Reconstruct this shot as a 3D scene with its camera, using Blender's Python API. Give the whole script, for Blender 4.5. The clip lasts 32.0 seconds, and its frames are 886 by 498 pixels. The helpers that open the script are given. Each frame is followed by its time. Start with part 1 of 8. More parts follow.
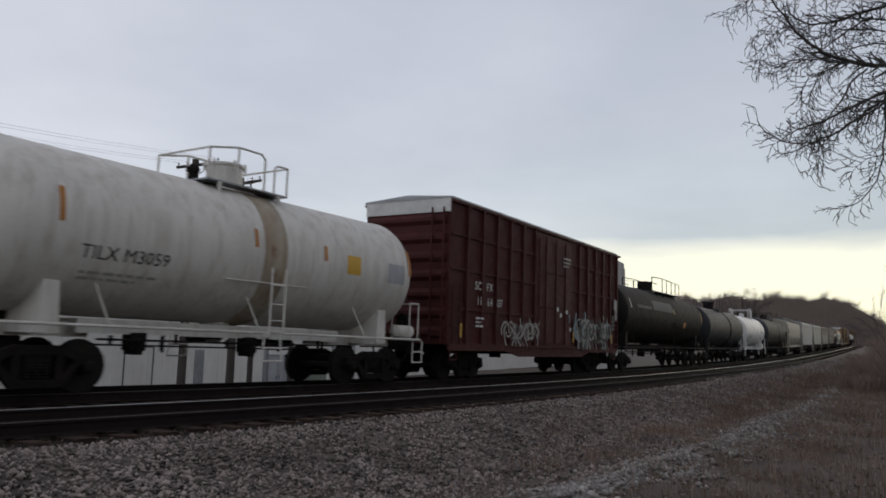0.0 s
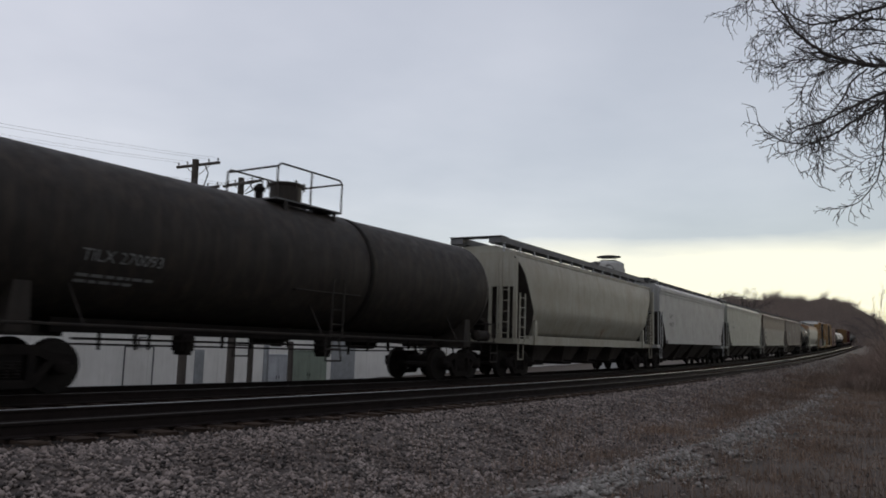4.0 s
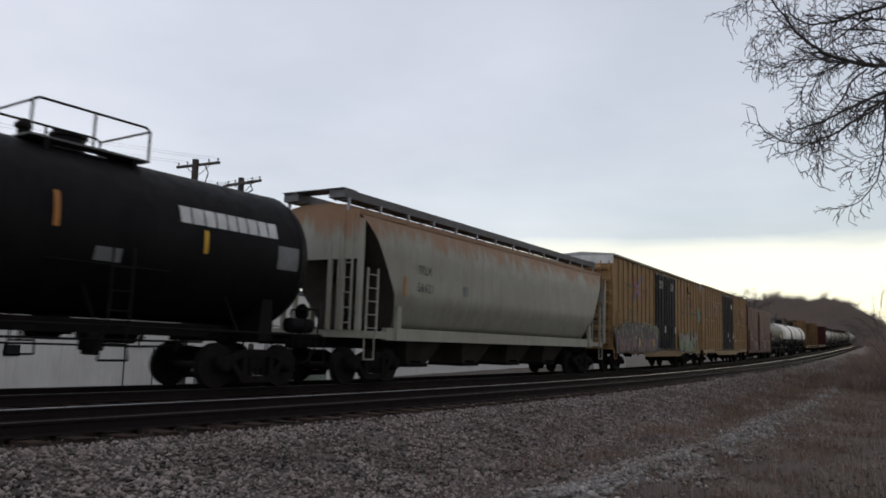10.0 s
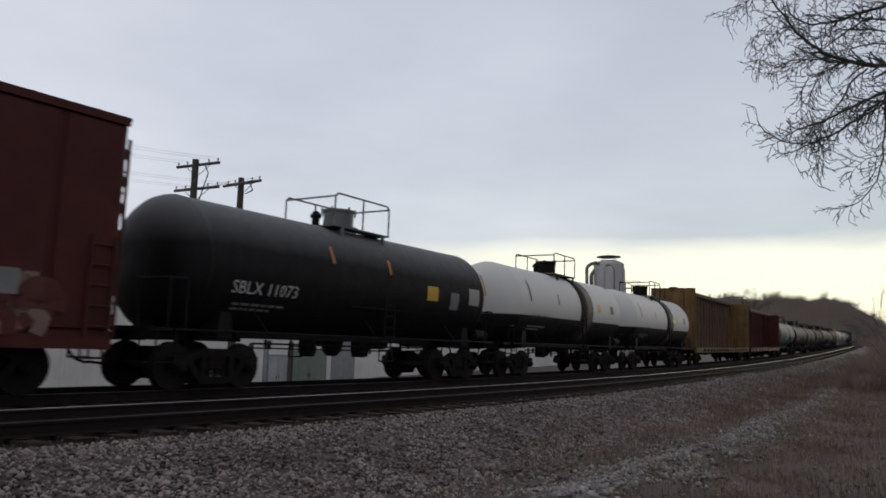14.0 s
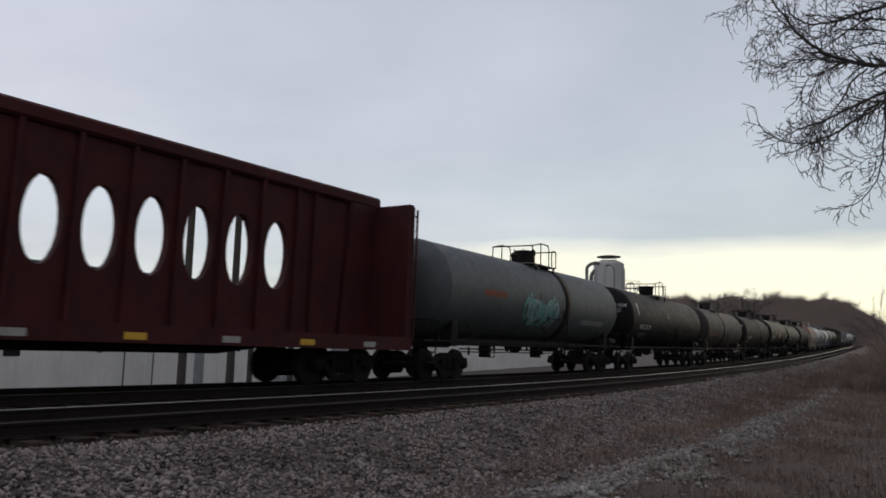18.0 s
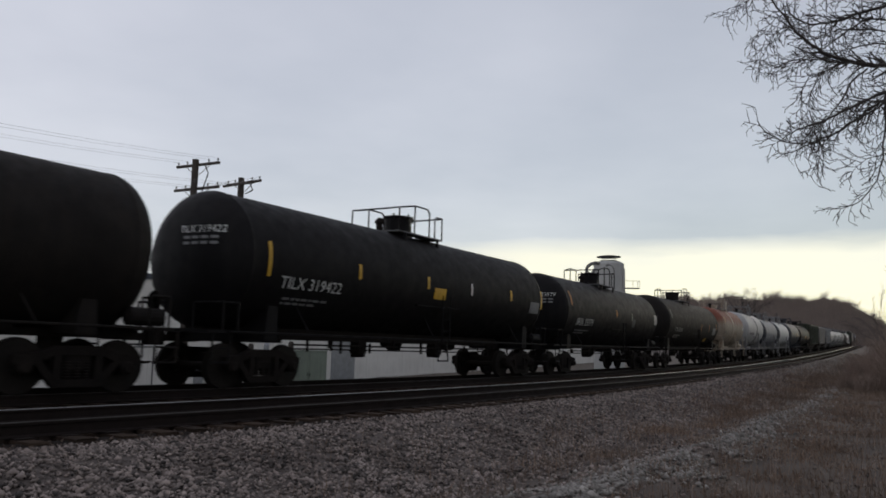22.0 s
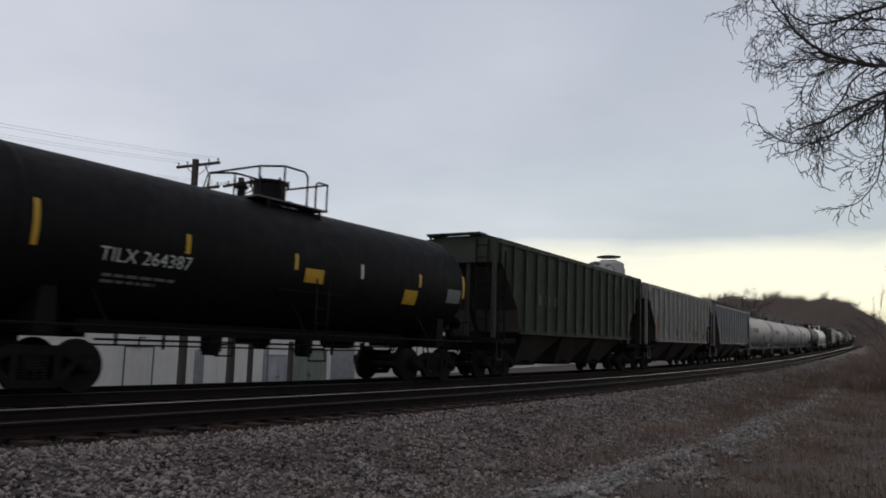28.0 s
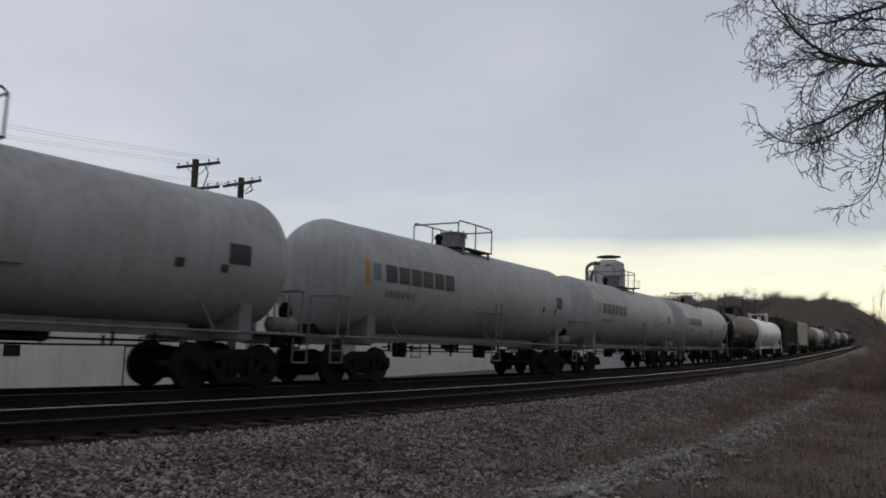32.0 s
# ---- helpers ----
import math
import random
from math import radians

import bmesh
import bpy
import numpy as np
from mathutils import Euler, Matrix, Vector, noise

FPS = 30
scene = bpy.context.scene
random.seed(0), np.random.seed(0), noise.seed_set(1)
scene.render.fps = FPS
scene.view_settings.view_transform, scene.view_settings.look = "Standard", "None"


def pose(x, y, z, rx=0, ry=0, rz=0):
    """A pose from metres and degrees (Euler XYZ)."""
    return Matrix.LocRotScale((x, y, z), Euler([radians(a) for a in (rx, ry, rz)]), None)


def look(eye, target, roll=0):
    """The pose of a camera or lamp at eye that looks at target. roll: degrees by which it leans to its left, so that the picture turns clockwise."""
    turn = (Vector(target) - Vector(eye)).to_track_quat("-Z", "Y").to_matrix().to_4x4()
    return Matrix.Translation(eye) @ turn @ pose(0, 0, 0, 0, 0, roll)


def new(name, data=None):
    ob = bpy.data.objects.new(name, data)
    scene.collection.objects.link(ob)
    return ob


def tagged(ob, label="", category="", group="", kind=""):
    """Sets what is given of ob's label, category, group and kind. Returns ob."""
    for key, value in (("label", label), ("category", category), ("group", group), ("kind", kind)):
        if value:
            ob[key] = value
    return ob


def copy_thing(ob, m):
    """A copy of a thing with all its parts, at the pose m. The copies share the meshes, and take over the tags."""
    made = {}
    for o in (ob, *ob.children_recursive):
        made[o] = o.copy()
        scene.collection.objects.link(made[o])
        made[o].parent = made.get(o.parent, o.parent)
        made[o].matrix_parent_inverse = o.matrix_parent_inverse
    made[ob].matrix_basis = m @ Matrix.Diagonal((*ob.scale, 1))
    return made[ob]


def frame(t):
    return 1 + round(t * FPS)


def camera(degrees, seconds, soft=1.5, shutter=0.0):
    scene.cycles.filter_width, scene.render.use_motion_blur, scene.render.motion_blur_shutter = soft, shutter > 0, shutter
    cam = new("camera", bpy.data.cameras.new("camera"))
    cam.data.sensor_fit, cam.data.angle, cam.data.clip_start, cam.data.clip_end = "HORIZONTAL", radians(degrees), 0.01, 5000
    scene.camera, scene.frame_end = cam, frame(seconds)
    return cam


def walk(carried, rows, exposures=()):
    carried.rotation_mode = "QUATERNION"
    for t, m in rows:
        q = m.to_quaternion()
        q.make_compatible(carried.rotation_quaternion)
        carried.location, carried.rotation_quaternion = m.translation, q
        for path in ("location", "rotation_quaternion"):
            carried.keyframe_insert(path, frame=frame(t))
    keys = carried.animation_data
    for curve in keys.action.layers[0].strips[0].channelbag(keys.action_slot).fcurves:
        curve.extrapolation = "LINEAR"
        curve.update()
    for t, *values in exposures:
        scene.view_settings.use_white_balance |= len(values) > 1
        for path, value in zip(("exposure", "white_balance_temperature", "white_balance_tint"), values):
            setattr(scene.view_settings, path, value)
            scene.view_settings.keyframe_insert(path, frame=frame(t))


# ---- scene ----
# ===== plan: one straight-ish double track, seen from its right-hand side =====
# s runs along the train's near rail (away from the camera), n is metres to the camera's side, h above the rail top
TRACK_X, TRACK_Y, HEADING, TURN, TURN_LENGTH = -8.5, 10.2614, 54.4447, 0.092702, 13.3971
GRADE, GRADE_FAR, GRADE_LENGTH, CANT = -0.005012, 0.030092, 60.0, radians(-0.798)
EYE = (0.0, 0.0, 0.7316)
SPEED, SLOWING = 19.892, -0.01867          # metres a second, and its half rate of change
NEAR_TRACK = 3.80                          # the near track's near rail
RAIL_TOP = -0.14                           # height of the rails in the same measure

def along(s):
    """Heading of the track at s."""
    return radians(HEADING) + TURN * (1 - math.exp(-max(s, -4.0) / TURN_LENGTH))

STEP = 0.5
_line = {0: (TRACK_X, TRACK_Y)}
for _k in range(0, 2200):
    a = along((_k + 0.5) * STEP)
    x, y = _line[_k]
    _line[_k + 1] = (x + math.cos(a) * STEP, y + math.sin(a) * STEP)
for _k in range(0, -1500, -1):
    a = along((_k - 0.5) * STEP)
    x, y = _line[_k]
    _line[_k - 1] = (x - math.cos(a) * STEP, y - math.sin(a) * STEP)

def rise(s):
    """Height of the track at s."""
    q = min(max(s, -40.0), 620.0)
    e = GRADE_LENGTH * (1 - math.exp(-max(q, -15.0) / GRADE_LENGTH))
    return GRADE * q + GRADE_FAR * (q - e)

def place(s, n=0.0, h=0.0, flat=False):
    """The world place at s along the track, n to the camera's side and h above the rails."""
    k = math.floor(s / STEP)
    f = s / STEP - k
    (x0, y0), (x1, y1) = _line[k], _line[k + 1]
    x, y, a = x0 + (x1 - x0) * f, y0 + (y1 - y0) * f, along(s)
    c = 0.0 if flat else CANT
    nn, hh = n * math.cos(c) - h * math.sin(c), h * math.cos(c) + n * math.sin(c)
    return Vector((x + math.sin(a) * nn, y - math.cos(a) * nn, rise(s) + hh))

# ===== camera =====
cam = camera(60.506, 32.0, soft=1.75, shutter=0.12)
_view = Matrix.Translation(EYE) @ pose(0, 0, 0, 90 + 7.5711, 0, 0) @ pose(0, 0, 0, 0, 0, 1.3143)
walk(cam, [(0.0, _view), (32.0, _view)], exposures=[(0.0, -0.30), (0.5, -0.14), (1.6, -0.08), (2.0, -0.24), (3.0, -0.36), (3.5, -0.34), (6.0, -0.12), (9.0, -0.10), (11.5, -0.10), (12.0, 0.02), (13.0, 0.04), (13.5, -0.08), (14.0, -0.24), (16.5, -0.40), (18.0, -0.31), (20.0, -0.32), (25.0, -0.33), (28.0, -0.34), (30.0, -0.15), (31.0, -0.22), (32.0, -0.40)])
# ===== sky, sun, exposure =====
SUN_AZIMUTH = 30.0      # degrees to the right of the view
SUN_HEIGHT = 7.0
_way = Vector((math.sin(radians(SUN_AZIMUTH)) * math.cos(radians(SUN_HEIGHT)), math.cos(radians(SUN_AZIMUTH)) * math.cos(radians(SUN_HEIGHT)), math.sin(radians(SUN_HEIGHT))))
sun = new("sun", bpy.data.lights.new("sun", "SUN"))
sun.data.energy, sun.data.angle, sun.data.color = 0.45, radians(18), (1.0, 0.86, 0.66)
sun.matrix_world = look((0, 0, 60), Vector((0, 0, 60)) - _way)

world = bpy.data.worlds.new("overcast_sky")
scene.world = world
world.use_nodes = True
_n, _l = world.node_tree.nodes, world.node_tree.links

def wnode(kind, **values):
    node = _n.new(kind)
    for key, value in values.items():
        node.inputs[key].default_value = value
    return node

def wmath(op, a, b=0.0, clamp=False):
    node = _n.new("ShaderNodeMath")
    node.operation, node.use_clamp = op, clamp
    for slot, value in ((0, a), (1, b)):
        if isinstance(value, (int, float)):
            node.inputs[slot].default_value = value
        else:
            _l.new(value, node.inputs[slot])
    return node.outputs[0]

def wmix(f, a, b):
    node = _n.new("ShaderNodeMix")
    node.data_type = "RGBA"
    for slot, value in ((0, f), (6, a), (7, b)):
        if isinstance(value, tuple):
            node.inputs[slot].default_value = (*value, 1)
        elif isinstance(value, (int, float)):
            node.inputs[slot].default_value = value
        else:
            _l.new(value, node.inputs[slot])
    return node.outputs[2]

_coord = _n.new("ShaderNodeTexCoord")
_sep = _n.new("ShaderNodeSeparateXYZ")
_l.new(_coord.outputs["Generated"], _sep.inputs[0])
# a layer of cloud, seen in perspective: noise on the plane of the cloud base
_high = wmath("MAXIMUM", _sep.outputs[2], 0.0)
_flat = wmath("ADD", _high, 0.12)
_comb = _n.new("ShaderNodeCombineXYZ")
_l.new(wmath("DIVIDE", _sep.outputs[0], _flat), _comb.inputs[0])
_l.new(wmath("DIVIDE", _sep.outputs[1], _flat), _comb.inputs[1])
_big = wnode("ShaderNodeTexNoise", Scale=0.42, Detail=3.0, Roughness=0.45)
_l.new(_comb.outputs[0], _big.inputs["Vector"])
_small = wnode("ShaderNodeTexNoise", Scale=1.5, Detail=4.0, Roughness=0.5)
_l.new(_comb.outputs[0], _small.inputs["Vector"])
_cloud = wmath("ADD", wmath("MULTIPLY", _big.outputs["Fac"], 0.7), wmath("MULTIPLY", _small.outputs["Fac"], 0.3))
_fac = wmath("MULTIPLY", wmath("SUBTRACT", _cloud, 0.33), 3.1, True)
_deck = wmix(_fac, (0.505, 0.517, 0.590), (0.785, 0.777, 0.836))
# brighter overhead, greyer towards the edge of the cloud
_deck2 = wmix(wmath("MULTIPLY", _high, 2.0, True), (0.98, 0.97, 0.97), (1.04, 1.04, 1.06))
# the cloud is thinner to one side
_thin = wmath("SUBTRACT", 1.04, wmath("MULTIPLY", _sep.outputs[0], 0.42))
_mul = _n.new("ShaderNodeMix")
_mul.data_type, _mul.blend_type = "RGBA", "MULTIPLY"
_mul.inputs[0].default_value = 1.0
_l.new(_deck, _mul.inputs[6])
_l.new(_deck2, _mul.inputs[7])
# the clear strip under the cloud's edge, towards the setting sun
_dot = _n.new("ShaderNodeVectorMath")
_dot.operation = "DOT_PRODUCT"
_l.new(_coord.outputs["Generated"], _dot.inputs[0])
_dot.inputs[1].default_value = Vector((math.sin(radians(SUN_AZIMUTH)), math.cos(radians(SUN_AZIMUTH)), 0))
_side = wmath("MULTIPLY", wmath("SUBTRACT", _dot.outputs["Value"], 0.80), 9.0, True)
_edge = wmath("ADD", 0.147, wmath("MULTIPLY", wmath("SUBTRACT", _small.outputs["Fac"], 0.5), 0.03))
_under = wmath("MULTIPLY", wmath("SUBTRACT", _edge, _sep.outputs[2]), 45.0, True)
_streak = wmath("MULTIPLY", wmath("ABSOLUTE", wmath("SUBTRACT", _small.outputs["Fac"], 0.5)), 2.5, True)
_strip = wmix(_streak, (1.20, 1.10, 0.90), (1.06, 1.0, 0.90))
_scale = _n.new("ShaderNodeVectorMath")
_scale.operation = "SCALE"
_l.new(_mul.outputs[2], _scale.inputs[0])
_l.new(_thin, _scale.inputs["Scale"])
_all = wmix(wmath("MULTIPLY", _side, _under), _scale.outputs[0], _strip)
_sky = _n.new("ShaderNodeTexSky")
_sky.sky_type, _sky.sun_disc, _sky.dust_density = "NISHITA", False, 0.0
_sky.sun_elevation, _sky.sun_rotation = radians(SUN_HEIGHT), radians(SUN_AZIMUTH)
_bgs = _n.new("ShaderNodeBackground")
_l.new(_sky.outputs[0], _bgs.inputs["Color"])
_bgs.inputs["Strength"].default_value = 0.05
_bg = _n["Background"]
_l.new(_all, _bg.inputs["Color"])
_bg.inputs["Strength"].default_value = 0.86
_add = _n.new("ShaderNodeAddShader")
_l.new(_bg.outputs[0], _add.inputs[0])
_l.new(_bgs.outputs[0], _add.inputs[1])
_l.new(_add.outputs[0], _n["World Output"].inputs["Surface"])

# ===== materials =====
def surface(name, base, second=None, rough=0.6, metal=0.0, scale=1.2, streak=0.0, streak_colour=(0.05, 0.04, 0.035), rust=0.0, rust_colour=(0.13, 0.045, 0.02),
            bump=0.15, grain=40.0, spread=0.0, coords="Object", island=False, stretch=(1, 1, 1), spec=0.5, stains=()):
    """A weathered surface: base mottled with second, downward streaks of dirt, patches of rust, fine relief."""
    m = bpy.data.materials.new(name)
    m.use_nodes = True
    nt = m.node_tree
    n, l = nt.nodes, nt.links
    p = n["Principled BSDF"]
    tc = n.new("ShaderNodeTexCoord")
    mp = n.new("ShaderNodeMapping")
    mp.inputs["Scale"].default_value = stretch
    l.new(tc.outputs[coords], mp.inputs[0])
    info = n.new("ShaderNodeObjectInfo")

    def noise_of(sc, detail=4.0, vec=None, rough_=0.6):
        t = n.new("ShaderNodeTexNoise")
        t.noise_dimensions = "4D" if vec is None else "3D"
        t.inputs["Scale"].default_value, t.inputs["Detail"].default_value, t.inputs["Roughness"].default_value = sc, detail, rough_
        l.new(vec if vec is not None else mp.outputs[0], t.inputs["Vector"])
        if vec is None:
            k = n.new("ShaderNodeMath")
            k.operation = "MULTIPLY"
            k.inputs[1].default_value = 37.0
            l.new(info.outputs["Random"], k.inputs[0])
            l.new(k.outputs[0], t.inputs["W"])
        return t.outputs["Fac"]

    def ramp(f, lo, hi, top=1.0):
        r = n.new("ShaderNodeMapRange")
        r.inputs[1].default_value, r.inputs[2].default_value, r.inputs[4].default_value = lo, hi, top
        l.new(f, r.inputs[0])
        return r.outputs[0]

    def mix(f, a, b):
        x = n.new("ShaderNodeMix")
        x.data_type = "RGBA"
        for slot, v in ((0, f), (6, a), (7, b)):
            if isinstance(v, tuple):
                x.inputs[slot].default_value = (*v, 1)
            elif isinstance(v, (int, float)):
                x.inputs[slot].default_value = v
            else:
                l.new(v, x.inputs[slot])
        return x.outputs[2]

    second = second or tuple(c * 0.72 for c in base)
    colour = mix(ramp(noise_of(scale), 0.35, 0.68), base, second)
    fine = noise_of(grain, 3.0)
    colour = mix(ramp(fine, 0.35, 0.75, 0.35), colour, tuple(c * 0.55 for c in base))
    if streak:
        st = n.new("ShaderNodeMapping")
        st.inputs["Scale"].default_value = (4.5, 4.5, 0.35)
        l.new(tc.outputs[coords], st.inputs[0])
        colour = mix(ramp(noise_of(1.0, 5.0, st.outputs[0], 0.65), 0.45, 0.8, streak), colour, streak_colour)
    if rust:
        colour = mix(ramp(noise_of(0.9, 8.0, None, 0.7), 0.66 - 0.22 * rust, 0.74 - 0.16 * rust, 0.9), colour, rust_colour)
    for z0, z1, tint, ragged in stains:     # rust, dirt, paint or painted top light that begins at a height of its own, from z0 to z1
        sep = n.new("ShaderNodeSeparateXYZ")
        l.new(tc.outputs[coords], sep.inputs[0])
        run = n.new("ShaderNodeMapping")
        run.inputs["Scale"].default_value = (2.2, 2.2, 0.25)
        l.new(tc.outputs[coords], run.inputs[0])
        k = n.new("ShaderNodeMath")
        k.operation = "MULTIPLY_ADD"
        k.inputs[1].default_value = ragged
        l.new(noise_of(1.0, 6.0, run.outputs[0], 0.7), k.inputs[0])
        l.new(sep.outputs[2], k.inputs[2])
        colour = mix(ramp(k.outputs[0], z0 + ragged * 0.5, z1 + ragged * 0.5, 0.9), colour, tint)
    if spread or island:
        v = n.new("ShaderNodeHueSaturation")
        src = info.outputs["Random"]
        if island:
            src = n.new("ShaderNodeNewGeometry").outputs["Random Per Island"]
        l.new(ramp(src, 0.0, 1.0, 1.0), v.inputs["Value"])
        r = v.inputs["Value"].links[0].from_node
        r.inputs[3].default_value, r.inputs[4].default_value = 1.0 - spread, 1.0 + spread
        l.new(colour, v.inputs["Color"])
        colour = v.outputs[0]
    l.new(colour, p.inputs["Base Color"])
    p.inputs["Metallic"].default_value = metal
    p.inputs["Specular IOR Level"].default_value = spec
    l.new(ramp(noise_of(scale * 3), 0.3, 0.7), p.inputs["Roughness"])
    r = p.inputs["Roughness"].links[0].from_node
    r.inputs[3].default_value, r.inputs[4].default_value = max(rough - 0.1, 0.05), min(rough + 0.12, 1.0)
    if bump:
        b = n.new("ShaderNodeBump")
        b.inputs["Strength"].default_value, b.inputs["Distance"].default_value = bump, 0.01
        l.new(fine, b.inputs["Height"])
        l.new(b.outputs[0], p.inputs["Normal"])
    return m

def plain(name, base, rough=0.6, metal=0.0):
    return surface(name, base, rough=rough, metal=metal, scale=3.0, bump=0.05)

STEEL = surface("grimy_truck_steel", (0.0130, 0.0112, 0.0106), (0.021, 0.0175, 0.0155), rough=0.9, scale=3.0, spec=0.05)
WHEEL = surface("wheel_steel", (0.017, 0.014, 0.012), (0.011, 0.0095, 0.009), rough=0.75, scale=4.0, spec=0.12)
BLACK = surface("dusty_black_paint", (0.0060, 0.0056, 0.0064), (0.0105, 0.0098, 0.0102), rough=0.6, streak=0.3, streak_colour=(0.020, 0.017, 0.0155), spec=0.10)
# the grey upper half is light from above, put into the colour
BLACK_TOP_LIT = surface("black_paint_with_lit_top", (0.0065, 0.0062, 0.007), (0.011, 0.0105, 0.011), rough=0.62, streak=0.3, streak_colour=(0.022, 0.02, 0.018), spec=0.12, stains=((2.75, 3.7, (0.150, 0.153, 0.157), 0.25),))
TANK_HALVED = surface("black_and_white_tank_paint", (0.008, 0.0075, 0.008), (0.013, 0.012, 0.012), rough=0.55, spec=0.2, stains=((2.02, 2.06, (0.60, 0.59, 0.56), 0.0),))
BLACK_OLD = surface("faded_black_paint", (0.0105, 0.0092, 0.0088), (0.018, 0.0155, 0.0140), rough=0.68, streak=0.45, streak_colour=(0.028, 0.022, 0.018), spec=0.10)
BROWN_BLACK = surface("brown_black_paint", (0.030, 0.026, 0.023), (0.020, 0.017, 0.0155), spec=0.2, rough=0.65, streak=0.5, streak_colour=(0.08, 0.06, 0.045))
SLATE = surface("slate_grey_paint", (0.027, 0.029, 0.034), (0.018, 0.0195, 0.023), rough=0.62, streak=0.4, spec=0.2)
HOPPER_BLUEGREY = surface("blue_grey_ribbed_paint", (0.200, 0.212, 0.232), (0.150, 0.152, 0.160), rough=0.6, streak=0.6, streak_colour=(0.10, 0.09, 0.08), spec=0.3)
RUN_RUST = surface("brown_rust_run", (0.105, 0.052, 0.028), (0.14, 0.10, 0.07), rough=0.8, scale=5.0)
RIB_BLUE = surface("pale_blue_grey_rib_paint", (0.235, 0.245, 0.265), (0.18, 0.185, 0.195), rough=0.6, streak=0.4, streak_colour=(0.12, 0.10, 0.09))
RIB_PAINT = surface("pale_worn_rib_paint", (0.30, 0.295, 0.285), (0.22, 0.20, 0.18), rough=0.6, streak=0.5, streak_colour=(0.13, 0.075, 0.04), rust=0.05)
SLATE_GREEN = surface("green_grey_paint", (0.060, 0.070, 0.074), (0.042, 0.049, 0.052), rough=0.6, streak=0.45)
NAVY = surface("dark_navy_paint", (0.017, 0.020, 0.030), (0.012, 0.014, 0.020), rough=0.58, streak=0.3)
BLUE_GREY = surface("blue_grey_paint", (0.17, 0.185, 0.215), (0.12, 0.13, 0.15), rough=0.62, streak=0.45)
PALE_GREY = surface("pale_grey_paint", (0.40, 0.42, 0.44), (0.30, 0.31, 0.33), rough=0.6, streak=0.4, streak_colour=(0.12, 0.10, 0.08))
TANK_WHITE = surface("soiled_white_paint", (0.66, 0.64, 0.60), (0.56, 0.54, 0.50), rough=0.6, streak=0.5, streak_colour=(0.20, 0.15, 0.09), scale=0.7)
TANK_WHITE_CLEAN = surface("white_tank_paint", (0.70, 0.70, 0.69), (0.58, 0.57, 0.55), rough=0.5, streak=0.35, streak_colour=(0.26, 0.22, 0.17), scale=0.8)
FRAME_GREY = surface("grimy_grey_frame_paint", (0.17, 0.17, 0.175), (0.11, 0.105, 0.10), rough=0.7, scale=2.0, streak=0.4)
TANK_GREY = surface("grey_white_tank_paint", (0.365, 0.370, 0.375), (0.290, 0.288, 0.282), rough=0.6, streak=0.5, streak_colour=(0.16, 0.13, 0.10), scale=0.8)
RUST_WHITE = surface("rusting_white_paint", (0.40, 0.36, 0.29), (0.28, 0.22, 0.15), rough=0.65, streak=0.7, streak_colour=(0.16, 0.06, 0.025), rust=0.35)
RUST = surface("rust_stain", (0.22, 0.062, 0.025), (0.13, 0.040, 0.02), rough=0.8, streak=0.6, streak_colour=(0.07, 0.03, 0.02), rust=0.2)
RUST_CAR = surface("rust_washed_white_paint", (0.30, 0.255, 0.20), (0.19, 0.145, 0.10), rough=0.7, scale=0.8, streak=0.75, streak_colour=(0.13, 0.065, 0.035), rust=0.25, rust_colour=(0.12, 0.06, 0.032), stains=((2.75, 3.30, (0.165, 0.085, 0.042), 1.5), (2.95, 3.30, (0.150, 0.036, 0.018), 1.1)))
RUST_EDGE = surface("orange_rust_edge", (0.30, 0.16, 0.075), (0.24, 0.11, 0.05), rough=0.8, streak=0.6, streak_colour=(0.32, 0.26, 0.19))
HOPPER_STAIN = surface("brown_stained_hopper_paint", (0.235, 0.225, 0.195), (0.18, 0.165, 0.135), rough=0.65, streak=0.6, streak_colour=(0.13, 0.095, 0.065), stains=((2.86, 3.06, (0.122, 0.092, 0.068), 0.35), (3.6, 3.95, (0.090, 0.064, 0.046), 0.5)))
HOPPER_BELLIED = surface("rust_edged_pale_hopper_paint", (0.31, 0.305, 0.255), (0.25, 0.24, 0.195), rough=0.6, streak=0.45, streak_colour=(0.17, 0.12, 0.075), stains=((3.50, 3.95, (0.23, 0.115, 0.05), 2.4),))
HOPPER_TAN = surface("tan_grey_hopper_paint", (0.31, 0.30, 0.25), (0.25, 0.23, 0.18), rough=0.6, streak=0.45, streak_colour=(0.13, 0.08, 0.045), rust=0.16)
HOPPER_GREY = surface("light_grey_hopper_paint", (0.35, 0.355, 0.35), (0.28, 0.28, 0.27), rough=0.6, streak=0.35, streak_colour=(0.13, 0.11, 0.09))
HOPPER_GREEN = surface("pale_green_grey_hopper_paint", (0.30, 0.31, 0.27), (0.24, 0.245, 0.21), rough=0.6, streak=0.4, streak_colour=(0.13, 0.10, 0.07))
HOPPER_RUSTY = surface("rust_stained_hopper_paint", (0.28, 0.265, 0.235), (0.20, 0.15, 0.10), rough=0.65, streak=0.75, streak_colour=(0.13, 0.075, 0.04), rust=0.12, scale=0.5)
HOPPER_BROWN = surface("brown_grey_hopper_paint", (0.210, 0.182, 0.155), (0.120, 0.099, 0.083), rough=0.7, scale=0.55, streak=0.6, streak_colour=(0.06, 0.045, 0.036), spec=0.2)
HOPPER_DARKGREEN = surface("dark_green_hopper_paint", (0.038, 0.048, 0.034), (0.025, 0.029, 0.022), rough=0.65, scale=0.7, streak=0.5, streak_colour=(0.04, 0.032, 0.024), spec=0.2)
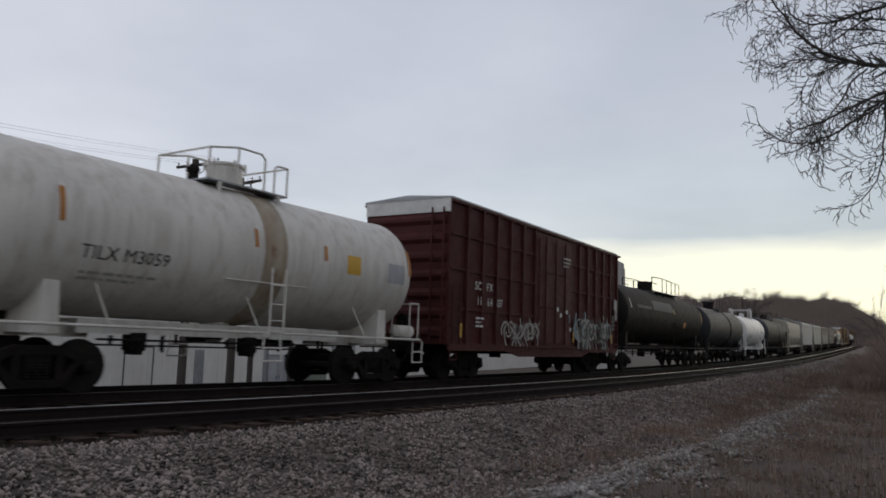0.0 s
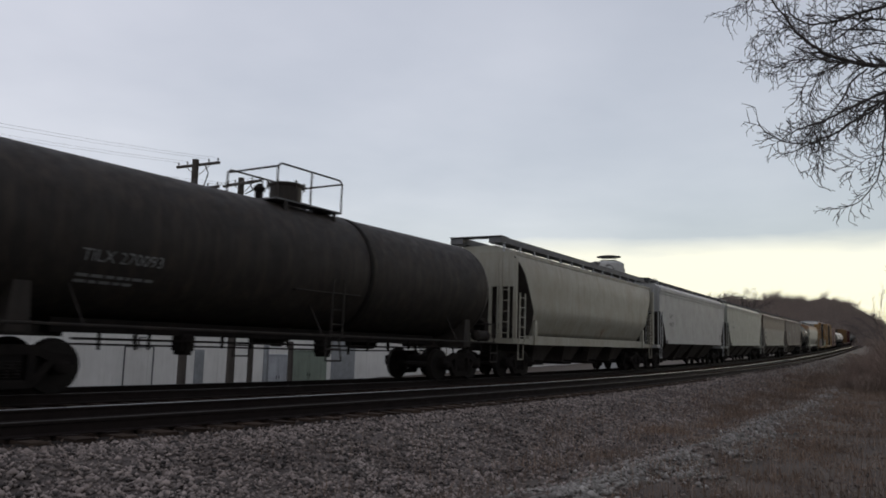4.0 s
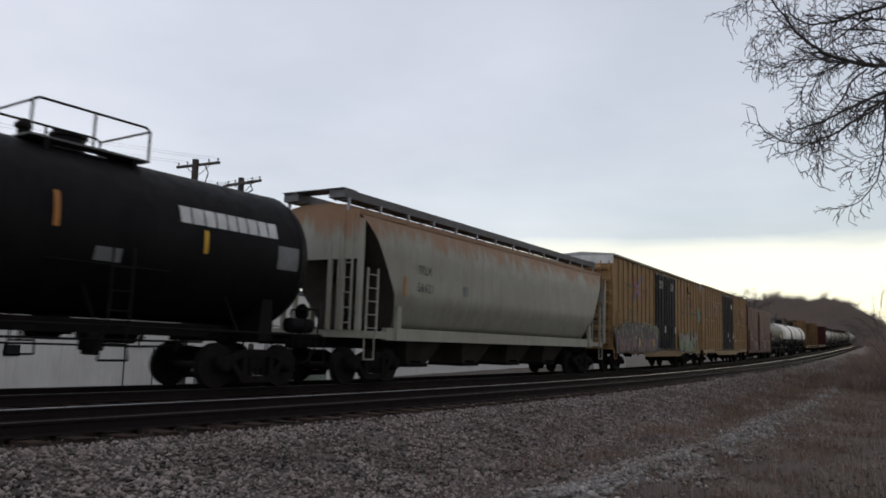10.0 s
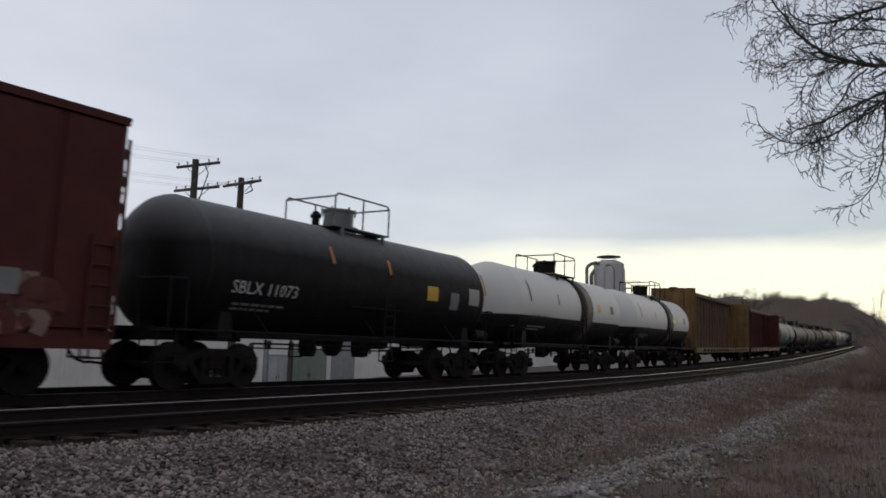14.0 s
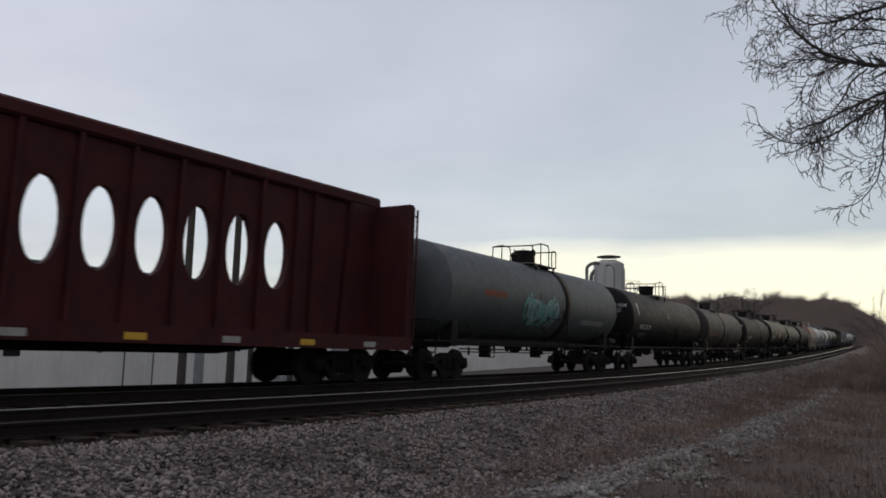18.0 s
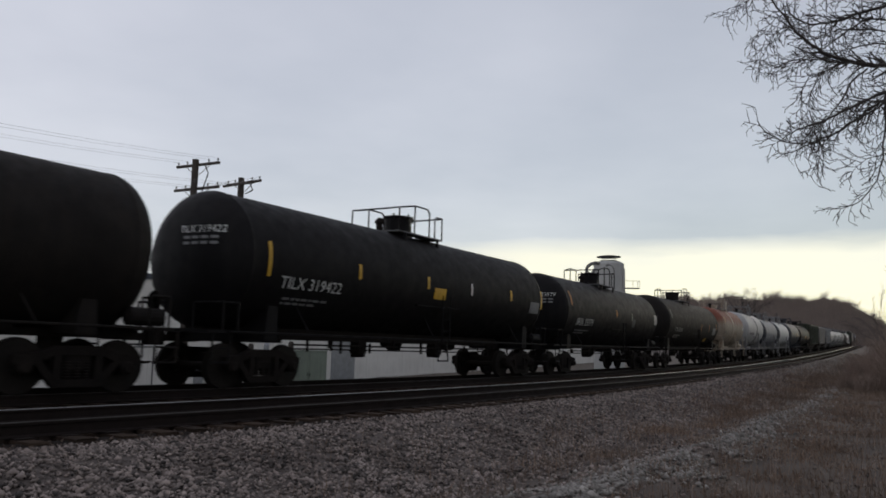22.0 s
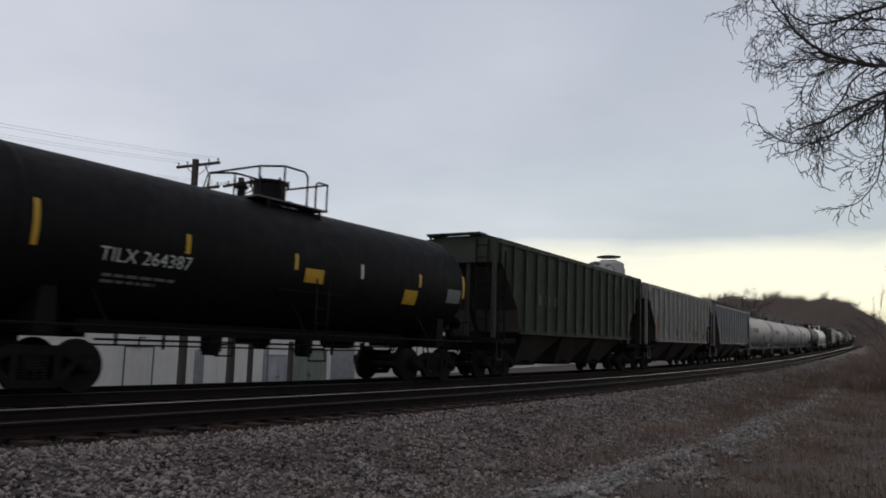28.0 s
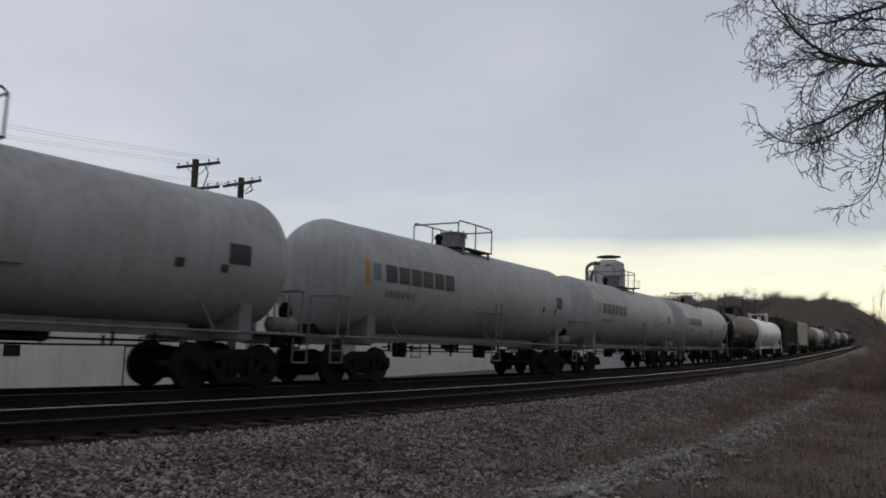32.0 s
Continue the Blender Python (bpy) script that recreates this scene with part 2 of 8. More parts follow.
HOPPER_RIBBED = surface("grey_ribbed_hopper_paint", (0.205, 0.205, 0.208), (0.15, 0.145, 0.14), rough=0.6, streak=0.75, streak_colour=(0.10, 0.060, 0.036), rust=0.08)
BOX_RED = surface("oxide_red_paint", (0.070, 0.016, 0.0155), (0.048, 0.012, 0.012), rough=0.65, spec=0.2, streak=0.4, streak_colour=(0.03, 0.014, 0.013))
BOX_RED_OLD = surface("worn_oxide_red_paint", (0.078, 0.0165, 0.0145), (0.052, 0.012, 0.011), spec=0.2, rough=0.65, streak=0.5, streak_colour=(0.05, 0.022, 0.018), rust=0.05)
BOX_YELLOW = surface("weathered_yellow_paint", (0.305, 0.185, 0.078), (0.235, 0.137, 0.057), rough=0.65, spec=0.3, streak=0.55, streak_colour=(0.11, 0.07, 0.035), rust=0.05)
BEAM_YELLOW = surface("worn_yellow_paint", (0.180, 0.108, 0.040), (0.105, 0.058, 0.026), rough=0.7, spec=0.2, streak=0.85, streak_colour=(0.042, 0.023, 0.015), rust=0.55, rust_colour=(0.062, 0.029, 0.017))
CHORD_RUST = surface("rust_brown_edge_paint", (0.075, 0.040, 0.026), (0.15, 0.085, 0.038), rough=0.75, spec=0.2, scale=1.0, streak=0.4, streak_colour=(0.03, 0.018, 0.014))
BEAM_BROWN = surface("rust_brown_beam_paint", (0.088, 0.050, 0.028), (0.050, 0.028, 0.020), rough=0.75, spec=0.2, scale=0.8, streak=0.6, streak_colour=(0.03, 0.018, 0.013), rust=0.3, rust_colour=(0.14, 0.075, 0.028))
BEAM_RED = surface("dark_red_paint", (0.066, 0.0140, 0.0148), (0.036, 0.0100, 0.0110), rough=0.65, spec=0.15, streak=0.5, streak_colour=(0.022, 0.010, 0.009))
BOX_TAN = surface("faded_tan_yellow_paint", (0.345, 0.225, 0.110), (0.270, 0.168, 0.080), rough=0.65, spec=0.3, streak=0.55, streak_colour=(0.13, 0.085, 0.045), rust=0.05)
DOOR_BLACK = surface("blue_black_door_paint", (0.010, 0.010, 0.0125), (0.016, 0.0155, 0.018), rough=0.6, streak=0.4, streak_colour=(0.028, 0.026, 0.026), spec=0.12)
GALV = surface("galvanised_steel", (0.32, 0.33, 0.35), (0.24, 0.25, 0.26), rough=0.45, metal=0.6, scale=2.0)
WALKWAY = surface("dull_walkway_steel", (0.12, 0.12, 0.125), (0.09, 0.088, 0.085), rough=0.7, scale=2.0)
# grime of the bays; also stands in for shade under the hopper ends
BAY_AND_SHADE = surface("grimy_bay_and_shaded_underside", (0.066, 0.057, 0.051), (0.038, 0.032, 0.029), rough=0.75, scale=0.9, streak=0.5, streak_colour=(0.03, 0.025, 0.022), spec=0.15)
ROOF_WALK = surface("grimy_roof_walk_steel", (0.050, 0.050, 0.054), (0.036, 0.036, 0.038), rough=0.8, scale=2.0, spec=0.2)
YELLOW_MARK = plain("yellow_reflector", (0.62, 0.36, 0.02), 0.45)
WHITE_MARK = plain("white_lettering_paint", (0.62, 0.62, 0.60), 0.6)
DARK_MARK = plain("black_lettering_paint", (0.035, 0.035, 0.04), 0.6)
FAINT_MARK = plain("faint_grey_print", (0.36, 0.35, 0.33), 0.7)
GREY_MARK = plain("faded_grey_paint", (0.20, 0.20, 0.20), 0.7)
RED_MARK = plain("red_lettering_paint", (0.33, 0.05, 0.045), 0.6)
EMBLEM_RED = surface("worn_red_emblem_paint", (0.17, 0.026, 0.022), (0.15, 0.045, 0.03), rough=0.7, scale=4.0)
BLUE_MARK = plain("blue_lettering_paint", (0.07, 0.07, 0.26), 0.6)
ORANGE_MARK = plain("orange_marking", (0.45, 0.18, 0.03), 0.6)
SPRAY_TEAL = plain("teal_spray_paint", (0.10, 0.27, 0.25), 0.6)
SPRAY_PALE = plain("pale_spray_paint", (0.34, 0.33, 0.31), 0.6)
SPRAY_PURPLE = plain("purple_spray_paint", (0.10, 0.062, 0.092), 0.6)
SPRAY_PINK = plain("dull_pink_spray_paint", (0.20, 0.115, 0.115), 0.6)
SPRAY_GREEN = plain("green_spray_paint", (0.23, 0.29, 0.17), 0.6)
SPRAY_BLUE = plain("ice_blue_spray_paint", (0.23, 0.31, 0.34), 0.6)
PATCH_GREY = surface("grey_patch_paint", (0.11, 0.11, 0.112), (0.08, 0.079, 0.08), rough=0.7, streak=0.4, spec=0.2)
SPRAY_GHOST = plain("silver_grey_spray_paint", (0.30, 0.285, 0.28), 0.6)
SPRAY_DUST = plain("dull_buff_spray_paint", (0.20, 0.13, 0.115), 0.7)
BOX_FADED = surface("faded_oxide_red_paint", (0.098, 0.030, 0.027), (0.078, 0.022, 0.019), rough=0.75, spec=0.2, scale=2.5, streak=0.4, streak_colour=(0.16, 0.09, 0.08))
SPRAY_DARK = plain("black_spray_paint", (0.03, 0.028, 0.03), 0.6)
# ===== geometry helpers =====
def finish(bm, name, material, smooth=False):
    bmesh.ops.recalc_face_normals(bm, faces=bm.faces)
    me = bpy.data.meshes.new(name)
    bm.to_mesh(me)
    bm.free()
    for m in (material if isinstance(material, (list, tuple)) else (material,)):
        me.materials.append(m)
    if smooth:
        me.polygons.foreach_set("use_smooth", [True] * len(me.polygons))
    return me

def part(name, bm, material, parent, label="", smooth=False, at=None):
    """Links a bmesh, or a mesh that is shared, as one mesh object under a thing or a part."""
    me = bm if isinstance(bm, bpy.types.Mesh) else finish(bm, name, material, smooth)
    ob = new(name, me)
    ob.parent = parent
    if at is not None:
        ob.matrix_basis = at
    return tagged(ob, label)

def thing(name, label, category, group="", kind="", bm=None, material=None, smooth=False):
    ob = new(name, finish(bm, name, material, smooth) if bm else None)
    if not bm:
        ob.empty_display_size = 0.3
    return tagged(ob, label, category, group, kind)

def box(bm, x0, x1, y0, y1, z0, z1, bevel=0.0):
    made = bmesh.ops.create_cube(bm, size=1.0, matrix=Matrix.Translation(((x0 + x1) / 2, (y0 + y1) / 2, (z0 + z1) / 2)) @ Matrix.Diagonal((abs(x1 - x0), abs(y1 - y0), abs(z1 - z0), 1)))
    if bevel:
        edges = {e for v in made["verts"] for e in v.link_edges}
        bmesh.ops.bevel(bm, geom=list(edges), offset=bevel, segments=1, affect="EDGES")
    return bm

def boxes(*rows, bevel=0.0):
    bm = bmesh.new()
    for r in rows:
        box(bm, *r, bevel=bevel)
    return bm

def rod(bm, a, b, r, seg=6, r2=None):
    a, b = Vector(a), Vector(b)
    d = b - a
    if d.length < 1e-6:
        return bm
    m = Matrix.Translation((a + b) / 2) @ d.to_track_quat("Z", "Y").to_matrix().to_4x4()
    bmesh.ops.create_cone(bm, cap_ends=True, segments=seg, radius1=r, radius2=r if r2 is None else r2, depth=d.length, matrix=m)
    return bm

def rods(r, *paths, seg=6, closed=False):
    bm = bmesh.new()
    for path in paths:
        for a, b in zip(path, path[1:]):
            rod(bm, a, b, r, seg)
    return bm

def lathe(bm, profile, axis="X", seg=24, at=(0, 0, 0)):
    """Turns (distance along the axis, radius) points round the axis."""
    rings = []
    for d, r in profile:
        ring = []
        for k in range(seg):
            a = 2 * math.pi * k / seg
            c, s = r * math.cos(a), r * math.sin(a)
            v = (d, c, s) if axis == "X" else (c, d, s) if axis == "Y" else (c, s, d)
            ring.append(bm.verts.new(Vector(v) + Vector(at)))
        rings.append(ring)
    for r0, r1 in zip(rings, rings[1:]):
        for k in range(seg):
            bm.faces.new((r0[k], r0[(k + 1) % seg], r1[(k + 1) % seg], r1[k]))
    bm.faces.new(rings[0])
    bm.faces.new(list(reversed(rings[-1])))
    return bm

def prism(bm, outline, y0, y1):
    """An outline in x and z, pushed from y0 to y1."""
    a = [bm.verts.new((x, y0, z)) for x, z in outline]
    b = [bm.verts.new((x, y1, z)) for x, z in outline]
    bm.faces.new(a)
    bm.faces.new(list(reversed(b)))
    for k in range(len(a)):
        j = (k + 1) % len(a)
        bm.faces.new((a[k], b[k], b[j], a[j]))
    return bm

_glyphs = {}
def letters(text, height):
    """Flat letters in x and z, their middle at the origin."""
    if (text, height) not in _glyphs:
        cu = bpy.data.curves.new("letters", "FONT")
        cu.body, cu.size, cu.align_x, cu.align_y, cu.resolution_u = text, height * 1.38, "CENTER", "CENTER", 2
        ob = bpy.data.objects.new("letters", cu)
        me = bpy.data.meshes.new_from_object(ob)
        verts = [(v.co.x, v.co.y) for v in me.vertices]
        faces = [tuple(p.vertices) for p in me.polygons]
        bpy.data.objects.remove(ob)
        bpy.data.curves.remove(cu)
        bpy.data.meshes.remove(me)
        _glyphs[(text, height)] = (verts, faces)
    return _glyphs[(text, height)]

def wrap(x, z, side, radius=None, axis_z=0.0, lift=0.012):
    """A place on a car's side (side -1 faces the camera): flat at y = radius, or round a tank when axis_z is given."""
    if axis_z:
        a = (z - axis_z) / radius
        return (x, side * (radius + lift) * math.cos(a), axis_z + (radius + lift) * math.sin(a))
    return (x, side * (radius + lift), z)

def lettering(parent, text, x, z, height, material, y, axis_z=0.0, side=-1, name="lettering", label="", squeeze=1.0):
    verts, faces = letters(text, height)
    bm = bmesh.new()
    vs = [bm.verts.new(wrap(x - side * u * squeeze, z + v, side, y, axis_z)) for u, v in verts]
    for f in faces:
        if len(set(f)) > 2:
            try:
                bm.faces.new([vs[k] for k in f])
            except ValueError:
                pass
    return part(name, bm, material, parent, label)

def patch(bm, x0, x1, z0, z1, y, axis_z=0.0, side=-1, lift=0.010, slant=0.0):
    """A painted or stuck-on panel that follows the side."""
    k = max(1, math.ceil((z1 - z0) / 0.12)) if axis_z else 1
    rows = []
    for j in range(k + 1):
        z = z0 + (z1 - z0) * j / k
        rows.append([bm.verts.new(wrap(x + slant * j / k, z, side, y, axis_z, lift)) for x in (x0, x1)])
    for a, b in zip(rows, rows[1:]):
        bm.faces.new((a[0], a[1], b[1], b[0]))
    return bm

def mark(parent, name, x0, x1, z0, z1, material, y, axis_z=0.0, side=-1, label="", lift=0.010):
    return part(name, patch(bmesh.new(), x0, x1, z0, z1, y, axis_z, side, lift), material, parent, label)

def scribble(parent, x0, x1, z0, z1, materials, y, axis_z=0.0, seed=1, label="", strokes=9, width=0.09):
    """Sprayed graffiti: layers of broad curved strokes."""
    rng = random.Random(seed)
    for li, material in enumerate(materials):
        bm = bmesh.new()
        for _ in range(strokes):
            cx = x0 + (x1 - x0) * rng.uniform(0.06, 0.94)
            h = z1 - z0
            pts = [(cx + rng.uniform(-0.25, 0.25), z0 + h * f) for f in ((0.02, 0.25, 0.5, rng.uniform(0.55, 1.0)) if rng.random() < 0.6 else (rng.uniform(0.2, 0.4), 0.5, 0.62, rng.uniform(0.7, 0.98)))]
            if rng.random() < 0.45:
                a0 = rng.uniform(0, 6)
                r = rng.uniform(0.15, 0.32) * h
                pts = [(cx + r * math.cos(a0 + q * 0.8), z0 + h * 0.5 + r * math.sin(a0 + q * 0.8)) for q in range(6)]
            w = width * rng.uniform(0.6, 1.5)
            fine = []
            for a, b in zip(pts, pts[1:]):
                for q in range(3):
                    fine.append((a[0] + (b[0] - a[0]) * q / 3, a[1] + (b[1] - a[1]) * q / 3))
            fine.append(pts[-1])
            prev = None
            for q, (px, pz) in enumerate(fine):
                nx, nz = fine[min(q + 1, len(fine) - 1)][0] - fine[max(q - 1, 0)][0], fine[min(q + 1, len(fine) - 1)][1] - fine[max(q - 1, 0)][1]
                ln = math.hypot(nx, nz) or 1.0
                ox, oz = -nz / ln * w / 2, nx / ln * w / 2
                pair = [bm.verts.new(wrap(px + s * ox, min(max(pz + s * oz, z0), z1), -1, y, axis_z, 0.012 + 0.003 * li)) for s in (-1, 1)]
                if prev:
                    bm.faces.new((prev[0], prev[1], pair[1], pair[0]))
                prev = pair
        tagged(part("graffiti_layer", bm, material, parent), label if li == 0 else "", kind="stuff")

def block_letters(parent, x0, x1, z0, z1, low, high, outline, y, axis_z=0.0, seed=1, cell=0.85, weight=0.20, label=""):
    """Sprayed wild-style letters: slanting bars with a dark outline, one colour below and another above."""
    rng = random.Random(seed)
    layers = {0: bmesh.new(), 1: bmesh.new(), 2: bmesh.new()}

    def quad(k, pts, lift):
        layers[k].faces.new([layers[k].verts.new(wrap(u, v, -1, y, axis_z, lift)) for u, v in pts])

    def stroke(xa, za, xb, zb, w, step):
        dx, dz = xb - xa, zb - za
        ln = math.hypot(dx, dz) or 1.0
        nx, nz = -dz / ln, dx / ln
        g = 0.055
        ex, ez = dx / ln * g, dz / ln * g
        for j in range(4):      # in short lengths, so that it follows a round side
            f0, f1 = j / 4, (j + 1) / 4
            a0, a1 = (xa - ex + (dx + 2 * ex) * f0, za - ez + (dz + 2 * ez) * f0), (xa - ex + (dx + 2 * ex) * f1, za - ez + (dz + 2 * ez) * f1)
            h = w / 2 + g
            quad(0, [(a0[0] - nx * h, a0[1] - nz * h), (a0[0] + nx * h, a0[1] + nz * h), (a1[0] + nx * h, a1[1] + nz * h), (a1[0] - nx * h, a1[1] - nz * h)], 0.010 + 0.0012 * step)
            b0, b1 = (xa + dx * f0, za + dz * f0), (xa + dx * f1, za + dz * f1)
            h0, h1 = w / 2 * (1.0 - 0.25 * f0), w / 2 * (1.0 - 0.25 * f1)
            k = 1 if (b0[1] + b1[1]) / 2 < z0 + (z1 - z0) * rng.uniform(0.42, 0.58) else 2
            quad(k, [(b0[0] - nx * h0, b0[1] - nz * h0), (b0[0] + nx * h0, b0[1] + nz * h0), (b1[0] + nx * h1, b1[1] + nz * h1), (b1[0] - nx * h1, b1[1] - nz * h1)], 0.016 + 0.0012 * step)

    x, step = x0 + 0.1, 0
    while x < x1 - 0.25:
        w = cell * rng.uniform(0.75, 1.25)
        foot, head = z0 + 0.10 * rng.random(), z1 - 0.28 * rng.random() * (z1 - z0)
        lean = rng.uniform(-0.35, 0.45)
        mid = (foot + head) / 2 + rng.uniform(-0.1, 0.1)
        shape = rng.randrange(4)
        bars_ = [(x, foot, x + lean, head)]
        if shape in (0, 2):
            bars_.append((x + w * 0.62, foot, x + w * 0.62 + lean * 0.6, head - 0.1))
        if shape in (0, 1):
            bars_.append((x, mid, x + w * 0.72, mid + rng.uniform(-0.25, 0.3)))
        if shape in (1, 3):
            bars_.append((x + lean, head, x + w * 0.7, head - rng.uniform(0.0, 0.3)))
        if shape in (2, 3):
            bars_.append((x + 0.05, mid, x + w * 0.75, foot + 0.05))
        for b in bars_:
            stroke(*b, weight * rng.uniform(0.75, 1.25), step % 5)
            step += 1
        x += w * 0.86
    for k, material in ((0, outline), (1, low), (2, high)):
        tagged(part("graffiti_layer", layers[k], material, parent), label if k == 1 else "", kind="stuff")

def head_print(tank, text, radius, zc, end, height=0.16, y=-0.55, z=0.55, material=None, rows=2):
    """A small code and rows of print on the tank's leading head."""
    def on_head(yy, zz):
        rho = min(math.hypot(yy, zz - zc) / radius, 0.98)
        a = math.asin(rho ** (1 / 0.72))
        return (-(end + 0.66 * math.cos(a)) - 0.014, yy, zz)
    verts, faces = letters(text, height)
    bm = bmesh.new()
    vs = [bm.verts.new(on_head(y - u, zc + z + v)) for u, v in verts]
    for f in faces:
        if len(set(f)) > 2:
            bm.faces.new([vs[k] for k in f])
    part("end_code", bm, material or WHITE_MARK, tank)
    bm = bmesh.new()
    for k in range(rows):
        for j in range(4):
            y0 = y + 0.45 - j * 0.24
            zz = zc + z - 0.2 - 0.12 * k
            bm.faces.new([bm.verts.new(on_head(yy, q)) for yy, q in ((y0, zz), (y0 - 0.18, zz), (y0 - 0.18, zz + 0.06), (y0, zz + 0.06))])
    part("end_print", bm, GREY_MARK, tank)

def bars(parent, rows, x, z, material, y, axis_z=0.0, seed=0, h=0.06, gap=0.06, name="small_print"):
    """Print too small to read: short bars in rows. rows are their lengths in metres."""
    rng = random.Random(seed)
    bm = bmesh.new()
    for k, ln in enumerate(rows):
        px, zz = x, z - k * (h + gap)
        while px < x + ln:
            w = rng.uniform(0.08, 0.26)
            patch(bm, px, min(px + w, x + ln), zz - h / 2, zz + h / 2, y, axis_z)
            px += w + 0.05
    return part(name, bm, material, parent)
# ===== parts that all the cars share =====
WHEEL_R, GAUGE = 0.457, 1.5

def make_wheelset():
    bm = bmesh.new()
    rod(bm, (0, -1.05, 0), (0, 1.05, 0), 0.075, 10)
    for s in (-1, 1):
        y = s * GAUGE / 2
        # tread, flange on the inside, dished plate, hub
        prof = [(y + s * 0.07, 0.40), (y + s * 0.07, WHEEL_R - 0.006), (y - s * 0.045, WHEEL_R), (y - s * 0.05, WHEEL_R + 0.026), (y - s * 0.07, WHEEL_R + 0.026), (y - s * 0.07, 0.40),
                (y - s * 0.03, 0.385), (y + s * 0.01, 0.17), (y - s * 0.06, 0.13), (y - s * 0.06, 0.08), (y + s * 0.09, 0.08), (y + s * 0.09, 0.13), (y + s * 0.04, 0.18), (y + s * 0.01, 0.385)]
        lathe(bm, prof, "Y", 28)
        for k in range(3):      # bolts of the bearing's end cap
            a = k * 2.094
            rod(bm, (0.05 * math.cos(a), s * 1.04, 0.05 * math.sin(a)), (0.05 * math.cos(a), s * 1.085, 0.05 * math.sin(a)), 0.016, 6)
    return finish(bm, "wheelset", WHEEL)

def make_side_frame():
    """Cast side frame: an arched top, window for the springs, feet over the bearings."""
    bm = bmesh.new()
    arm = [(-1.08, 0.50), (-1.08, 0.66), (-0.70, 0.70), (-0.38, 0.82), (0.38, 0.82), (0.70, 0.70), (1.08, 0.66), (1.08, 0.50), (0.74, 0.52), (0.42, 0.66), (-0.42, 0.66), (-0.74, 0.52)]
    prism(bm, arm, -0.08, 0.08)
    low = [(-0.74, 0.52), (-0.66, 0.60), (-0.36, 0.26), (0.36, 0.26), (0.66, 0.60), (0.74, 0.52), (0.42, 0.13), (-0.42, 0.13)]
    prism(bm, low, -0.075, 0.075)
    for s in (-1, 1):
        box(bm, s * 0.30, s * 0.42, -0.09, 0.09, 0.24, 0.70)
        box(bm, s * 0.76, s * 1.04, -0.085, 0.085, 0.49, 0.60)
    return finish(bm, "side_frame", STEEL)

def make_springs():
    bm = bmesh.new()
    for dx in (-0.17, 0.0, 0.17):
        prof = []
        for k in range(6):
            z = 0.27 + k * 0.05
            prof += [(z, 0.055), (z + 0.02, 0.078), (z + 0.04, 0.055)]
        lathe(bm, prof, "Z", 10, (dx, 0, 0))
    return finish(bm, "springs", STEEL)

def make_bearing():
    bm = bmesh.new()
    lathe(bm, [(-0.10, 0.12), (0.10, 0.12), (0.11, 0.10), (0.16, 0.085), (0.165, 0.05)], "Y", 14)
    box(bm, -0.13, 0.13, -0.09, 0.09, 0.05, 0.15)
    return finish(bm, "bearing", STEEL)

def make_bolster():
    bm = bmesh.new()
    prism(bm, [(-0.22, 0.42), (0.22, 0.42), (0.22, 0.70), (-0.22, 0.70)], -1.05, 1.05)
    rod(bm, (0, 0, 0.70), (0, 0, 1.0), 0.22, 14)
    for s in (-1, 1):     # brake beams and shoes
        box(bm, s * 0.37 - 0.05, s * 0.37 + 0.05, -0.86, 0.86, 0.34, 0.44)
        for y in (-0.75, 0.75):
            box(bm, s * 0.40 - 0.04, s * 0.40 + 0.04, y - 0.06, y + 0.06, 0.28, 0.56)
    return finish(bm, "truck", STEEL)

def make_coupler():
    bm = bmesh.new()
    box(bm, -0.75, 0.12, -0.075, 0.075, 0.80, 0.95)
    prism(bm, [(0.10, 0.72), (0.32, 0.72), (0.44, 0.78), (0.44, 0.97), (0.32, 1.03), (0.10, 1.03)], -0.15, 0.08)
    box(bm, 0.28, 0.46, 0.09, 0.19, 0.74, 1.01)
    bmesh.ops.bevel(bm, geom=[e for e in bm.edges], offset=0.012, segments=1, affect="EDGES")
    return finish(bm, "coupler", STEEL)

def make_hose():
    pts = [(0.0, 0.30, 0.88), (0.12, 0.32, 0.66), (0.30, 0.30, 0.44), (0.48, 0.26, 0.36), (0.60, 0.20, 0.38)]
    return finish(rods(0.026, pts), "air_hose", STEEL)

WHEELSET_MESH, FRAME_MESH, SPRING_MESH, BEARING_MESH, BOLSTER_MESH, COUPLER_MESH, HOSE_MESH = make_wheelset(), make_side_frame(), make_springs(), make_bearing(), make_bolster(), make_coupler(), make_hose()
AXLES = 0.89

def add_truck(car, x):
    truck = part("truck", BOLSTER_MESH, None, car, "grimy steel freight truck", at=Matrix.Translation((x, 0, RAIL_TOP)))
    for s in (-1, 1):
        part("side_frame", FRAME_MESH, None, truck, at=Matrix.Translation((0, s * 1.0, 0)))
        part("spring_nest", SPRING_MESH, None, truck, at=Matrix.Translation((0, s * 1.0, 0)))
        part("wheelset", WHEELSET_MESH, None, truck, "worn steel wheels on an axle", at=Matrix.Translation((s * AXLES, 0, WHEEL_R)))
        for q in (-1, 1):
            part("bearing", BEARING_MESH, None, truck, at=Matrix.Translation((s * AXLES, q * 1.0, WHEEL_R)) @ (Matrix.Identity(4) if q > 0 else Matrix.Rotation(math.pi, 4, "Z")))
    return truck

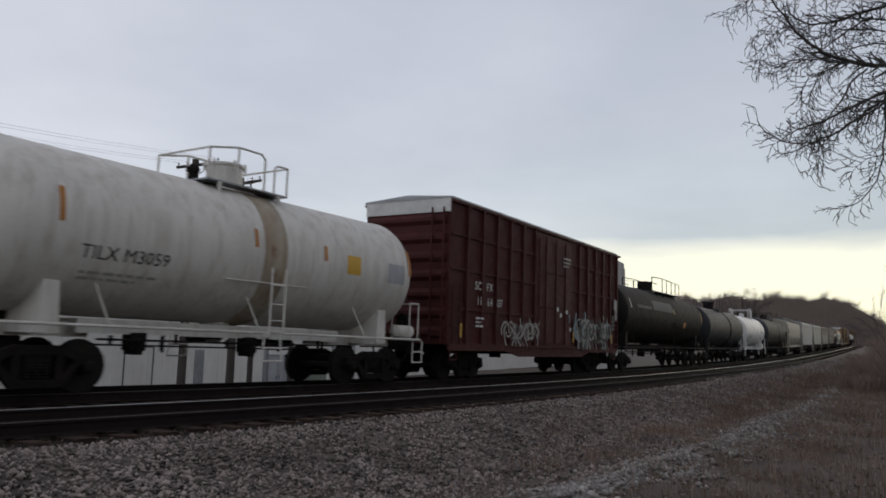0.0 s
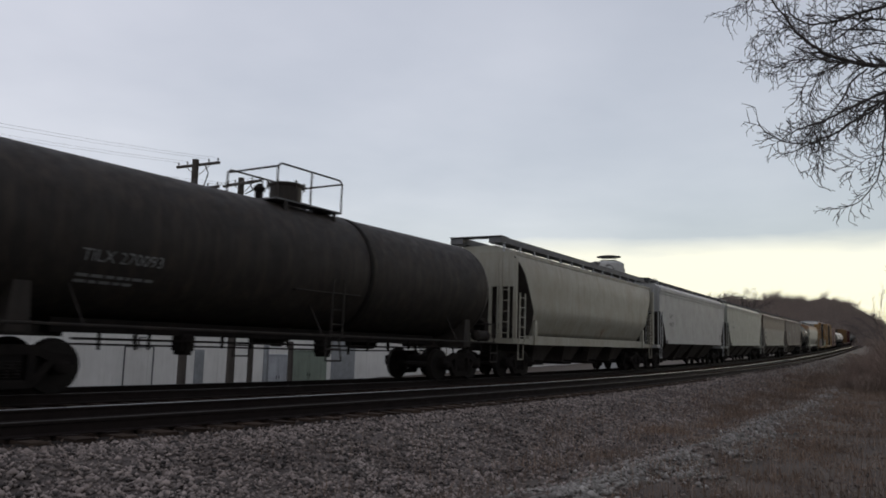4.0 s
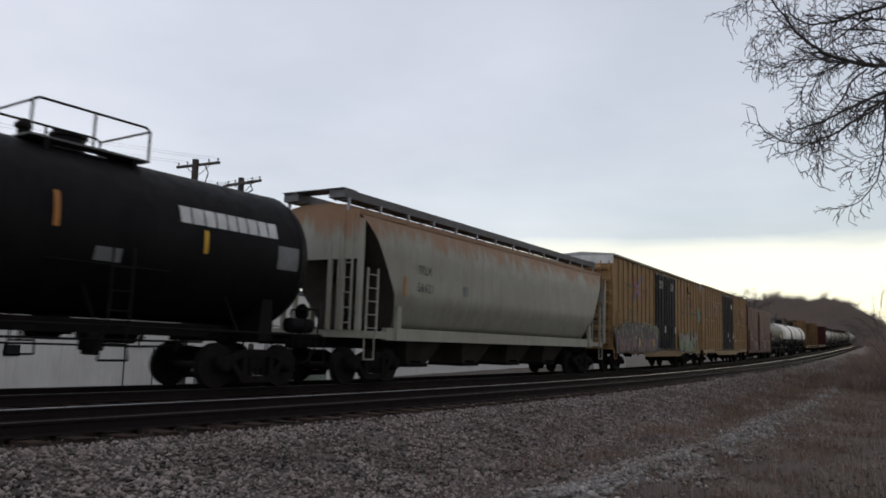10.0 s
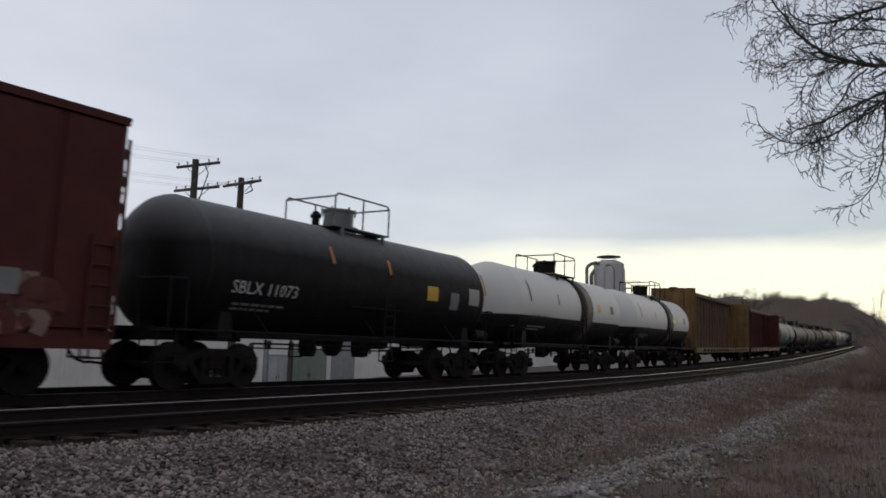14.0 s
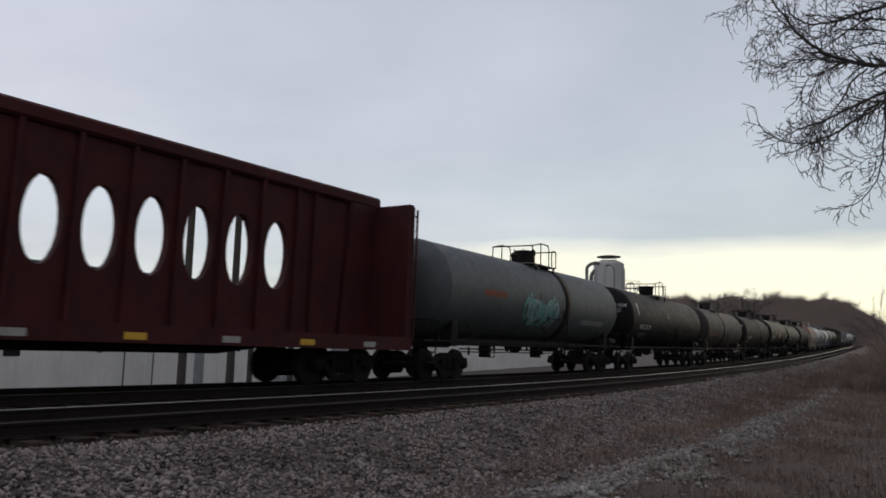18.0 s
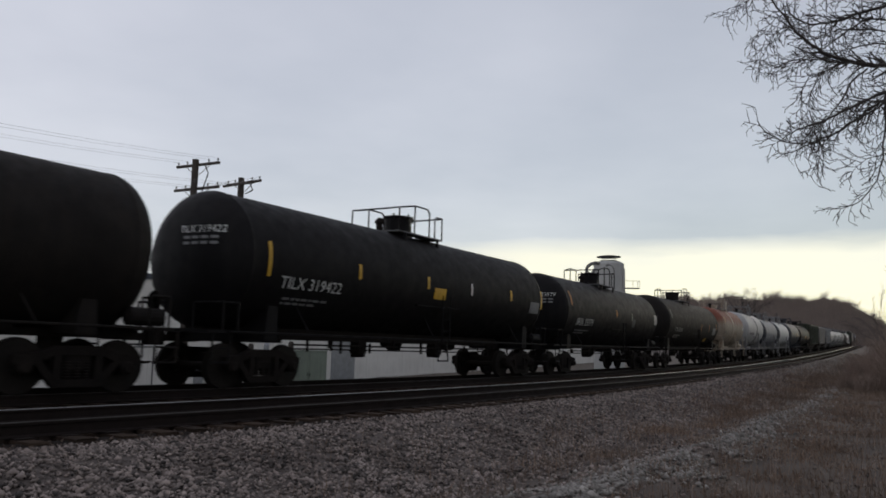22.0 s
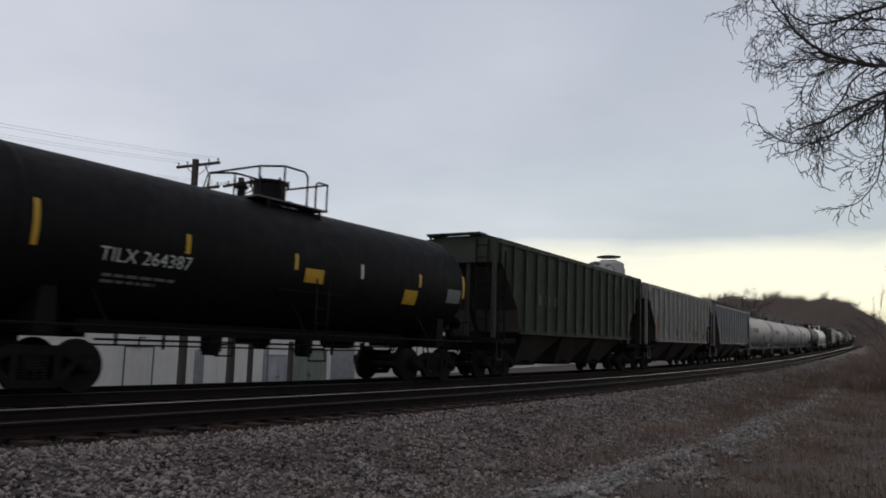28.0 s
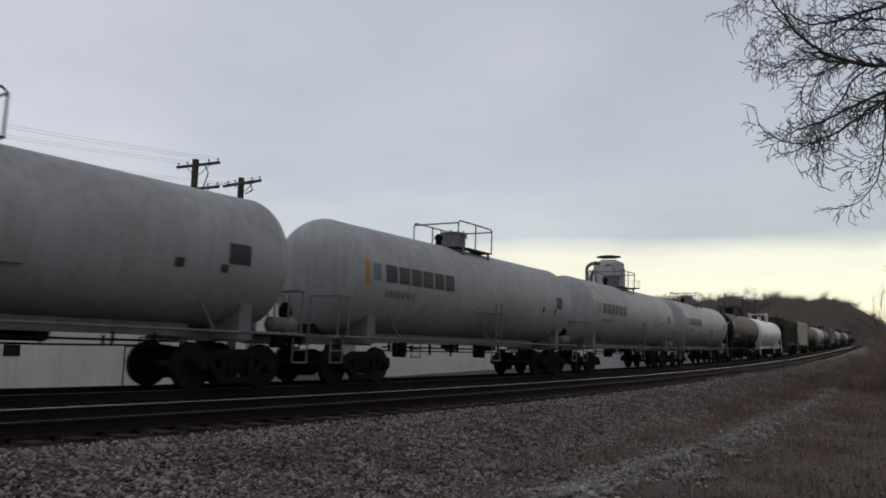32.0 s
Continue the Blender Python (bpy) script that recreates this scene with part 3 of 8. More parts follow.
def running_gear(car, length, truck_x):
    for s in (-1, 1):
        turn = Matrix.Identity(4) if s > 0 else Matrix.Rotation(math.pi, 4, "Z")
        add_truck(car, s * truck_x)
        part("coupler", COUPLER_MESH, None, car, at=Matrix.Translation((s * (length / 2 - 0.36), 0, 0)) @ turn)
        part("air_hose", HOSE_MESH, None, car, at=Matrix.Translation((s * (length / 2 - 0.52), 0, 0)) @ turn)

def ladder(bm, x, y, z0, z1, width, rungs, r=0.016, across="x"):
    for s in (-1, 1):
        a = (x + s * width / 2, y) if across == "x" else (x, y + s * width / 2)
        box(bm, a[0] - 0.022, a[0] + 0.022, a[1] - 0.022, a[1] + 0.022, z0, z1)
    for k in range(rungs):
        z = z0 + (z1 - z0) * (k + 0.5) / rungs
        if across == "x":
            rod(bm, (x - width / 2, y, z), (x + width / 2, y, z), r)
        else:
            rod(bm, (x, y - width / 2, z), (x, y + width / 2, z), r)
    return bm

HANGERS = [finish(boxes((0, w, -0.03, 0.03, -h, 0.0)), "hanger", STEEL) for w, h in ((0.03, 0.20), (0.035, 0.26), (0.05, 0.16), (0.03, 0.33))]
VALVE_BOX = finish(boxes((-0.17, 0.17, -0.16, 0.16, -0.34, 0.0), (-0.08, 0.08, -0.2, 0.2, -0.42, -0.1), bevel=0.02), "control_valve", STEEL)

def underside(car, half, seed=0, tank=True):
    """Brake pipes, rods, reservoir and their hangers below the frame, seen against the light."""
    rng = random.Random(seed)
    part("brake_pipe", rods(0.022, [(-half, -0.72, 0.80), (half * 0.2, -0.72, 0.79), (half, -0.70, 0.80)]), STEEL, car)
    part("brake_rod", rods(0.018, [(-half, -0.50, 0.70), (half * 0.5, -0.48, 0.68), (half, -0.45, 0.71)]), STEEL, car)
    x = -half + rng.uniform(0.2, 0.6)
    while x < half - 0.2:
        for k in range(rng.choice((1, 1, 2, 3))):
            part("hanger", rng.choice(HANGERS), None, car, at=Matrix.Translation((x, -0.72 + 0.1 * (k % 2), rng.uniform(0.86, 0.96))))
            x += rng.uniform(0.10, 0.26)
        x += rng.uniform(0.5, 1.3)
    vx = half * rng.uniform(-0.75, -0.35)
    part("control_valve", VALVE_BOX, None, car, at=Matrix.Translation((vx, -0.45, 0.94)))
    if tank:
        part("control_valve", VALVE_BOX, None, car, at=Matrix.Translation((half * rng.uniform(0.1, 0.3), -0.5, 0.93)))
    bm = bmesh.new()
    lathe(bm, [(-0.55, 0.05), (-0.5, 0.18), (0.5, 0.18), (0.55, 0.05)], "X", 12, (half * rng.uniform(0.45, 0.7), 0.25, 0.90))
    part("air_reservoir", bm, STEEL, car)
    bm = bmesh.new()
    lathe(bm, [(-0.22, 0.06), (-0.2, 0.14), (0.12, 0.14), (0.16, 0.05), (0.6, 0.035)], "X", 10, (-half * rng.uniform(0.05, 0.25), -0.25, 0.90))
    part("brake_cylinder", bm, STEEL, car)

# ===== tank cars =====
def tank_shell(x0, x1, r, zc, seg=40, bulge=0.66):
    """Shell with dished heads; a weld bead marks each head."""
    head = [(bulge * math.cos(math.pi / 2 * k / 8), max(r * math.sin(math.pi / 2 * k / 8) ** 0.72, 0.04)) for k in range(8)]
    prof = [(x0 - d, q) for d, q in head] + [(x0 - 0.04, r - 0.002), (x0 - 0.025, r + 0.008), (x0 + 0.02, r + 0.008), (x0 + 0.035, r), (x0 + 0.06, r)]
    n = max(3, int((x1 - x0) / 2.6))
    prof += [(x0 + (x1 - x0) * k / n, r) for k in range(1, n)]
    prof += [(x1 - 0.06, r), (x1 - 0.035, r), (x1 - 0.02, r + 0.008), (x1 + 0.025, r + 0.008), (x1 + 0.04, r - 0.002)] + [(x1 + d, q) for d, q in reversed(head)]
    return lathe(bmesh.new(), prof, "X", seg, (0, 0, zc))

def band(x0, x1, r, zc, a0=-180.0, a1=180.0, seg=36):
    """A belt of sheet round the tank, from a0 to a1 degrees (0 is the far side, 90 the top)."""
    bm = bmesh.new()
    rows = []
    for k in range(seg + 1):
        a = radians(a0 + (a1 - a0) * k / seg)
        rows.append([bm.verts.new((x, (r + o) * math.cos(a), zc + (r + o) * math.sin(a))) for x, o in ((x0, 0.0), (x0, 0.016), (x1, 0.016), (x1, 0.0))])
    for p, q in zip(rows, rows[1:]):
        for j in range(3):
            bm.faces.new((p[j], p[j + 1], q[j + 1], q[j]))
    return bm

def tank_car(length, paint, label, top=4.1, radius=1.5, frame_paint=None, ends=None, bands=(), dome="drum", rails="full", dome_x=0.0, seed=0,
             rail_paint=None, walk_paint=None, end_code="", end_paint=None, front=0.0, rail_h=0.80):
    rng = random.Random(seed + 100)
    car = thing("tank_car", label, "tank car", "freight train")
    zc = top - radius
    half = length / 2 - 1.16
    frame_paint, rail_paint = frame_paint or paint, rail_paint or paint
    tank = part("tank", tank_shell(-half + 0.28 - front, half - 0.28, radius, zc), paint, car, smooth=True)
    tx = length / 2 - 2.1
    running_gear(car, length, tx)
    for x0, x1, m in bands:
        part("belt", band(x0, x1, radius, zc, -180, 180, 44), m, tank, "painted belt round the tank", True)
    for s in (-1, 1):
        if ends and (s < 0 or ends[1]):
            bm = bmesh.new()
            prof = [(s * (half - 0.28 + 0.675 * math.cos(math.pi / 2 * k / 8)), max((radius + 0.012) * math.sin(math.pi / 2 * k / 8) ** 0.72, 0.04)) for k in range(9)]
            lathe(bm, prof if s > 0 else prof, "X", 40, (0, 0, zc))
            part("tank_head", bm, ends[0], tank, "darker painted end", True)
        # stub sill, body bolster saddle, end platform with its rails
        part("stub_sill", boxes((s * (tx - 1.3), s * (length / 2 - 0.55), -0.28, 0.28, 0.82, 1.08)), frame_paint, car)
        bm = bmesh.new()
        prism(bm, [(s * tx - 0.20, 0.88), (s * tx + 0.20, 0.88), (s * tx + 0.14, zc - 0.95), (s * tx - 0.14, zc - 0.95)], -1.22, 1.22)
        part("saddle", bm, frame_paint, car)
        part("head_brace", prism(bmesh.new(), [(s * tx, 1.08), (s * (half + 0.15), 1.08), (s * (half + 0.02), zc - radius * 0.35), (s * tx, zc - radius * 0.7)], -0.26, 0.26), STEEL, car)
        e = s * (length / 2 - 0.62)
        part("end_platform", boxes((e - 0.42, e + 0.10, -1.38, 1.38, 1.00, 1.06)), frame_paint, car)
        rh = 1.62 if rail_paint in (BLACK, BLACK_OLD, BROWN_BLACK, NAVY) else 2.0
        for q in (-1, 1):
            part("end_railing", rods(0.022, [(e - s * 0.40, q * 1.34, 1.06), (e - s * 0.40, q * 1.34, rh), (e, q * 1.34, rh), (e, q * 0.45, rh), (e, q * 0.45, 1.06)], [(e, q * 1.34, rh), (e, q * 1.34, 1.06)]), rail_paint, car)
        if s > 0:
            bm = bmesh.new()
            lathe(bm, [(e + 0.02, 0.20), (e + 0.05, 0.22), (e + 0.08, 0.20), (e + 0.05, 0.18)], "X", 16, (0, -0.75, 1.55))
            box(bm, e - 0.02, e + 0.05, -0.80, -0.70, 1.06, 1.55)
            part("hand_brake", bm, STEEL, car, "hand brake wheel on its stand")
            part("end_reservoir", lathe(bmesh.new(), [(-0.40, 0.05), (-0.34, 0.17), (0.34, 0.17), (0.40, 0.05)], "X", 14, (e - 0.30, -1.02, 1.24)), frame_paint, car, "round air tank on the end platform")
        for y in (-1.36, 1.36):
            part("step", rods(0.02, [(e - 0.24, y, 1.0), (e - 0.24, y, 0.42), (e + 0.20, y, 0.42), (e + 0.20, y, 1.0)], [(e - 0.24, y, 0.70), (e + 0.20, y, 0.70)]), rail_paint, car)
    for y in (-1.46, 1.46):     # the long pipe rail at the foot of the tank and its brackets
        part("side_rail", rods(0.026, [(-length / 2 + 0.7, y, 1.03), (length / 2 - 0.7, y, 1.03)]), rail_paint, car)
    for y in (-1, 1):
        for k in range(3):
            x = -half + 1.9 + (2 * half - 3.8) * k / 2
            part("rail_bracket", rods(0.018, [(x, y * 1.46, 1.03), (x - 0.16, y * 1.16, zc - radius * 0.62)]), rail_paint, car)
    # fittings on top
    walk_z = top - 0.07
    wx = dome_x
    part("manway_platform", boxes((wx - 1.15, wx - 0.50, -0.86, 0.86, walk_z + 0.01, walk_z + 0.045), (wx + 0.50, wx + 1.15, -0.86, 0.86, walk_z + 0.01, walk_z + 0.045), (wx - 0.5, wx + 0.5, -0.86, -0.50, walk_z + 0.01, walk_z + 0.045), (wx - 0.5, wx + 0.5, 0.50, 0.86, walk_z + 0.01, walk_z + 0.045)), walk_paint or WALKWAY, car, "steel walkway round the manway")
    for q in (-1, 1):
        for bx in (wx - 0.84, wx + 0.84):
            part("platform_bracket", boxes((bx - 0.035, bx + 0.035, q * 0.9, q * 0.84, top - 0.45, walk_z)), frame_paint, car)
    bm = bmesh.new()
    if dome == "drum":
        lathe(bm, [(top - 0.06, 0.40), (top + 0.46, 0.40), (top + 0.50, 0.43), (top + 0.55, 0.43), (top + 0.57, 0.30)], "Z", 20, (wx, 0, 0))
        for k in range(6):
            a = k * math.pi / 3 + 0.3
            rod(bm, (wx + 0.44 * math.cos(a), 0.44 * math.sin(a), top + 0.40), (wx + 0.44 * math.cos(a), 0.44 * math.sin(a), top + 0.60), 0.028)
    else:
        lathe(bm, [(top - 0.06, 0.30), (top + 0.22, 0.30), (top + 0.24, 0.34), (top + 0.29, 0.34), (top + 0.31, 0.16)], "Z", 18, (wx, 0, 0))
        box(bm, wx - 0.30, wx + 0.30, -0.04, 0.04, top + 0.30, top + 0.35)
    part("manway", bm, frame_paint, car, "round manway lid with bolts", False)
    for dx, hh in ((-0.74, 0.42), (0.72, 0.22)):
        bm = bmesh.new()
        lathe(bm, [(top - 0.05, 0.10), (top + hh * 0.6, 0.10), (top + hh * 0.6, 0.15), (top + hh * 0.75, 0.15), (top + hh, 0.06)], "Z", 12, (wx + dx * 1.05, 0.1, 0))
        part("valve", bm, STEEL, car)
    rz = walk_z + 0.05
    x0, x1, h = wx - 1.12, wx + 1.12, rail_h
    if rails == "full":
        paths = []
        for y in (-0.84, 0.84):
            paths += [[(x0, y, rz), (x0, y, rz + h * 0.80), (wx - 0.35, y, rz + h), (wx + 0.30, y, rz + h), (wx + 0.42, y, rz + h * 0.86), (wx + 0.42, y, rz)], [(wx - 0.35, y, rz), (wx - 0.35, y, rz + h)],
                      [(wx + 0.72, y, rz), (wx + 0.72, y, rz + h * 0.72), (wx + 0.80, y, rz + h * 0.80), (x1, y, rz + h * 0.80), (x1, y, rz)]]
        paths += [[(x0, -0.84, rz + h * 0.8), (x0, 0.84, rz + h * 0.8)], [(x1, -0.84, rz + h * 0.8), (x1, 0.84, rz + h * 0.8)]]
    else:
        paths = []
        for y in (-0.84, 0.84):
            paths += [[(x0, y, rz), (x0, y, rz + h * 0.9), (x0 + 0.1, y, rz + h), (x1 - 0.1, y, rz + h), (x1, y, rz + h * 0.9), (x1, y, rz)], [(wx, y, rz), (wx, y, rz + h)]]
        paths += [[(x0, -0.84, rz + h * 0.9), (x0, 0.84, rz + h * 0.9)], [(x1, -0.84, rz + h * 0.9), (x1, 0.84, rz + h * 0.9)]]
    if rails == "long":     # a long walkway that runs on along the top
        paths = []
        for y in (-0.84, 0.84):
            paths += [[(x0 - 0.5, y, rz), (x0 - 0.5, y, rz + h * 0.9), (wx + 0.6, y, rz + h), (wx + 4.6, y, rz + h * 0.9), (wx + 4.7, y, rz + h * 0.6), (wx + 4.7, y, rz)]]
            paths += [[(wx + d, y, rz), (wx + d, y, rz + h * 0.95)] for d in (0.6, 1.6, 2.7, 3.7)] + [[(x0 - 0.5, y, rz + 0.4), (wx - 0.5, y, rz + 0.4)]]
        part("long_walkway", boxes((wx + 1.16, wx + 4.75, -0.86, 0.86, walk_z + 0.01, walk_z + 0.045)), walk_paint or WALKWAY, car)
    for path in paths:
        part("platform_railing", rods(0.024, path), rail_paint, car)
    for s in (-1, 1):
        bm = bmesh.new()
        pts = [(s * 1.62 if z < zc else s * (radius + 0.10) * math.cos(math.asin(min(1, (z - zc) / (radius + 0.10)))), z) for z in (0.98, 1.5, zc - 0.3)]
        for dx in (-0.2, 0.2):
            for (ya, za), (yb, zb) in zip(pts, pts[1:]):
                rod(bm, (wx + 0.30 + dx, ya, za), (wx + 0.30 + dx, yb, zb), 0.022)
        for (ya, za), (yb, zb) in zip(pts, pts[1:]):
            for f in (0.15, 0.6):
                rod(bm, (wx + 0.10, ya + (yb - ya) * f, za + (zb - za) * f), (wx + 0.50, ya + (yb - ya) * f, za + (zb - za) * f), 0.015)
        part("ladder", bm, rail_paint, car)
        gz = zc - 0.62
        gy = s * (math.sqrt(radius ** 2 - 0.62 ** 2) + 0.07)
        part("grab_rail", rods(0.016, [(wx - 0.95, gy - s * 0.08, gz), (wx - 0.95, gy, gz), (wx + 1.35, gy, gz), (wx + 1.35, gy - s * 0.08, gz)]), rail_paint, car)
        part("ladder_step", rods(0.02, [(wx + 0.08, s * 1.5, 1.02), (wx + 0.02, s * 1.55, 0.45), (wx + 0.58, s * 1.55, 0.45), (wx + 0.52, s * 1.5, 1.02)], [(wx + 0.05, s * 1.53, 0.72), (wx + 0.55, s * 1.53, 0.72)]), rail_paint, car)
    bm = bmesh.new()
    lathe(bm, [(zc - radius - 0.42, 0.12), (zc - radius - 0.30, 0.24), (zc - radius + 0.05, 0.34)], "Z", 14)
    part("bottom_outlet", bm, frame_paint, car)
    part("bottom_sill", boxes((-tx + 0.9, tx - 0.9, -0.55, 0.55, 0.90, 1.16)), STEEL if frame_paint in (paint, BLACK, BLACK_OLD) and paint in (BLACK, BLACK_OLD, BROWN_BLACK, NAVY, SLATE) else frame_paint, car)
    underside(car, tx - 1.2, seed)
    if end_code:
        head_print(tank, end_code, radius, zc, half - 0.28 + front, material=end_paint)
    car["tank"] = (radius, zc, half)
    return car

def tank_marks(car, code="", number_x=-0.5, paint=None, print_seed=0, height=0.30, reflectors=(), placards=(), code_z=None, zc_up=0.0):
    radius, zc, half = car["tank"]
    tank = [o for o in car.children if o.name.startswith("tank")][0]
    del car["tank"]
    paint = paint or WHITE_MARK
    zt = (code_z if code_z is not None else zc - 0.45) + zc_up
    if code:
        lettering(tank, code, number_x * half, zt, height, paint, radius, zc, name="reporting_mark", label="painted code and number")
        bars(tank, (1.5, 1.1), number_x * half - 0.8, zt - 0.36, GREY_MARK if paint is WHITE_MARK else FAINT_MARK if paint is DARK_MARK else paint, radius, zc, print_seed)
    for x, z0, z1, m in reflectors:
        mark(tank, "reflector", x * half - 0.05, x * half + 0.05, zc + z0, zc + z1, m, radius, zc)
    for x, z, w, h, m in placards:
        mark(tank, "placard", x * half - w / 2, x * half + w / 2, zc + z - h / 2, zc + z + h / 2, m, radius, zc)

# ===== covered hoppers =====
ROOFS = {"flat": ((-1.22, 0.26), (-0.40, 0.33), (0.40, 0.33), (1.22, 0.26)), "ribbed": ((-0.85, 0.10), (-0.40, 0.14), (0.40, 0.14), (0.85, 0.10)), "round": ((-0.85, 0.20), (-0.40, 0.26), (0.40, 0.26), (0.85, 0.20))}
def hopper_car(length, paint, label, style="flat", eave=4.25, floor=1.38, bays=3, seed=0, sill_paint=None, ribs=0, dark=None, rib_paint=None, walk_rise=None):
    rng = random.Random(seed + 300)
    car = thing("covered_hopper_car", label, "hopper car", "freight train")
    sill_paint, dark = sill_paint or paint, dark or STEEL
    xe = length / 2 - 0.66
    tx = length / 2 - 1.95
    running_gear(car, length, tx)
    w0 = 1.55

    def wide(z):
        if style != "round":
            return w0
        f = (z - floor) / (eave - floor)
        return w0 * (0.74 + 0.26 * min(1.0, f / 0.30) ** 0.85) if f < 0.72 else w0 * (1.0 - 0.9 * (f - 0.72) ** 1.5)

    def bottom(x):
        """Lower edge of the side: cut back towards the ends."""
        d = xe - abs(x)
        cut = {"ribbed": 2.3, "round": 1.80}.get(style, 1.40)
        if d >= cut:
            return floor
        if style == "ribbed":
            return floor + (eave - 0.75 - floor) * min(1.0, (cut - d) / (cut - 0.35)) if d < cut - 0.6 else floor
        if style == "round":
            return floor + (eave - 0.05 - floor) * (1 - (max(d, 0.0) / cut) ** 1.3)
        return floor + (eave - 1.27 - floor) * (1 - (max(d, 0.0) / cut) ** 2.0)
    bm = bmesh.new()
    stations = [-xe + 0.001] + [-xe + 0.15 * k for k in range(1, 17)] + [-xe + 2.4 + (2 * xe - 4.8) * k / 8 for k in range(1, 8)] + [xe - 0.15 * k for k in range(16, 0, -1)] + [xe - 0.001]
    rows = []
    for x in stations:
        zb = bottom(x)
        zs = [zb + (eave - zb) * k / 14 for k in range(15)]
        ring = [bm.verts.new((x, -wide(z), z)) for z in zs]
        ring += [bm.verts.new((x, y, z)) for y, z in ((q, eave + v) for q, v in ROOFS[style])]
        ring += [bm.verts.new((x, wide(z), z)) for z in reversed(zs)]
        rows.append(ring)
    for a, b in zip(rows, rows[1:]):
        for k in range(len(a) - 1):
            bm.faces.new((a[k], a[k + 1], b[k + 1], b[k]))
        # the underside is coloured dark: shade of the end opening, painted on
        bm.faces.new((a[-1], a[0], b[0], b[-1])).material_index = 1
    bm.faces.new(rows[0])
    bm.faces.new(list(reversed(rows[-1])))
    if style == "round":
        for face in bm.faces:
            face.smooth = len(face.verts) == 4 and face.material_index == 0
    body = part("body", bm, (paint, BAY_AND_SHADE), car)
    for s in (-1, 1):
        yy = s * (w0 + 0.012)
        if style == "flat":      # eave rail of two ribs, and the flared side sill
            part("eave_rail", boxes((-xe, xe, yy - 0.05, yy + 0.05, eave - 0.14, eave + 0.02), (-xe, xe, yy - 0.03, yy + 0.03, eave - 0.30, eave - 0.22)), paint, car)
            part("side_sill", boxes((-xe + 1.55, xe - 1.55, yy - 0.06, yy + 0.07, floor - 0.12, floor + 0.10)), sill_paint, car)
        elif style == "ribbed":
            part("eave_rail", boxes((-xe, xe, yy - 0.04, yy + 0.07, eave - 0.12, eave + 0.03)), paint, car)
            part("side_sill", boxes((-xe + 1.8, xe - 1.8, yy - 0.05, yy + 0.05, floor - 0.05, floor + 0.10)), sill_paint, car)
            for k in range(ribs):
                x = -xe + 0.25 + (2 * xe - 0.5) * k / (ribs - 1)
                zb = bottom(x)
                bm = bmesh.new()
                prism(bm, [(x - 0.07, zb), (x + 0.07, zb), (x + 0.045, eave - 0.10), (x - 0.045, eave - 0.10)], yy, yy + s * 0.075)
                part("side_post", bm, rib_paint or paint, body)
        else:
            part("eave_rail", boxes((-xe, xe, s * (wide(eave)) - 0.04, s * wide(eave) + 0.05, eave - 0.06, eave + 0.05)), paint, car)
            yb = s * 1.40
            part("side_sill", boxes((-xe + 1.2, xe - 1.2, yb - 0.06, yb + 0.09, floor - 0.30, floor + 0.02)), sill_paint, car)
    # ends: shear plate, corner posts, ladders, slope-sheet bracing
    for s in (-1, 1):
        e = s * (length / 2 - 0.60)
        inner = s * (xe - (0.70 if style == "flat" else 1.7))
        part("end_sill", boxes((min(e, inner), max(e, inner), -1.45, 1.45, 1.02, 1.20)), STEEL if style == "ribbed" else paint, car)
        if style != "ribbed":      # the web under the overhang, and an air tank
            part("end_web", prism(bmesh.new(), [(s * (xe - 0.25), 1.2), (s * (xe - 0.35), 1.9), (s * (xe - 1.2), 1.7), (s * (xe - 1.6), 1.2)], -0.05, 0.05), BAY_AND_SHADE, car)
            part("end_reservoir", lathe(bmesh.new(), [(-0.42, 0.05), (-0.36, 0.19), (0.36, 0.19), (0.42, 0.05)], "X", 14, (s * (xe - 0.75), -0.72, 1.42)), dark, car, "grimy round air tank on the end platform")
        if style == "round":
            for q in (-1, 1):
                part("gusset", boxes((s * (xe - 1.74), s * (xe - 1.56), q * 1.43, q * 1.53, 1.0, 1.87)), paint, car)
                part("end_wall_post", boxes((e - 0.05, e + 0.05, q * 0.95 - 0.05, q * 0.95 + 0.05, 1.2, eave)), paint, car)
            part("end_wall", boxes((e - 0.03, e + 0.01, -1.42, 1.42, 2.95, eave + 0.02)), paint, car, "upper end panel")
        part("centre_sill", boxes((s * (tx - 1.4), s * (length / 2 - 0.5), -0.28, 0.28, 0.74, 1.04)), dark, car)
        for q in (-1, 1):
            cw = 0.028 if style == "flat" else 0.06
            part("corner_post", boxes((e - cw, e + cw, q * 1.50 - cw, q * 1.50 + cw, 1.2, eave + (0.2 if style == "flat" else -0.2))), paint, car)
            if style == "flat":
                part("roof_grab", rods(0.022, [(e, q * 1.50, eave + 0.2), (e - s * 0.06, q * 1.44, eave + 0.42), (e - s * 0.20, q * 1.25, eave + 0.50), (e - s * 0.25, q * 1.0, eave + 0.46)]), paint, car)
            part("end_post", boxes((e - 0.04, e + 0.04, q * 0.55 - 0.05, q * 0.55 + 0.05, 1.2, eave - 0.8)), paint, car)
            bm = bmesh.new()
            ladder(bm, e - s * 0.45, q * 1.56, 1.1, eave - 1.25 if style == "flat" else 2.75 if style == "round" else eave - 0.35, 0.42, 5 if style != "ribbed" else 7)
            part("side_ladder", bm, STEEL if style == "ribbed" else paint, car)
            part("step", rods(0.02, [(e - s * 0.65, q * 1.52, 1.1), (e - s * 0.65, q * 1.52, 0.5), (e - s * 0.25, q * 1.52, 0.5), (e - s * 0.25, q * 1.52, 1.1)]), paint, car)
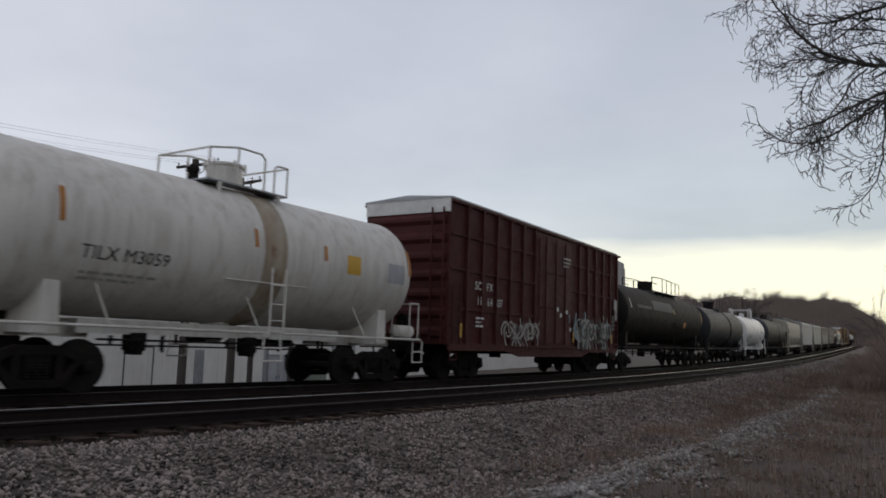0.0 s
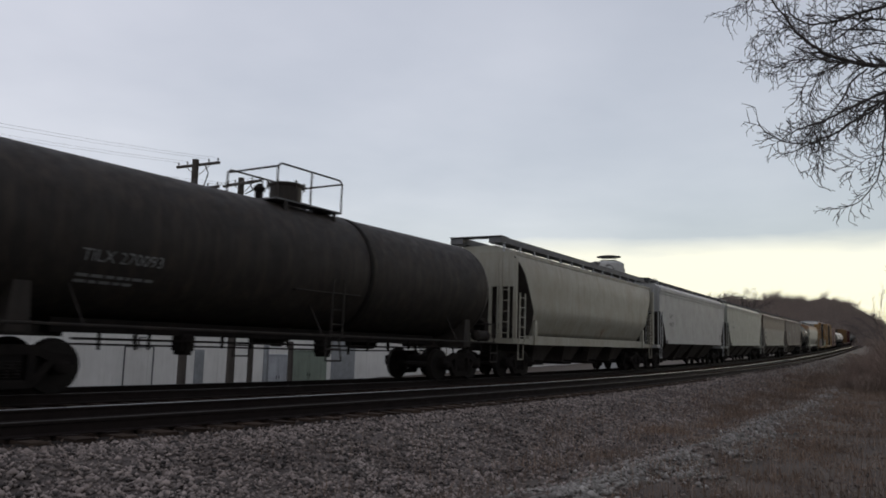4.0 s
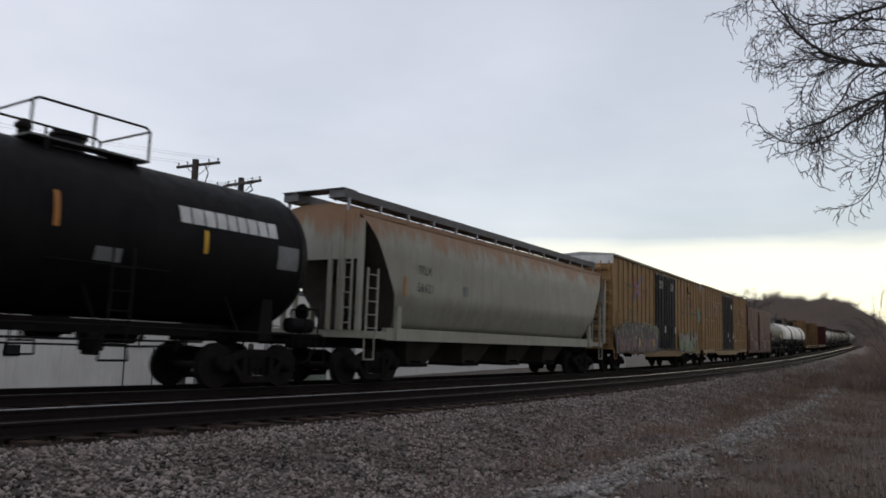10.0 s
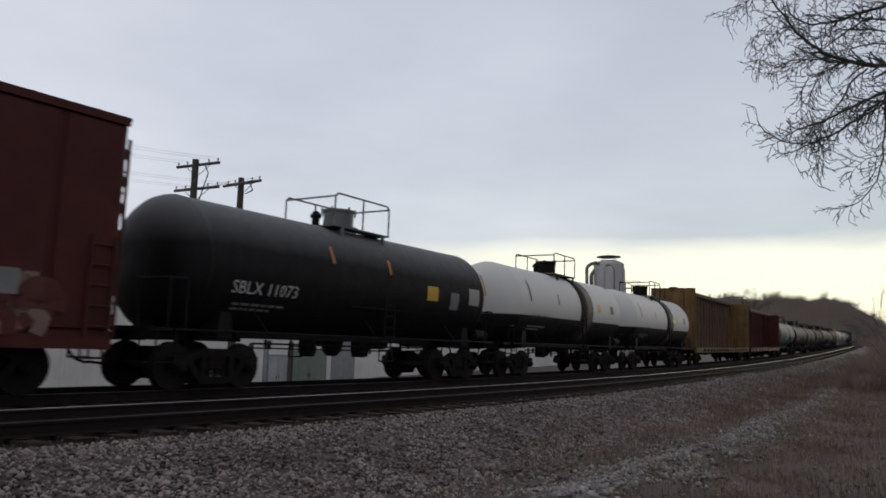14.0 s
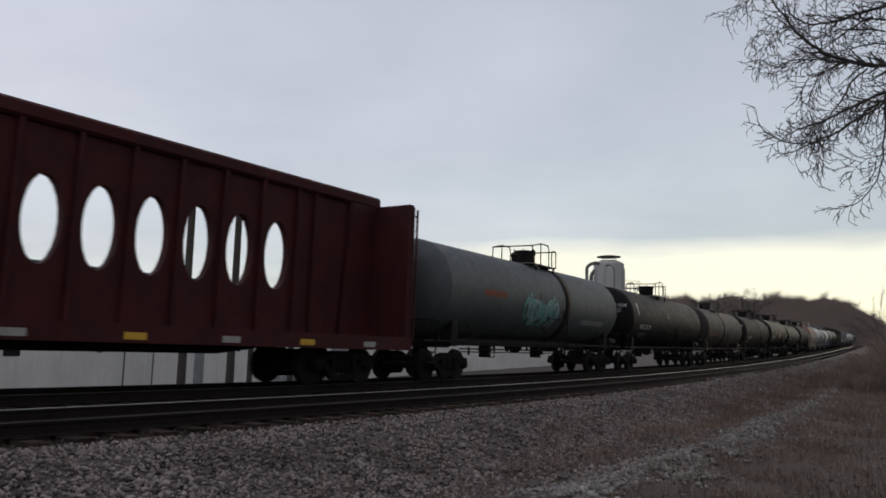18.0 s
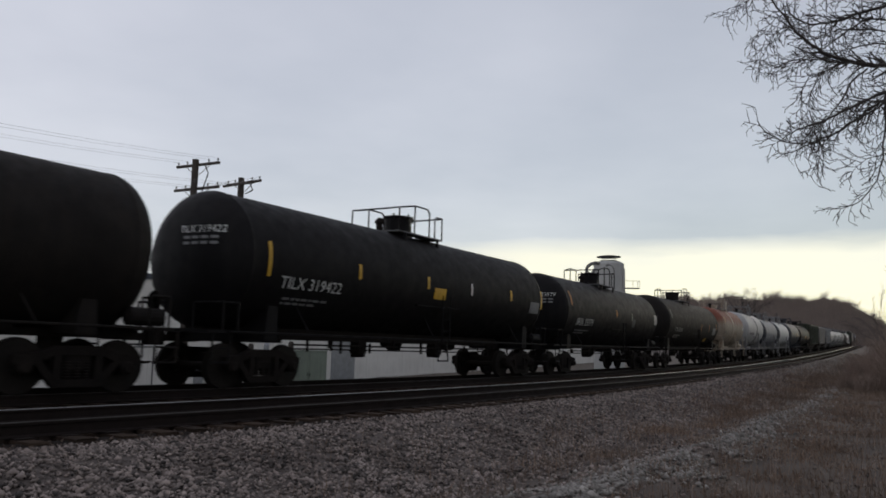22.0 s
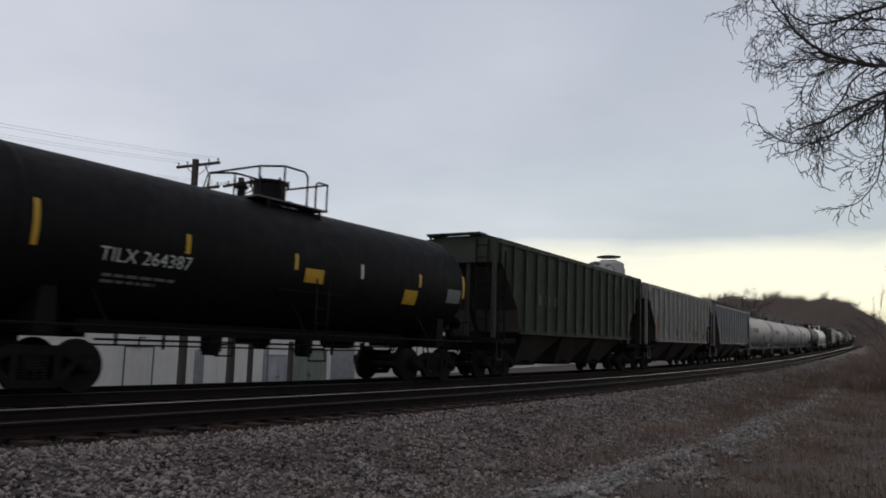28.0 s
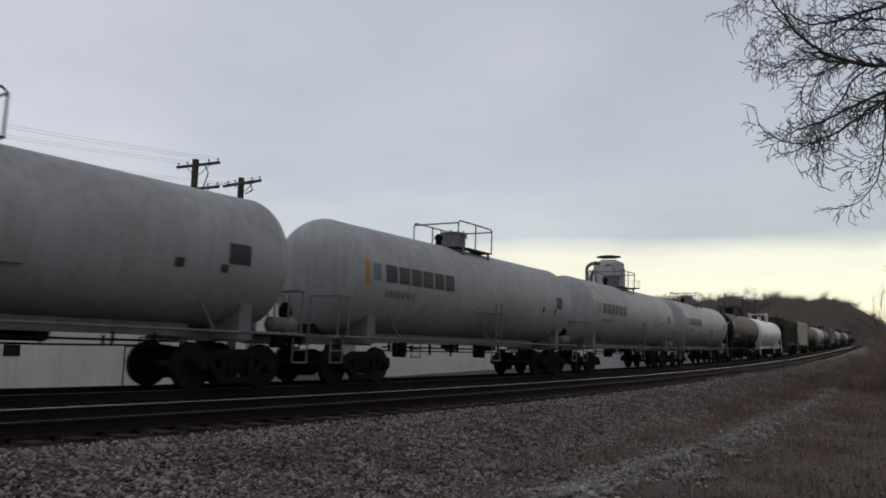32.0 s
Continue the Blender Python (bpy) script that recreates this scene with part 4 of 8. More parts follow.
        bm = bmesh.new()
        ladder(bm, e + s * 0.02, -1.05, 1.2, eave, 0.42, 8, across="y")
        part("end_ladder", bm, STEEL if style == "ribbed" else paint, car)
        bm = bmesh.new()
        prism(bm, [(s * (xe - 0.4), eave - 1.0), (s * (xe - 0.32), eave - 1.0), (s * (xe - 1.70), 1.2), (s * (xe - 1.85), 1.2)], -0.06, 0.06)
        part("slope_brace", bm, dark, car)
    # outlets below
    span = 2 * (xe - 2.35)
    for k in range(bays):
        cx = -span / 2 + span * (k + 0.5) / bays
        hw = span / bays / 2 - 0.06
        bm = bmesh.new()
        if style == "round":
            hw *= 0.80
        tops = [bm.verts.new((cx + dx * hw, dy * (1.05 if style == "round" else 1.42), floor + 0.02)) for dx, dy in ((-1, -1), (1, -1), (1, 1), (-1, 1))]
        lows = [bm.verts.new((cx + dx * hw * {"round": 0.42, "ribbed": 0.44}.get(style, 0.56), dy * 0.60, 0.33)) for dx, dy in ((-1, -1), (1, -1), (1, 1), (-1, 1))]
        bm.faces.new(tops)
        bm.faces.new(lows)
        for j in range(4):
            bm.faces.new((tops[j], tops[(j + 1) % 4], lows[(j + 1) % 4], lows[j]))
        bay = part("hopper_bay", bm, BAY_AND_SHADE, car, "grimy sloping discharge bay")
        gate = {"round": 0.46, "ribbed": 0.50}.get(style, 0.60)
        bm = boxes((cx - hw * gate, cx + hw * gate, -0.66, 0.66, 0.24, 0.35), bevel=0.02)
        rod(bm, (cx - 0.3, -0.95, 0.40), (cx - 0.3, 0.95, 0.40), 0.03)
        part("outlet_gate", bm, STEEL, bay)
    part("centre_sill", boxes((-tx, tx, -0.18, 0.18, 0.98, floor)), dark, car)
    # roof: running board on brackets, long hatch
    bz = eave + (walk_rise or {"ribbed": 0.16, "flat": 0.40, "round": 0.36}[style])
    deep = 0.0 if style == "ribbed" else 0.09 if style == "flat" else 0.16
    bm = boxes((-length / 2 + 0.45, length / 2 - 0.45, -1.02, -0.52, bz - 0.02, bz + 0.03 + deep), (-length / 2 + 0.45, length / 2 - 0.45, 0.52, 1.02, bz - 0.02, bz + 0.03 + deep))
    part("running_board", bm, WALKWAY if style == "round" else paint if style == "ribbed" and not walk_rise else ROOF_WALK, car, "grated roof walkway")
    bm = bmesh.new()
    for s in (-1, 1):
        part("end_walk", boxes((s * (length / 2 - 0.95), s * (length / 2 - 0.40), -1.02, 1.02, bz + 0.034 + deep, bz + 0.06 + deep)), WALKWAY, car)
    k = int(length / 1.35)
    for j in range(k + 1):
        x = -xe + 2 * xe * j / k
        for q in (-1, 1):
            part("walk_bracket", boxes((x - 0.03, x + 0.03, min(q * 0.52, q * 1.04), max(q * 0.52, q * 1.04), bz - 0.045, bz), (x - 0.03, x + 0.03, q * 1.0 - 0.03, q * 1.0 + 0.03, eave + 0.04, bz)), PALE_GREY if style == "round" else paint, car)
    m = 4
    for j in range(m):
        x0 = -xe + 0.7 + (2 * xe - 1.4) * j / m
        part("hatch_cover", boxes((x0 + 0.05, x0 + (2 * xe - 1.4) / m - 0.05, -0.34, 0.34, eave + ROOFS[style][1][1], eave + ROOFS[style][1][1] + 0.12), bevel=0.03), paint, car)
    underside(car, 1.2, seed, False)
    return car, body, w0, xe

# ===== boxcars =====
def box_car(length, paint, label, eave=5.08, sill=0.92, style="grid", posts=9, doors=1, door_x=0.0, door_w=3.0, door_paint=None, seed=0, end_top=None, levels=(0.25, 0.52, 0.76), corrugated=False, chord=None):
    car = thing("boxcar", label, "boxcar", "freight train")
    half = length / 2 - 0.62
    tx = length / 2 - 2.55
    running_gear(car, length, tx)
    w = 1.53
    door_paint = door_paint or paint
    body = part("body", boxes((-half, half, -w, w, sill, eave), bevel=0.02), paint, car)
    # roof with a low ridge and cross seams
    bm = bmesh.new()
    rows = []
    for x in (-half - 0.03, half + 0.03):
        rows.append([bm.verts.new((x, y, z)) for y, z in ((-w - 0.05, eave - 0.03), (-w - 0.05, eave + 0.03), (0, eave + 0.15), (w + 0.05, eave + 0.03), (w + 0.05, eave - 0.03))])
    a, b = rows
    for k in range(5):
        bm.faces.new((a[k], a[(k + 1) % 5], b[(k + 1) % 5], b[k]))
    bm.faces.new(a)
    bm.faces.new(list(reversed(b)))
    roof = part("roof", bm, GALV if end_top else paint, car, "low-pitched sheet roof")
    for k in range(14):
        x = -half + 2 * half * (k + 0.5) / 14
        bm = bmesh.new()
        for q in (-1, 1):
            vs = [bm.verts.new(v) for v in ((x - 0.04, 0, eave + 0.15), (x + 0.04, 0, eave + 0.15), (x + 0.04, q * (w - 0.06), eave + 0.039), (x - 0.04, q * (w - 0.06), eave + 0.039))]
            up = [bm.verts.new(v.co + Vector((0, 0, 0.03))) for v in vs]
            bm.faces.new(up)
            for j in range(4):
                bm.faces.new((vs[j], vs[(j + 1) % 4], up[(j + 1) % 4], up[j]))
        part("roof_seam", bm, GALV if end_top else paint, roof)
    d0, d1 = door_x - door_w / 2, door_x + door_w / 2
    for s in (-1, 1):
        y = s * w
        xs = []
        for a0, a1, share in ((-half, d0, (d0 + half) / (2 * half - door_w)), (d1, half, (half - d1) / (2 * half - door_w))):
            n = max(2, round(posts * share))
            xs += [(a0 + (a1 - a0) * k / n, a0 + (a1 - a0) * (k + 1) / n) for k in range(n)]
        for x0, x1 in xs:
            if style == "rib":
                bm = bmesh.new()
                prism(bm, [(x1 - 0.055, sill + 0.04), (x1 + 0.055, sill + 0.04), (x1 + 0.055, eave - 0.10), (x1 - 0.055, eave - 0.10)], y, y + s * 0.06) if x1 < half - 0.1 else box(bm, x1 - 0.14, x1, min(y, y + s * 0.05), max(y, y + s * 0.05), sill, eave - 0.1)
                part("side_post", bm, paint, body)
            elif style == "panel":      # pressed panels with wide raised fields
                part("side_panel", boxes((x0 + 0.06, x1 - 0.06, min(y, y + s * 0.05), max(y, y + s * 0.05), sill + 0.16, eave - 0.14), bevel=0.024), paint, body)
            else:
                part("side_post", boxes((x1 - 0.06, x1 + 0.05, min(y, y + s * 0.095), max(y, y + s * 0.095), sill + 0.02, eave - 0.08)), paint, body)
                for f in levels:
                    z = sill + (eave - sill) * f
                    part("side_rib", boxes((x0 + 0.05, x1 - 0.06, min(y, y + s * 0.05), max(y, y + s * 0.05), z - 0.04, z + 0.04)), paint, body)
        part("side_sill", boxes((-half, half, min(y, y + s * 0.07), max(y, y + s * 0.07), sill - 0.16, sill + 0.06)), paint, car)
        part("top_chord", boxes((-half, half, min(y, y + s * 0.08), max(y, y + s * 0.08), eave - 0.12, eave - 0.035)), chord or paint, car)
        if style != "panel":
            part("fish_belly_sill", prism(bmesh.new(), [(d0 - 2.2, sill - 0.16), (d0 - 1.2, sill - 0.34), (d1 + 1.2, sill - 0.34), (d1 + 2.2, sill - 0.16)], y + s * 0.01, y + s * 0.05), paint, car)
        # doors: leaves with panels, lock rods, handles
        for k in range(doors):
            xa, xb = d0 + door_w * k / doors + 0.04, d0 + door_w * (k + 1) / doors - 0.04
            yo = y + s * 0.10
            leaf = part("door", boxes((xa, xb, min(y, yo), max(y, yo), sill + 0.05, eave - 0.22), bevel=0.015), door_paint, car, "sliding plug door with lock rods")
            if corrugated:      # pressed in level ribs
                for j in range(17):
                    z = sill + 0.28 + (eave - sill - 0.85) * j / 16
                    part("door_rib", prism(bmesh.new(), [(xa + 0.12, z - 0.05), (xa + 0.12, z + 0.05), (xb - 0.12, z + 0.05), (xb - 0.12, z - 0.05)], yo, yo + s * 0.045), door_paint, leaf)
                continue
            zs = [sill + 0.12 + (eave - 0.36 - sill - 0.12) * j / 3 for j in range(4)]
            for za, zb in zip(zs, zs[1:]):
                for j in range(2):
                    xx0 = xa + (xb - xa) * (0.06 + 0.46 * j)
                    part("door_panel", boxes((xx0, xx0 + (xb - xa) * 0.42, min(yo, yo + s * 0.03), max(yo, yo + s * 0.03), za + 0.04, zb - 0.05), bevel=0.012), door_paint, leaf)
            for f in (0.22, 0.5, 0.78):
                xr = xa + (xb - xa) * f
                part("lock_rod", rods(0.022, [(xr, yo + s * 0.05, sill + 0.10), (xr, yo + s * 0.05, eave - 0.30)]), door_paint, leaf)
            part("door_handle", boxes((xb - 0.38, xb - 0.30, min(yo, yo + s * 0.08), max(yo, yo + s * 0.08), sill + 0.95, sill + 1.30)), WHITE_MARK if door_paint is not BOX_RED else GREY_MARK, leaf)
        part("door_track", boxes((d0 - door_w * 0.55, d1 + door_w * 0.55, min(y, y + s * 0.14), max(y, y + s * 0.14), sill - 0.02, sill + 0.04)), door_paint, car)
        # ends with rolled horizontal ribs, ladders
        e = s * half
        for k in range(7):
            z = sill + 0.35 + (eave - sill - 0.75) * k / 6.4
            bm = bmesh.new()
            prism(bm, [(e, z - 0.17), (e + s * 0.10, z - 0.05), (e + s * 0.10, z + 0.05), (e, z + 0.17)], -w + 0.10, w - 0.10)
            part("end_rib", bm, paint, body)
        if end_top and s < 0:
            part("end_panel", boxes((e - 0.03, e - 0.004, -w, w, eave - 0.42, eave + 0.02)), WHITE_MARK, car, "white panel across the top of the end")
        bm = bmesh.new()
        ladder(bm, e - s * 0.30, -(w + 0.11), sill + 0.05, sill + 1.75, 0.40, 5)
        part("side_ladder", bm, paint, car)
        bm = bmesh.new()
        ladder(bm, e + s * 0.14, -(w - 0.35), sill + 0.05, eave - 0.3, 0.40, 9, across="y")
        part("end_ladder", bm, paint, car)
        part("step", rods(0.02, [(e - s * 0.5, -w - 0.03, sill), (e - s * 0.5, -w - 0.03, 0.5), (e - s * 0.12, -w - 0.03, 0.5), (e - s * 0.12, -w - 0.03, sill)]), paint, car)
        part("cushion_sill", boxes((s * (tx + 0.5), s * (length / 2 - 0.5), -0.28, 0.28, 0.72, 1.0)), STEEL, car)
    part("underframe", boxes((-half + 0.2, half - 0.2, -0.30, 0.30, 0.66, sill), (-tx, tx, -1.3, 1.3, 0.84, sill)), STEEL, car)
    underside(car, tx - 1.4, seed, False)
    return car, body, w + 0.05, half

# ===== centre-beam flatcars =====
def beam_car(length, paint, label, style="truss", top=4.78, seed=0, chord=None):
    car = thing("centerbeam_flatcar", label, "flatcar", "freight train")
    half = length / 2 - 0.62
    tx = length / 2 - 2.75
    running_gear(car, length, tx)
    w = 1.42
    wall = top - (0.08 if style == "truss" else 0.28)
    part("deck", boxes((-half, half, -w, w, 0.92, 1.04)), paint, car, "long bare loading deck")
    for s in (-1, 1):
        part("side_sill", boxes((-half, half, s * w - 0.06, s * w + 0.06, 0.74, 1.08)), paint, car)
        part("underframe", prism(bmesh.new(), [(-half + 3.5, 0.80), (half - 3.5, 0.80), (half - 5.5, 0.55), (-half + 5.5, 0.55)], s * 0.36, s * 0.44), STEEL, car)
        # bulkhead at each end
        e = s * half
        b0, b1 = (e - 0.22, e) if s > 0 else (e, e + 0.22)
        bulk = part("bulkhead", boxes((b0, b1, -w, w, 1.04, wall), bevel=0.02), paint, car, "full-height steel end wall")
        inner = e - s * 0.22
        for y in (-1.30, -0.62, 0.62, 1.30):
            part("bulkhead_post", boxes((min(e, e + s * 0.09), max(e, e + s * 0.09), y - 0.07, y + 0.07, 1.1, wall - 0.04)), paint, bulk)
        for y in (-1, 1):
            part("bulkhead_wing", prism(bmesh.new(), [(inner, 1.08), (inner - s * 1.25, 1.08), (inner - s * 0.95, top - 0.30), (inner, top - 0.14)], y * 0.16, y * 0.22), paint, bulk)
        bm = bmesh.new()
        ladder(bm, e - s * 0.11, -(w + 0.05), 1.0, top - 0.4, 0.36, 9)
        part("end_ladder", bm, paint, bulk)
        part("end_sill", boxes((s * (tx + 0.4), s * (length / 2 - 0.5), -0.28, 0.28, 0.72, 1.0)), STEEL, car)
    part("top_chord", boxes((-half, half, -0.24, 0.24, top - 0.32, top), bevel=0.06), chord or paint, car, "heavy top beam")
    x0, x1 = -half + 1.5, half - 1.5
    if style == "truss":
        n, reach = 16, half - 2.1
        for k in range(n + 1):
            x = -reach + 2 * reach * k / n
            part("upright", prism(bmesh.new(), [(x - 0.14, 1.04), (x + 0.14, 1.04), (x + 0.085, top - 0.3), (x - 0.085, top - 0.3)], -0.12, 0.12), chord or paint, car)
            part("winch", boxes((x + 0.3, x + 0.42, -w - 0.16, -w - 0.065, 0.84, 0.98), bevel=0.02), STEEL, car)
            for way in (-1, 1):     # braces lean out from the middle, and cross there
                foot = x + way * 4 * reach / n
                if (k % 2 == 0 and k >= n / 2 if way > 0 else k % 2 == 1 and k <= n / 2 + 1) and abs(foot) <= reach + 0.1:
                    bm = bmesh.new()
                    rod(bm, (x, 0, top - 0.3), (foot, 0, 1.15), 0.085, 4)
                    part("diagonal", bm, chord or paint, car)
        for s in (-1, 1):
            web = part("end_web", boxes((s * (reach + 0.25), s * (half - 0.2), -0.09, 0.09, 1.04, top - 0.2)), paint, car, "solid end panel of the centre beam")
            for f in (0.25, 0.6, 0.9):
                xx = s * (reach + 0.25 + (half - reach - 0.5) * f)
                part("stiffener", boxes((xx - 0.05, xx + 0.05, -0.2, 0.2, 1.04, top - 0.2)), paint, web)
    else:
        # a web plate with a row of tall oval openings
        holes = 13
        h0, h1 = x0 + 1.77, x1 - 1.60
        pitch = (h1 - h0) / holes
        bm = bmesh.new()
        zlow, zhigh, zm, rx, rz = 1.04, top - 0.2, 2.91, 0.38, 0.83
        for y in (-0.10, 0.10):
            for k in range(holes):
                cx = h0 + pitch * (k + 0.5)
                seg = 20
                inner = [(cx + rx * math.cos(2 * math.pi * j / seg), zm + rz * math.sin(2 * math.pi * j / seg)) for j in range(seg)]
                outer = []
                for j in range(seg):
                    a = 2 * math.pi * j / seg
                    dx, dz = math.cos(a), math.sin(a)
                    t = min(pitch / 2 / max(abs(dx), 1e-6), (zhigh - zm if dz > 0 else zm - zlow) / max(abs(dz), 1e-6))
                    outer.append((cx + dx * t, zm + dz * t))
                # corners of the bay
                vi = [bm.verts.new((x, y, z)) for x, z in inner]
                vo = [bm.verts.new((x, y, z)) for x, z in outer]
                for j in range(seg):
                    bm.faces.new((vi[j], vi[(j + 1) % seg], vo[(j + 1) % seg], vo[j]))
                for (sx, sz) in ((1, 1), (-1, 1), (-1, -1), (1, -1)):
                    cz = zhigh if sz > 0 else zlow
                    corner = bm.verts.new((cx + sx * pitch / 2, y, cz))
                    near = [j for j in range(seg) if abs(outer[j][0] - (cx + sx * pitch / 2)) < 1e-4]
                    edge = [j for j in range(seg) if abs(outer[j][1] - cz) < 1e-4]
                    ja = max(near, key=lambda j: outer[j][1] * sz)
                    jb = max(edge, key=lambda j: outer[j][0] * sx)
                    bm.faces.new((vo[ja], vo[jb], corner))
                if y < 0:
                    rim = [bm.verts.new((x, 0.10, z)) for x, z in inner]
                    for j in range(seg):
                        bm.faces.new((vi[j], vi[(j + 1) % seg], rim[(j + 1) % seg], rim[j]))
            for xa, xb in ((x0 - 0.9, h0), (h1, x1 + 0.9)):
                bm.faces.new([bm.verts.new((x, y, z)) for x, z in ((xa, zlow), (xb, zlow), (xb, zhigh), (xa, zhigh))])
        bmesh.ops.remove_doubles(bm, verts=bm.verts, dist=0.001)
        part("web_plate", bm, paint, car, "beam web with a row of oval holes")
        for k in range(holes + 1):
            x = h0 + pitch * k
            for y in (-0.15, 0.15):
                part("upright", boxes((x - 0.05, x + 0.05, y - 0.05, y + 0.05, 1.04, top - 0.2)), paint, car)
        for xa in (x0 - 0.2, x0 + 0.9, h1 + 0.6, x1 + 0.3):
            part("upright", boxes((xa - 0.05, xa + 0.05, -0.2, 0.2, 1.04, top - 0.2)), paint, car)
    underside(car, tx - 1.4, seed, False)
    return car

def rust_runs(body, y, xe, count, seed, material, z0=1.45, z1=4.0):
    """Runs of rust down a car's side, each a ragged strip of its own."""
    rng = random.Random(seed)
    for k in range(count):
        x = rng.uniform(-xe + 1.0, xe - 1.0)
        top, ln = rng.uniform(z0 + 0.5, z1), rng.uniform(0.4, 1.7)
        w = rng.uniform(0.05, 0.16)
        bm = bmesh.new()
        prev = None
        for j in range(6):
            z = max(z0, top - ln * j / 5)
            ww = w * rng.uniform(0.5, 1.2) * (1 - 0.14 * j)
            pair = [bm.verts.new((x + q * ww / 2 + rng.uniform(-0.015, 0.015), -y - 0.006, z)) for q in (-1, 1)]
            if prev:
                bm.faces.new((prev[0], prev[1], pair[1], pair[0]))
            prev = pair
        part("rust_run", bm, material, body)
# ===== ground, tracks =====
BALLAST = surface("grey_brown_ballast", (0.085, 0.068, 0.060), (0.050, 0.039, 0.034), rough=0.9, scale=2.0, grain=22.0, bump=1.0, coords="Object")
STONE = surface("ballast_stones", (0.198, 0.165, 0.150), (0.092, 0.071, 0.062), rough=0.85, scale=1.1, grain=60, spread=0.9, island=True)
STONE_DARK = surface("dark_ballast", (0.018, 0.015, 0.0135), (0.012, 0.010, 0.0095), spec=0.08, rough=0.85, scale=3.0, grain=60, spread=0.5, island=True)
BED = surface("dark_track_bed", (0.025, 0.021, 0.019), (0.017, 0.0145, 0.013), spec=0.05, rough=0.9, scale=2.0, grain=22.0, bump=1.0)
STONE_BROWN = surface("rusty_brown_ballast", (0.075, 0.056, 0.046), (0.048, 0.034, 0.027), rough=0.85, scale=3.0, grain=60, spread=0.6, island=True, spec=0.1)
STONE_PALE = surface("pale_gravel", (0.255, 0.238, 0.218), (0.13, 0.117, 0.104), rough=0.85, scale=3.0, grain=60, spread=0.45, island=True)
TIE = surface("weathered_tie_wood", (0.034, 0.025, 0.020), (0.052, 0.034, 0.024), spec=0.1, rough=0.9, scale=2.0, grain=18, bump=0.6, spread=0.3, stretch=(1, 1, 1))
RAIL = surface("rusty_rail_steel", (0.018, 0.013, 0.012), (0.013, 0.010, 0.009), rough=0.8, scale=3.0, spec=0.1)
RAIL_HEAD = surface("polished_rail_head", (0.40, 0.39, 0.385), (0.32, 0.31, 0.305), rough=0.34, metal=1.0, scale=1.0, bump=0.02)
RAIL_DULL = surface("dull_rail_head", (0.055, 0.050, 0.046), (0.036, 0.033, 0.030), rough=0.7, metal=0.6, scale=1.0, bump=0.02)
SOIL = surface("dry_grass_ground", (0.078, 0.056, 0.043), (0.036, 0.028, 0.023), rough=0.95, scale=0.9, grain=9.0, bump=1.0)
GRASS = surface("dry_grass_blades", (0.195, 0.130, 0.090), (0.105, 0.072, 0.052), rough=0.9, scale=0.3, bump=0, spread=0.45, island=True)
GRASS_FAR = surface("far_dead_grass", (0.160, 0.118, 0.088), (0.105, 0.078, 0.060), rough=0.9, scale=0.3, bump=0, spread=0.4, island=True)
TWIG = surface("dark_bare_twigs", (0.032, 0.027, 0.025), (0.045, 0.038, 0.034), rough=0.9, scale=3.0, bump=0.1)
WOOD_FAR = surface("far_bare_woods", (0.205, 0.165, 0.145), (0.165, 0.134, 0.118), rough=0.95, scale=0.03, bump=0, spread=0.12, island=True, spec=0.1)
LITTER = surface("leaf_litter_slope", (0.118, 0.094, 0.081), (0.090, 0.073, 0.063), rough=0.95, scale=0.04, bump=0, spec=0.1)
BRUSH = surface("brown_brush", (0.26, 0.19, 0.15), (0.19, 0.14, 0.112), rough=0.9, scale=0.3, bump=0, spread=0.4, island=True)

def profile(n):
    """Height of the ground across the track."""
    pts = ((-600, -3.0), (-60, -3.0), (-24, -2.85), (-9, -2.0), (-5.6, -0.95), (-3.0, -0.40), (3.88, -0.39), (4.05, -0.352), (4.50, -0.362), (5.0, -0.47), (6.6, -0.86), (8.2, -0.98), (8.7, -0.90), (9.05, -0.80), (9.4, -0.90), (10.2, -0.95), (13.5, -0.90), (16.0, -0.60), (19.0, -0.1), (24.0, 0.4), (60, 1.5), (600, 5.0))
    for (a, za), (b, zb) in zip(pts, pts[1:]):
        if n <= b:
            f = (n - a) / (b - a)
            return za + (zb - za) * f
    return pts[-1][1]

FAR_HEADING = radians(HEADING) + TURN

def nearest(x, y):
    """Track coordinates (s, n) of a place."""
    dx, dy = x - TRACK_X, y - TRACK_Y
    s = dx * math.cos(FAR_HEADING) + dy * math.sin(FAR_HEADING)
    for _ in range(4):
        p = place(min(max(s, -700), 1050), 0, 0, True)
        a = along(s)
        s += (x - p.x) * math.cos(a) + (y - p.y) * math.sin(a)
        s = min(max(s, -700), 1050)
    p, a = place(s, 0, 0, True), along(s)
    return s, (x - p.x) * math.sin(a) - (y - p.y) * math.cos(a)

def rough_ground(x, y, n):
    r = 0.0
    if n > 4.6:
        r = 0.05 * noise.noise((x * 0.8, y * 0.8, 0)) + 0.02 * noise.noise((x * 3, y * 3, 2))
        if n > 9.6:
            r *= 2.2
    elif n < -5:
        r = 0.12 * noise.noise((x * 0.3, y * 0.3, 5))
    return r

def ground_at(x, y):
    s, n = nearest(x, y)
    return rise(s) + profile(n) + n * math.sin(CANT) * (1 if abs(n) < 8 else 0) + rough_ground(x, y, n)

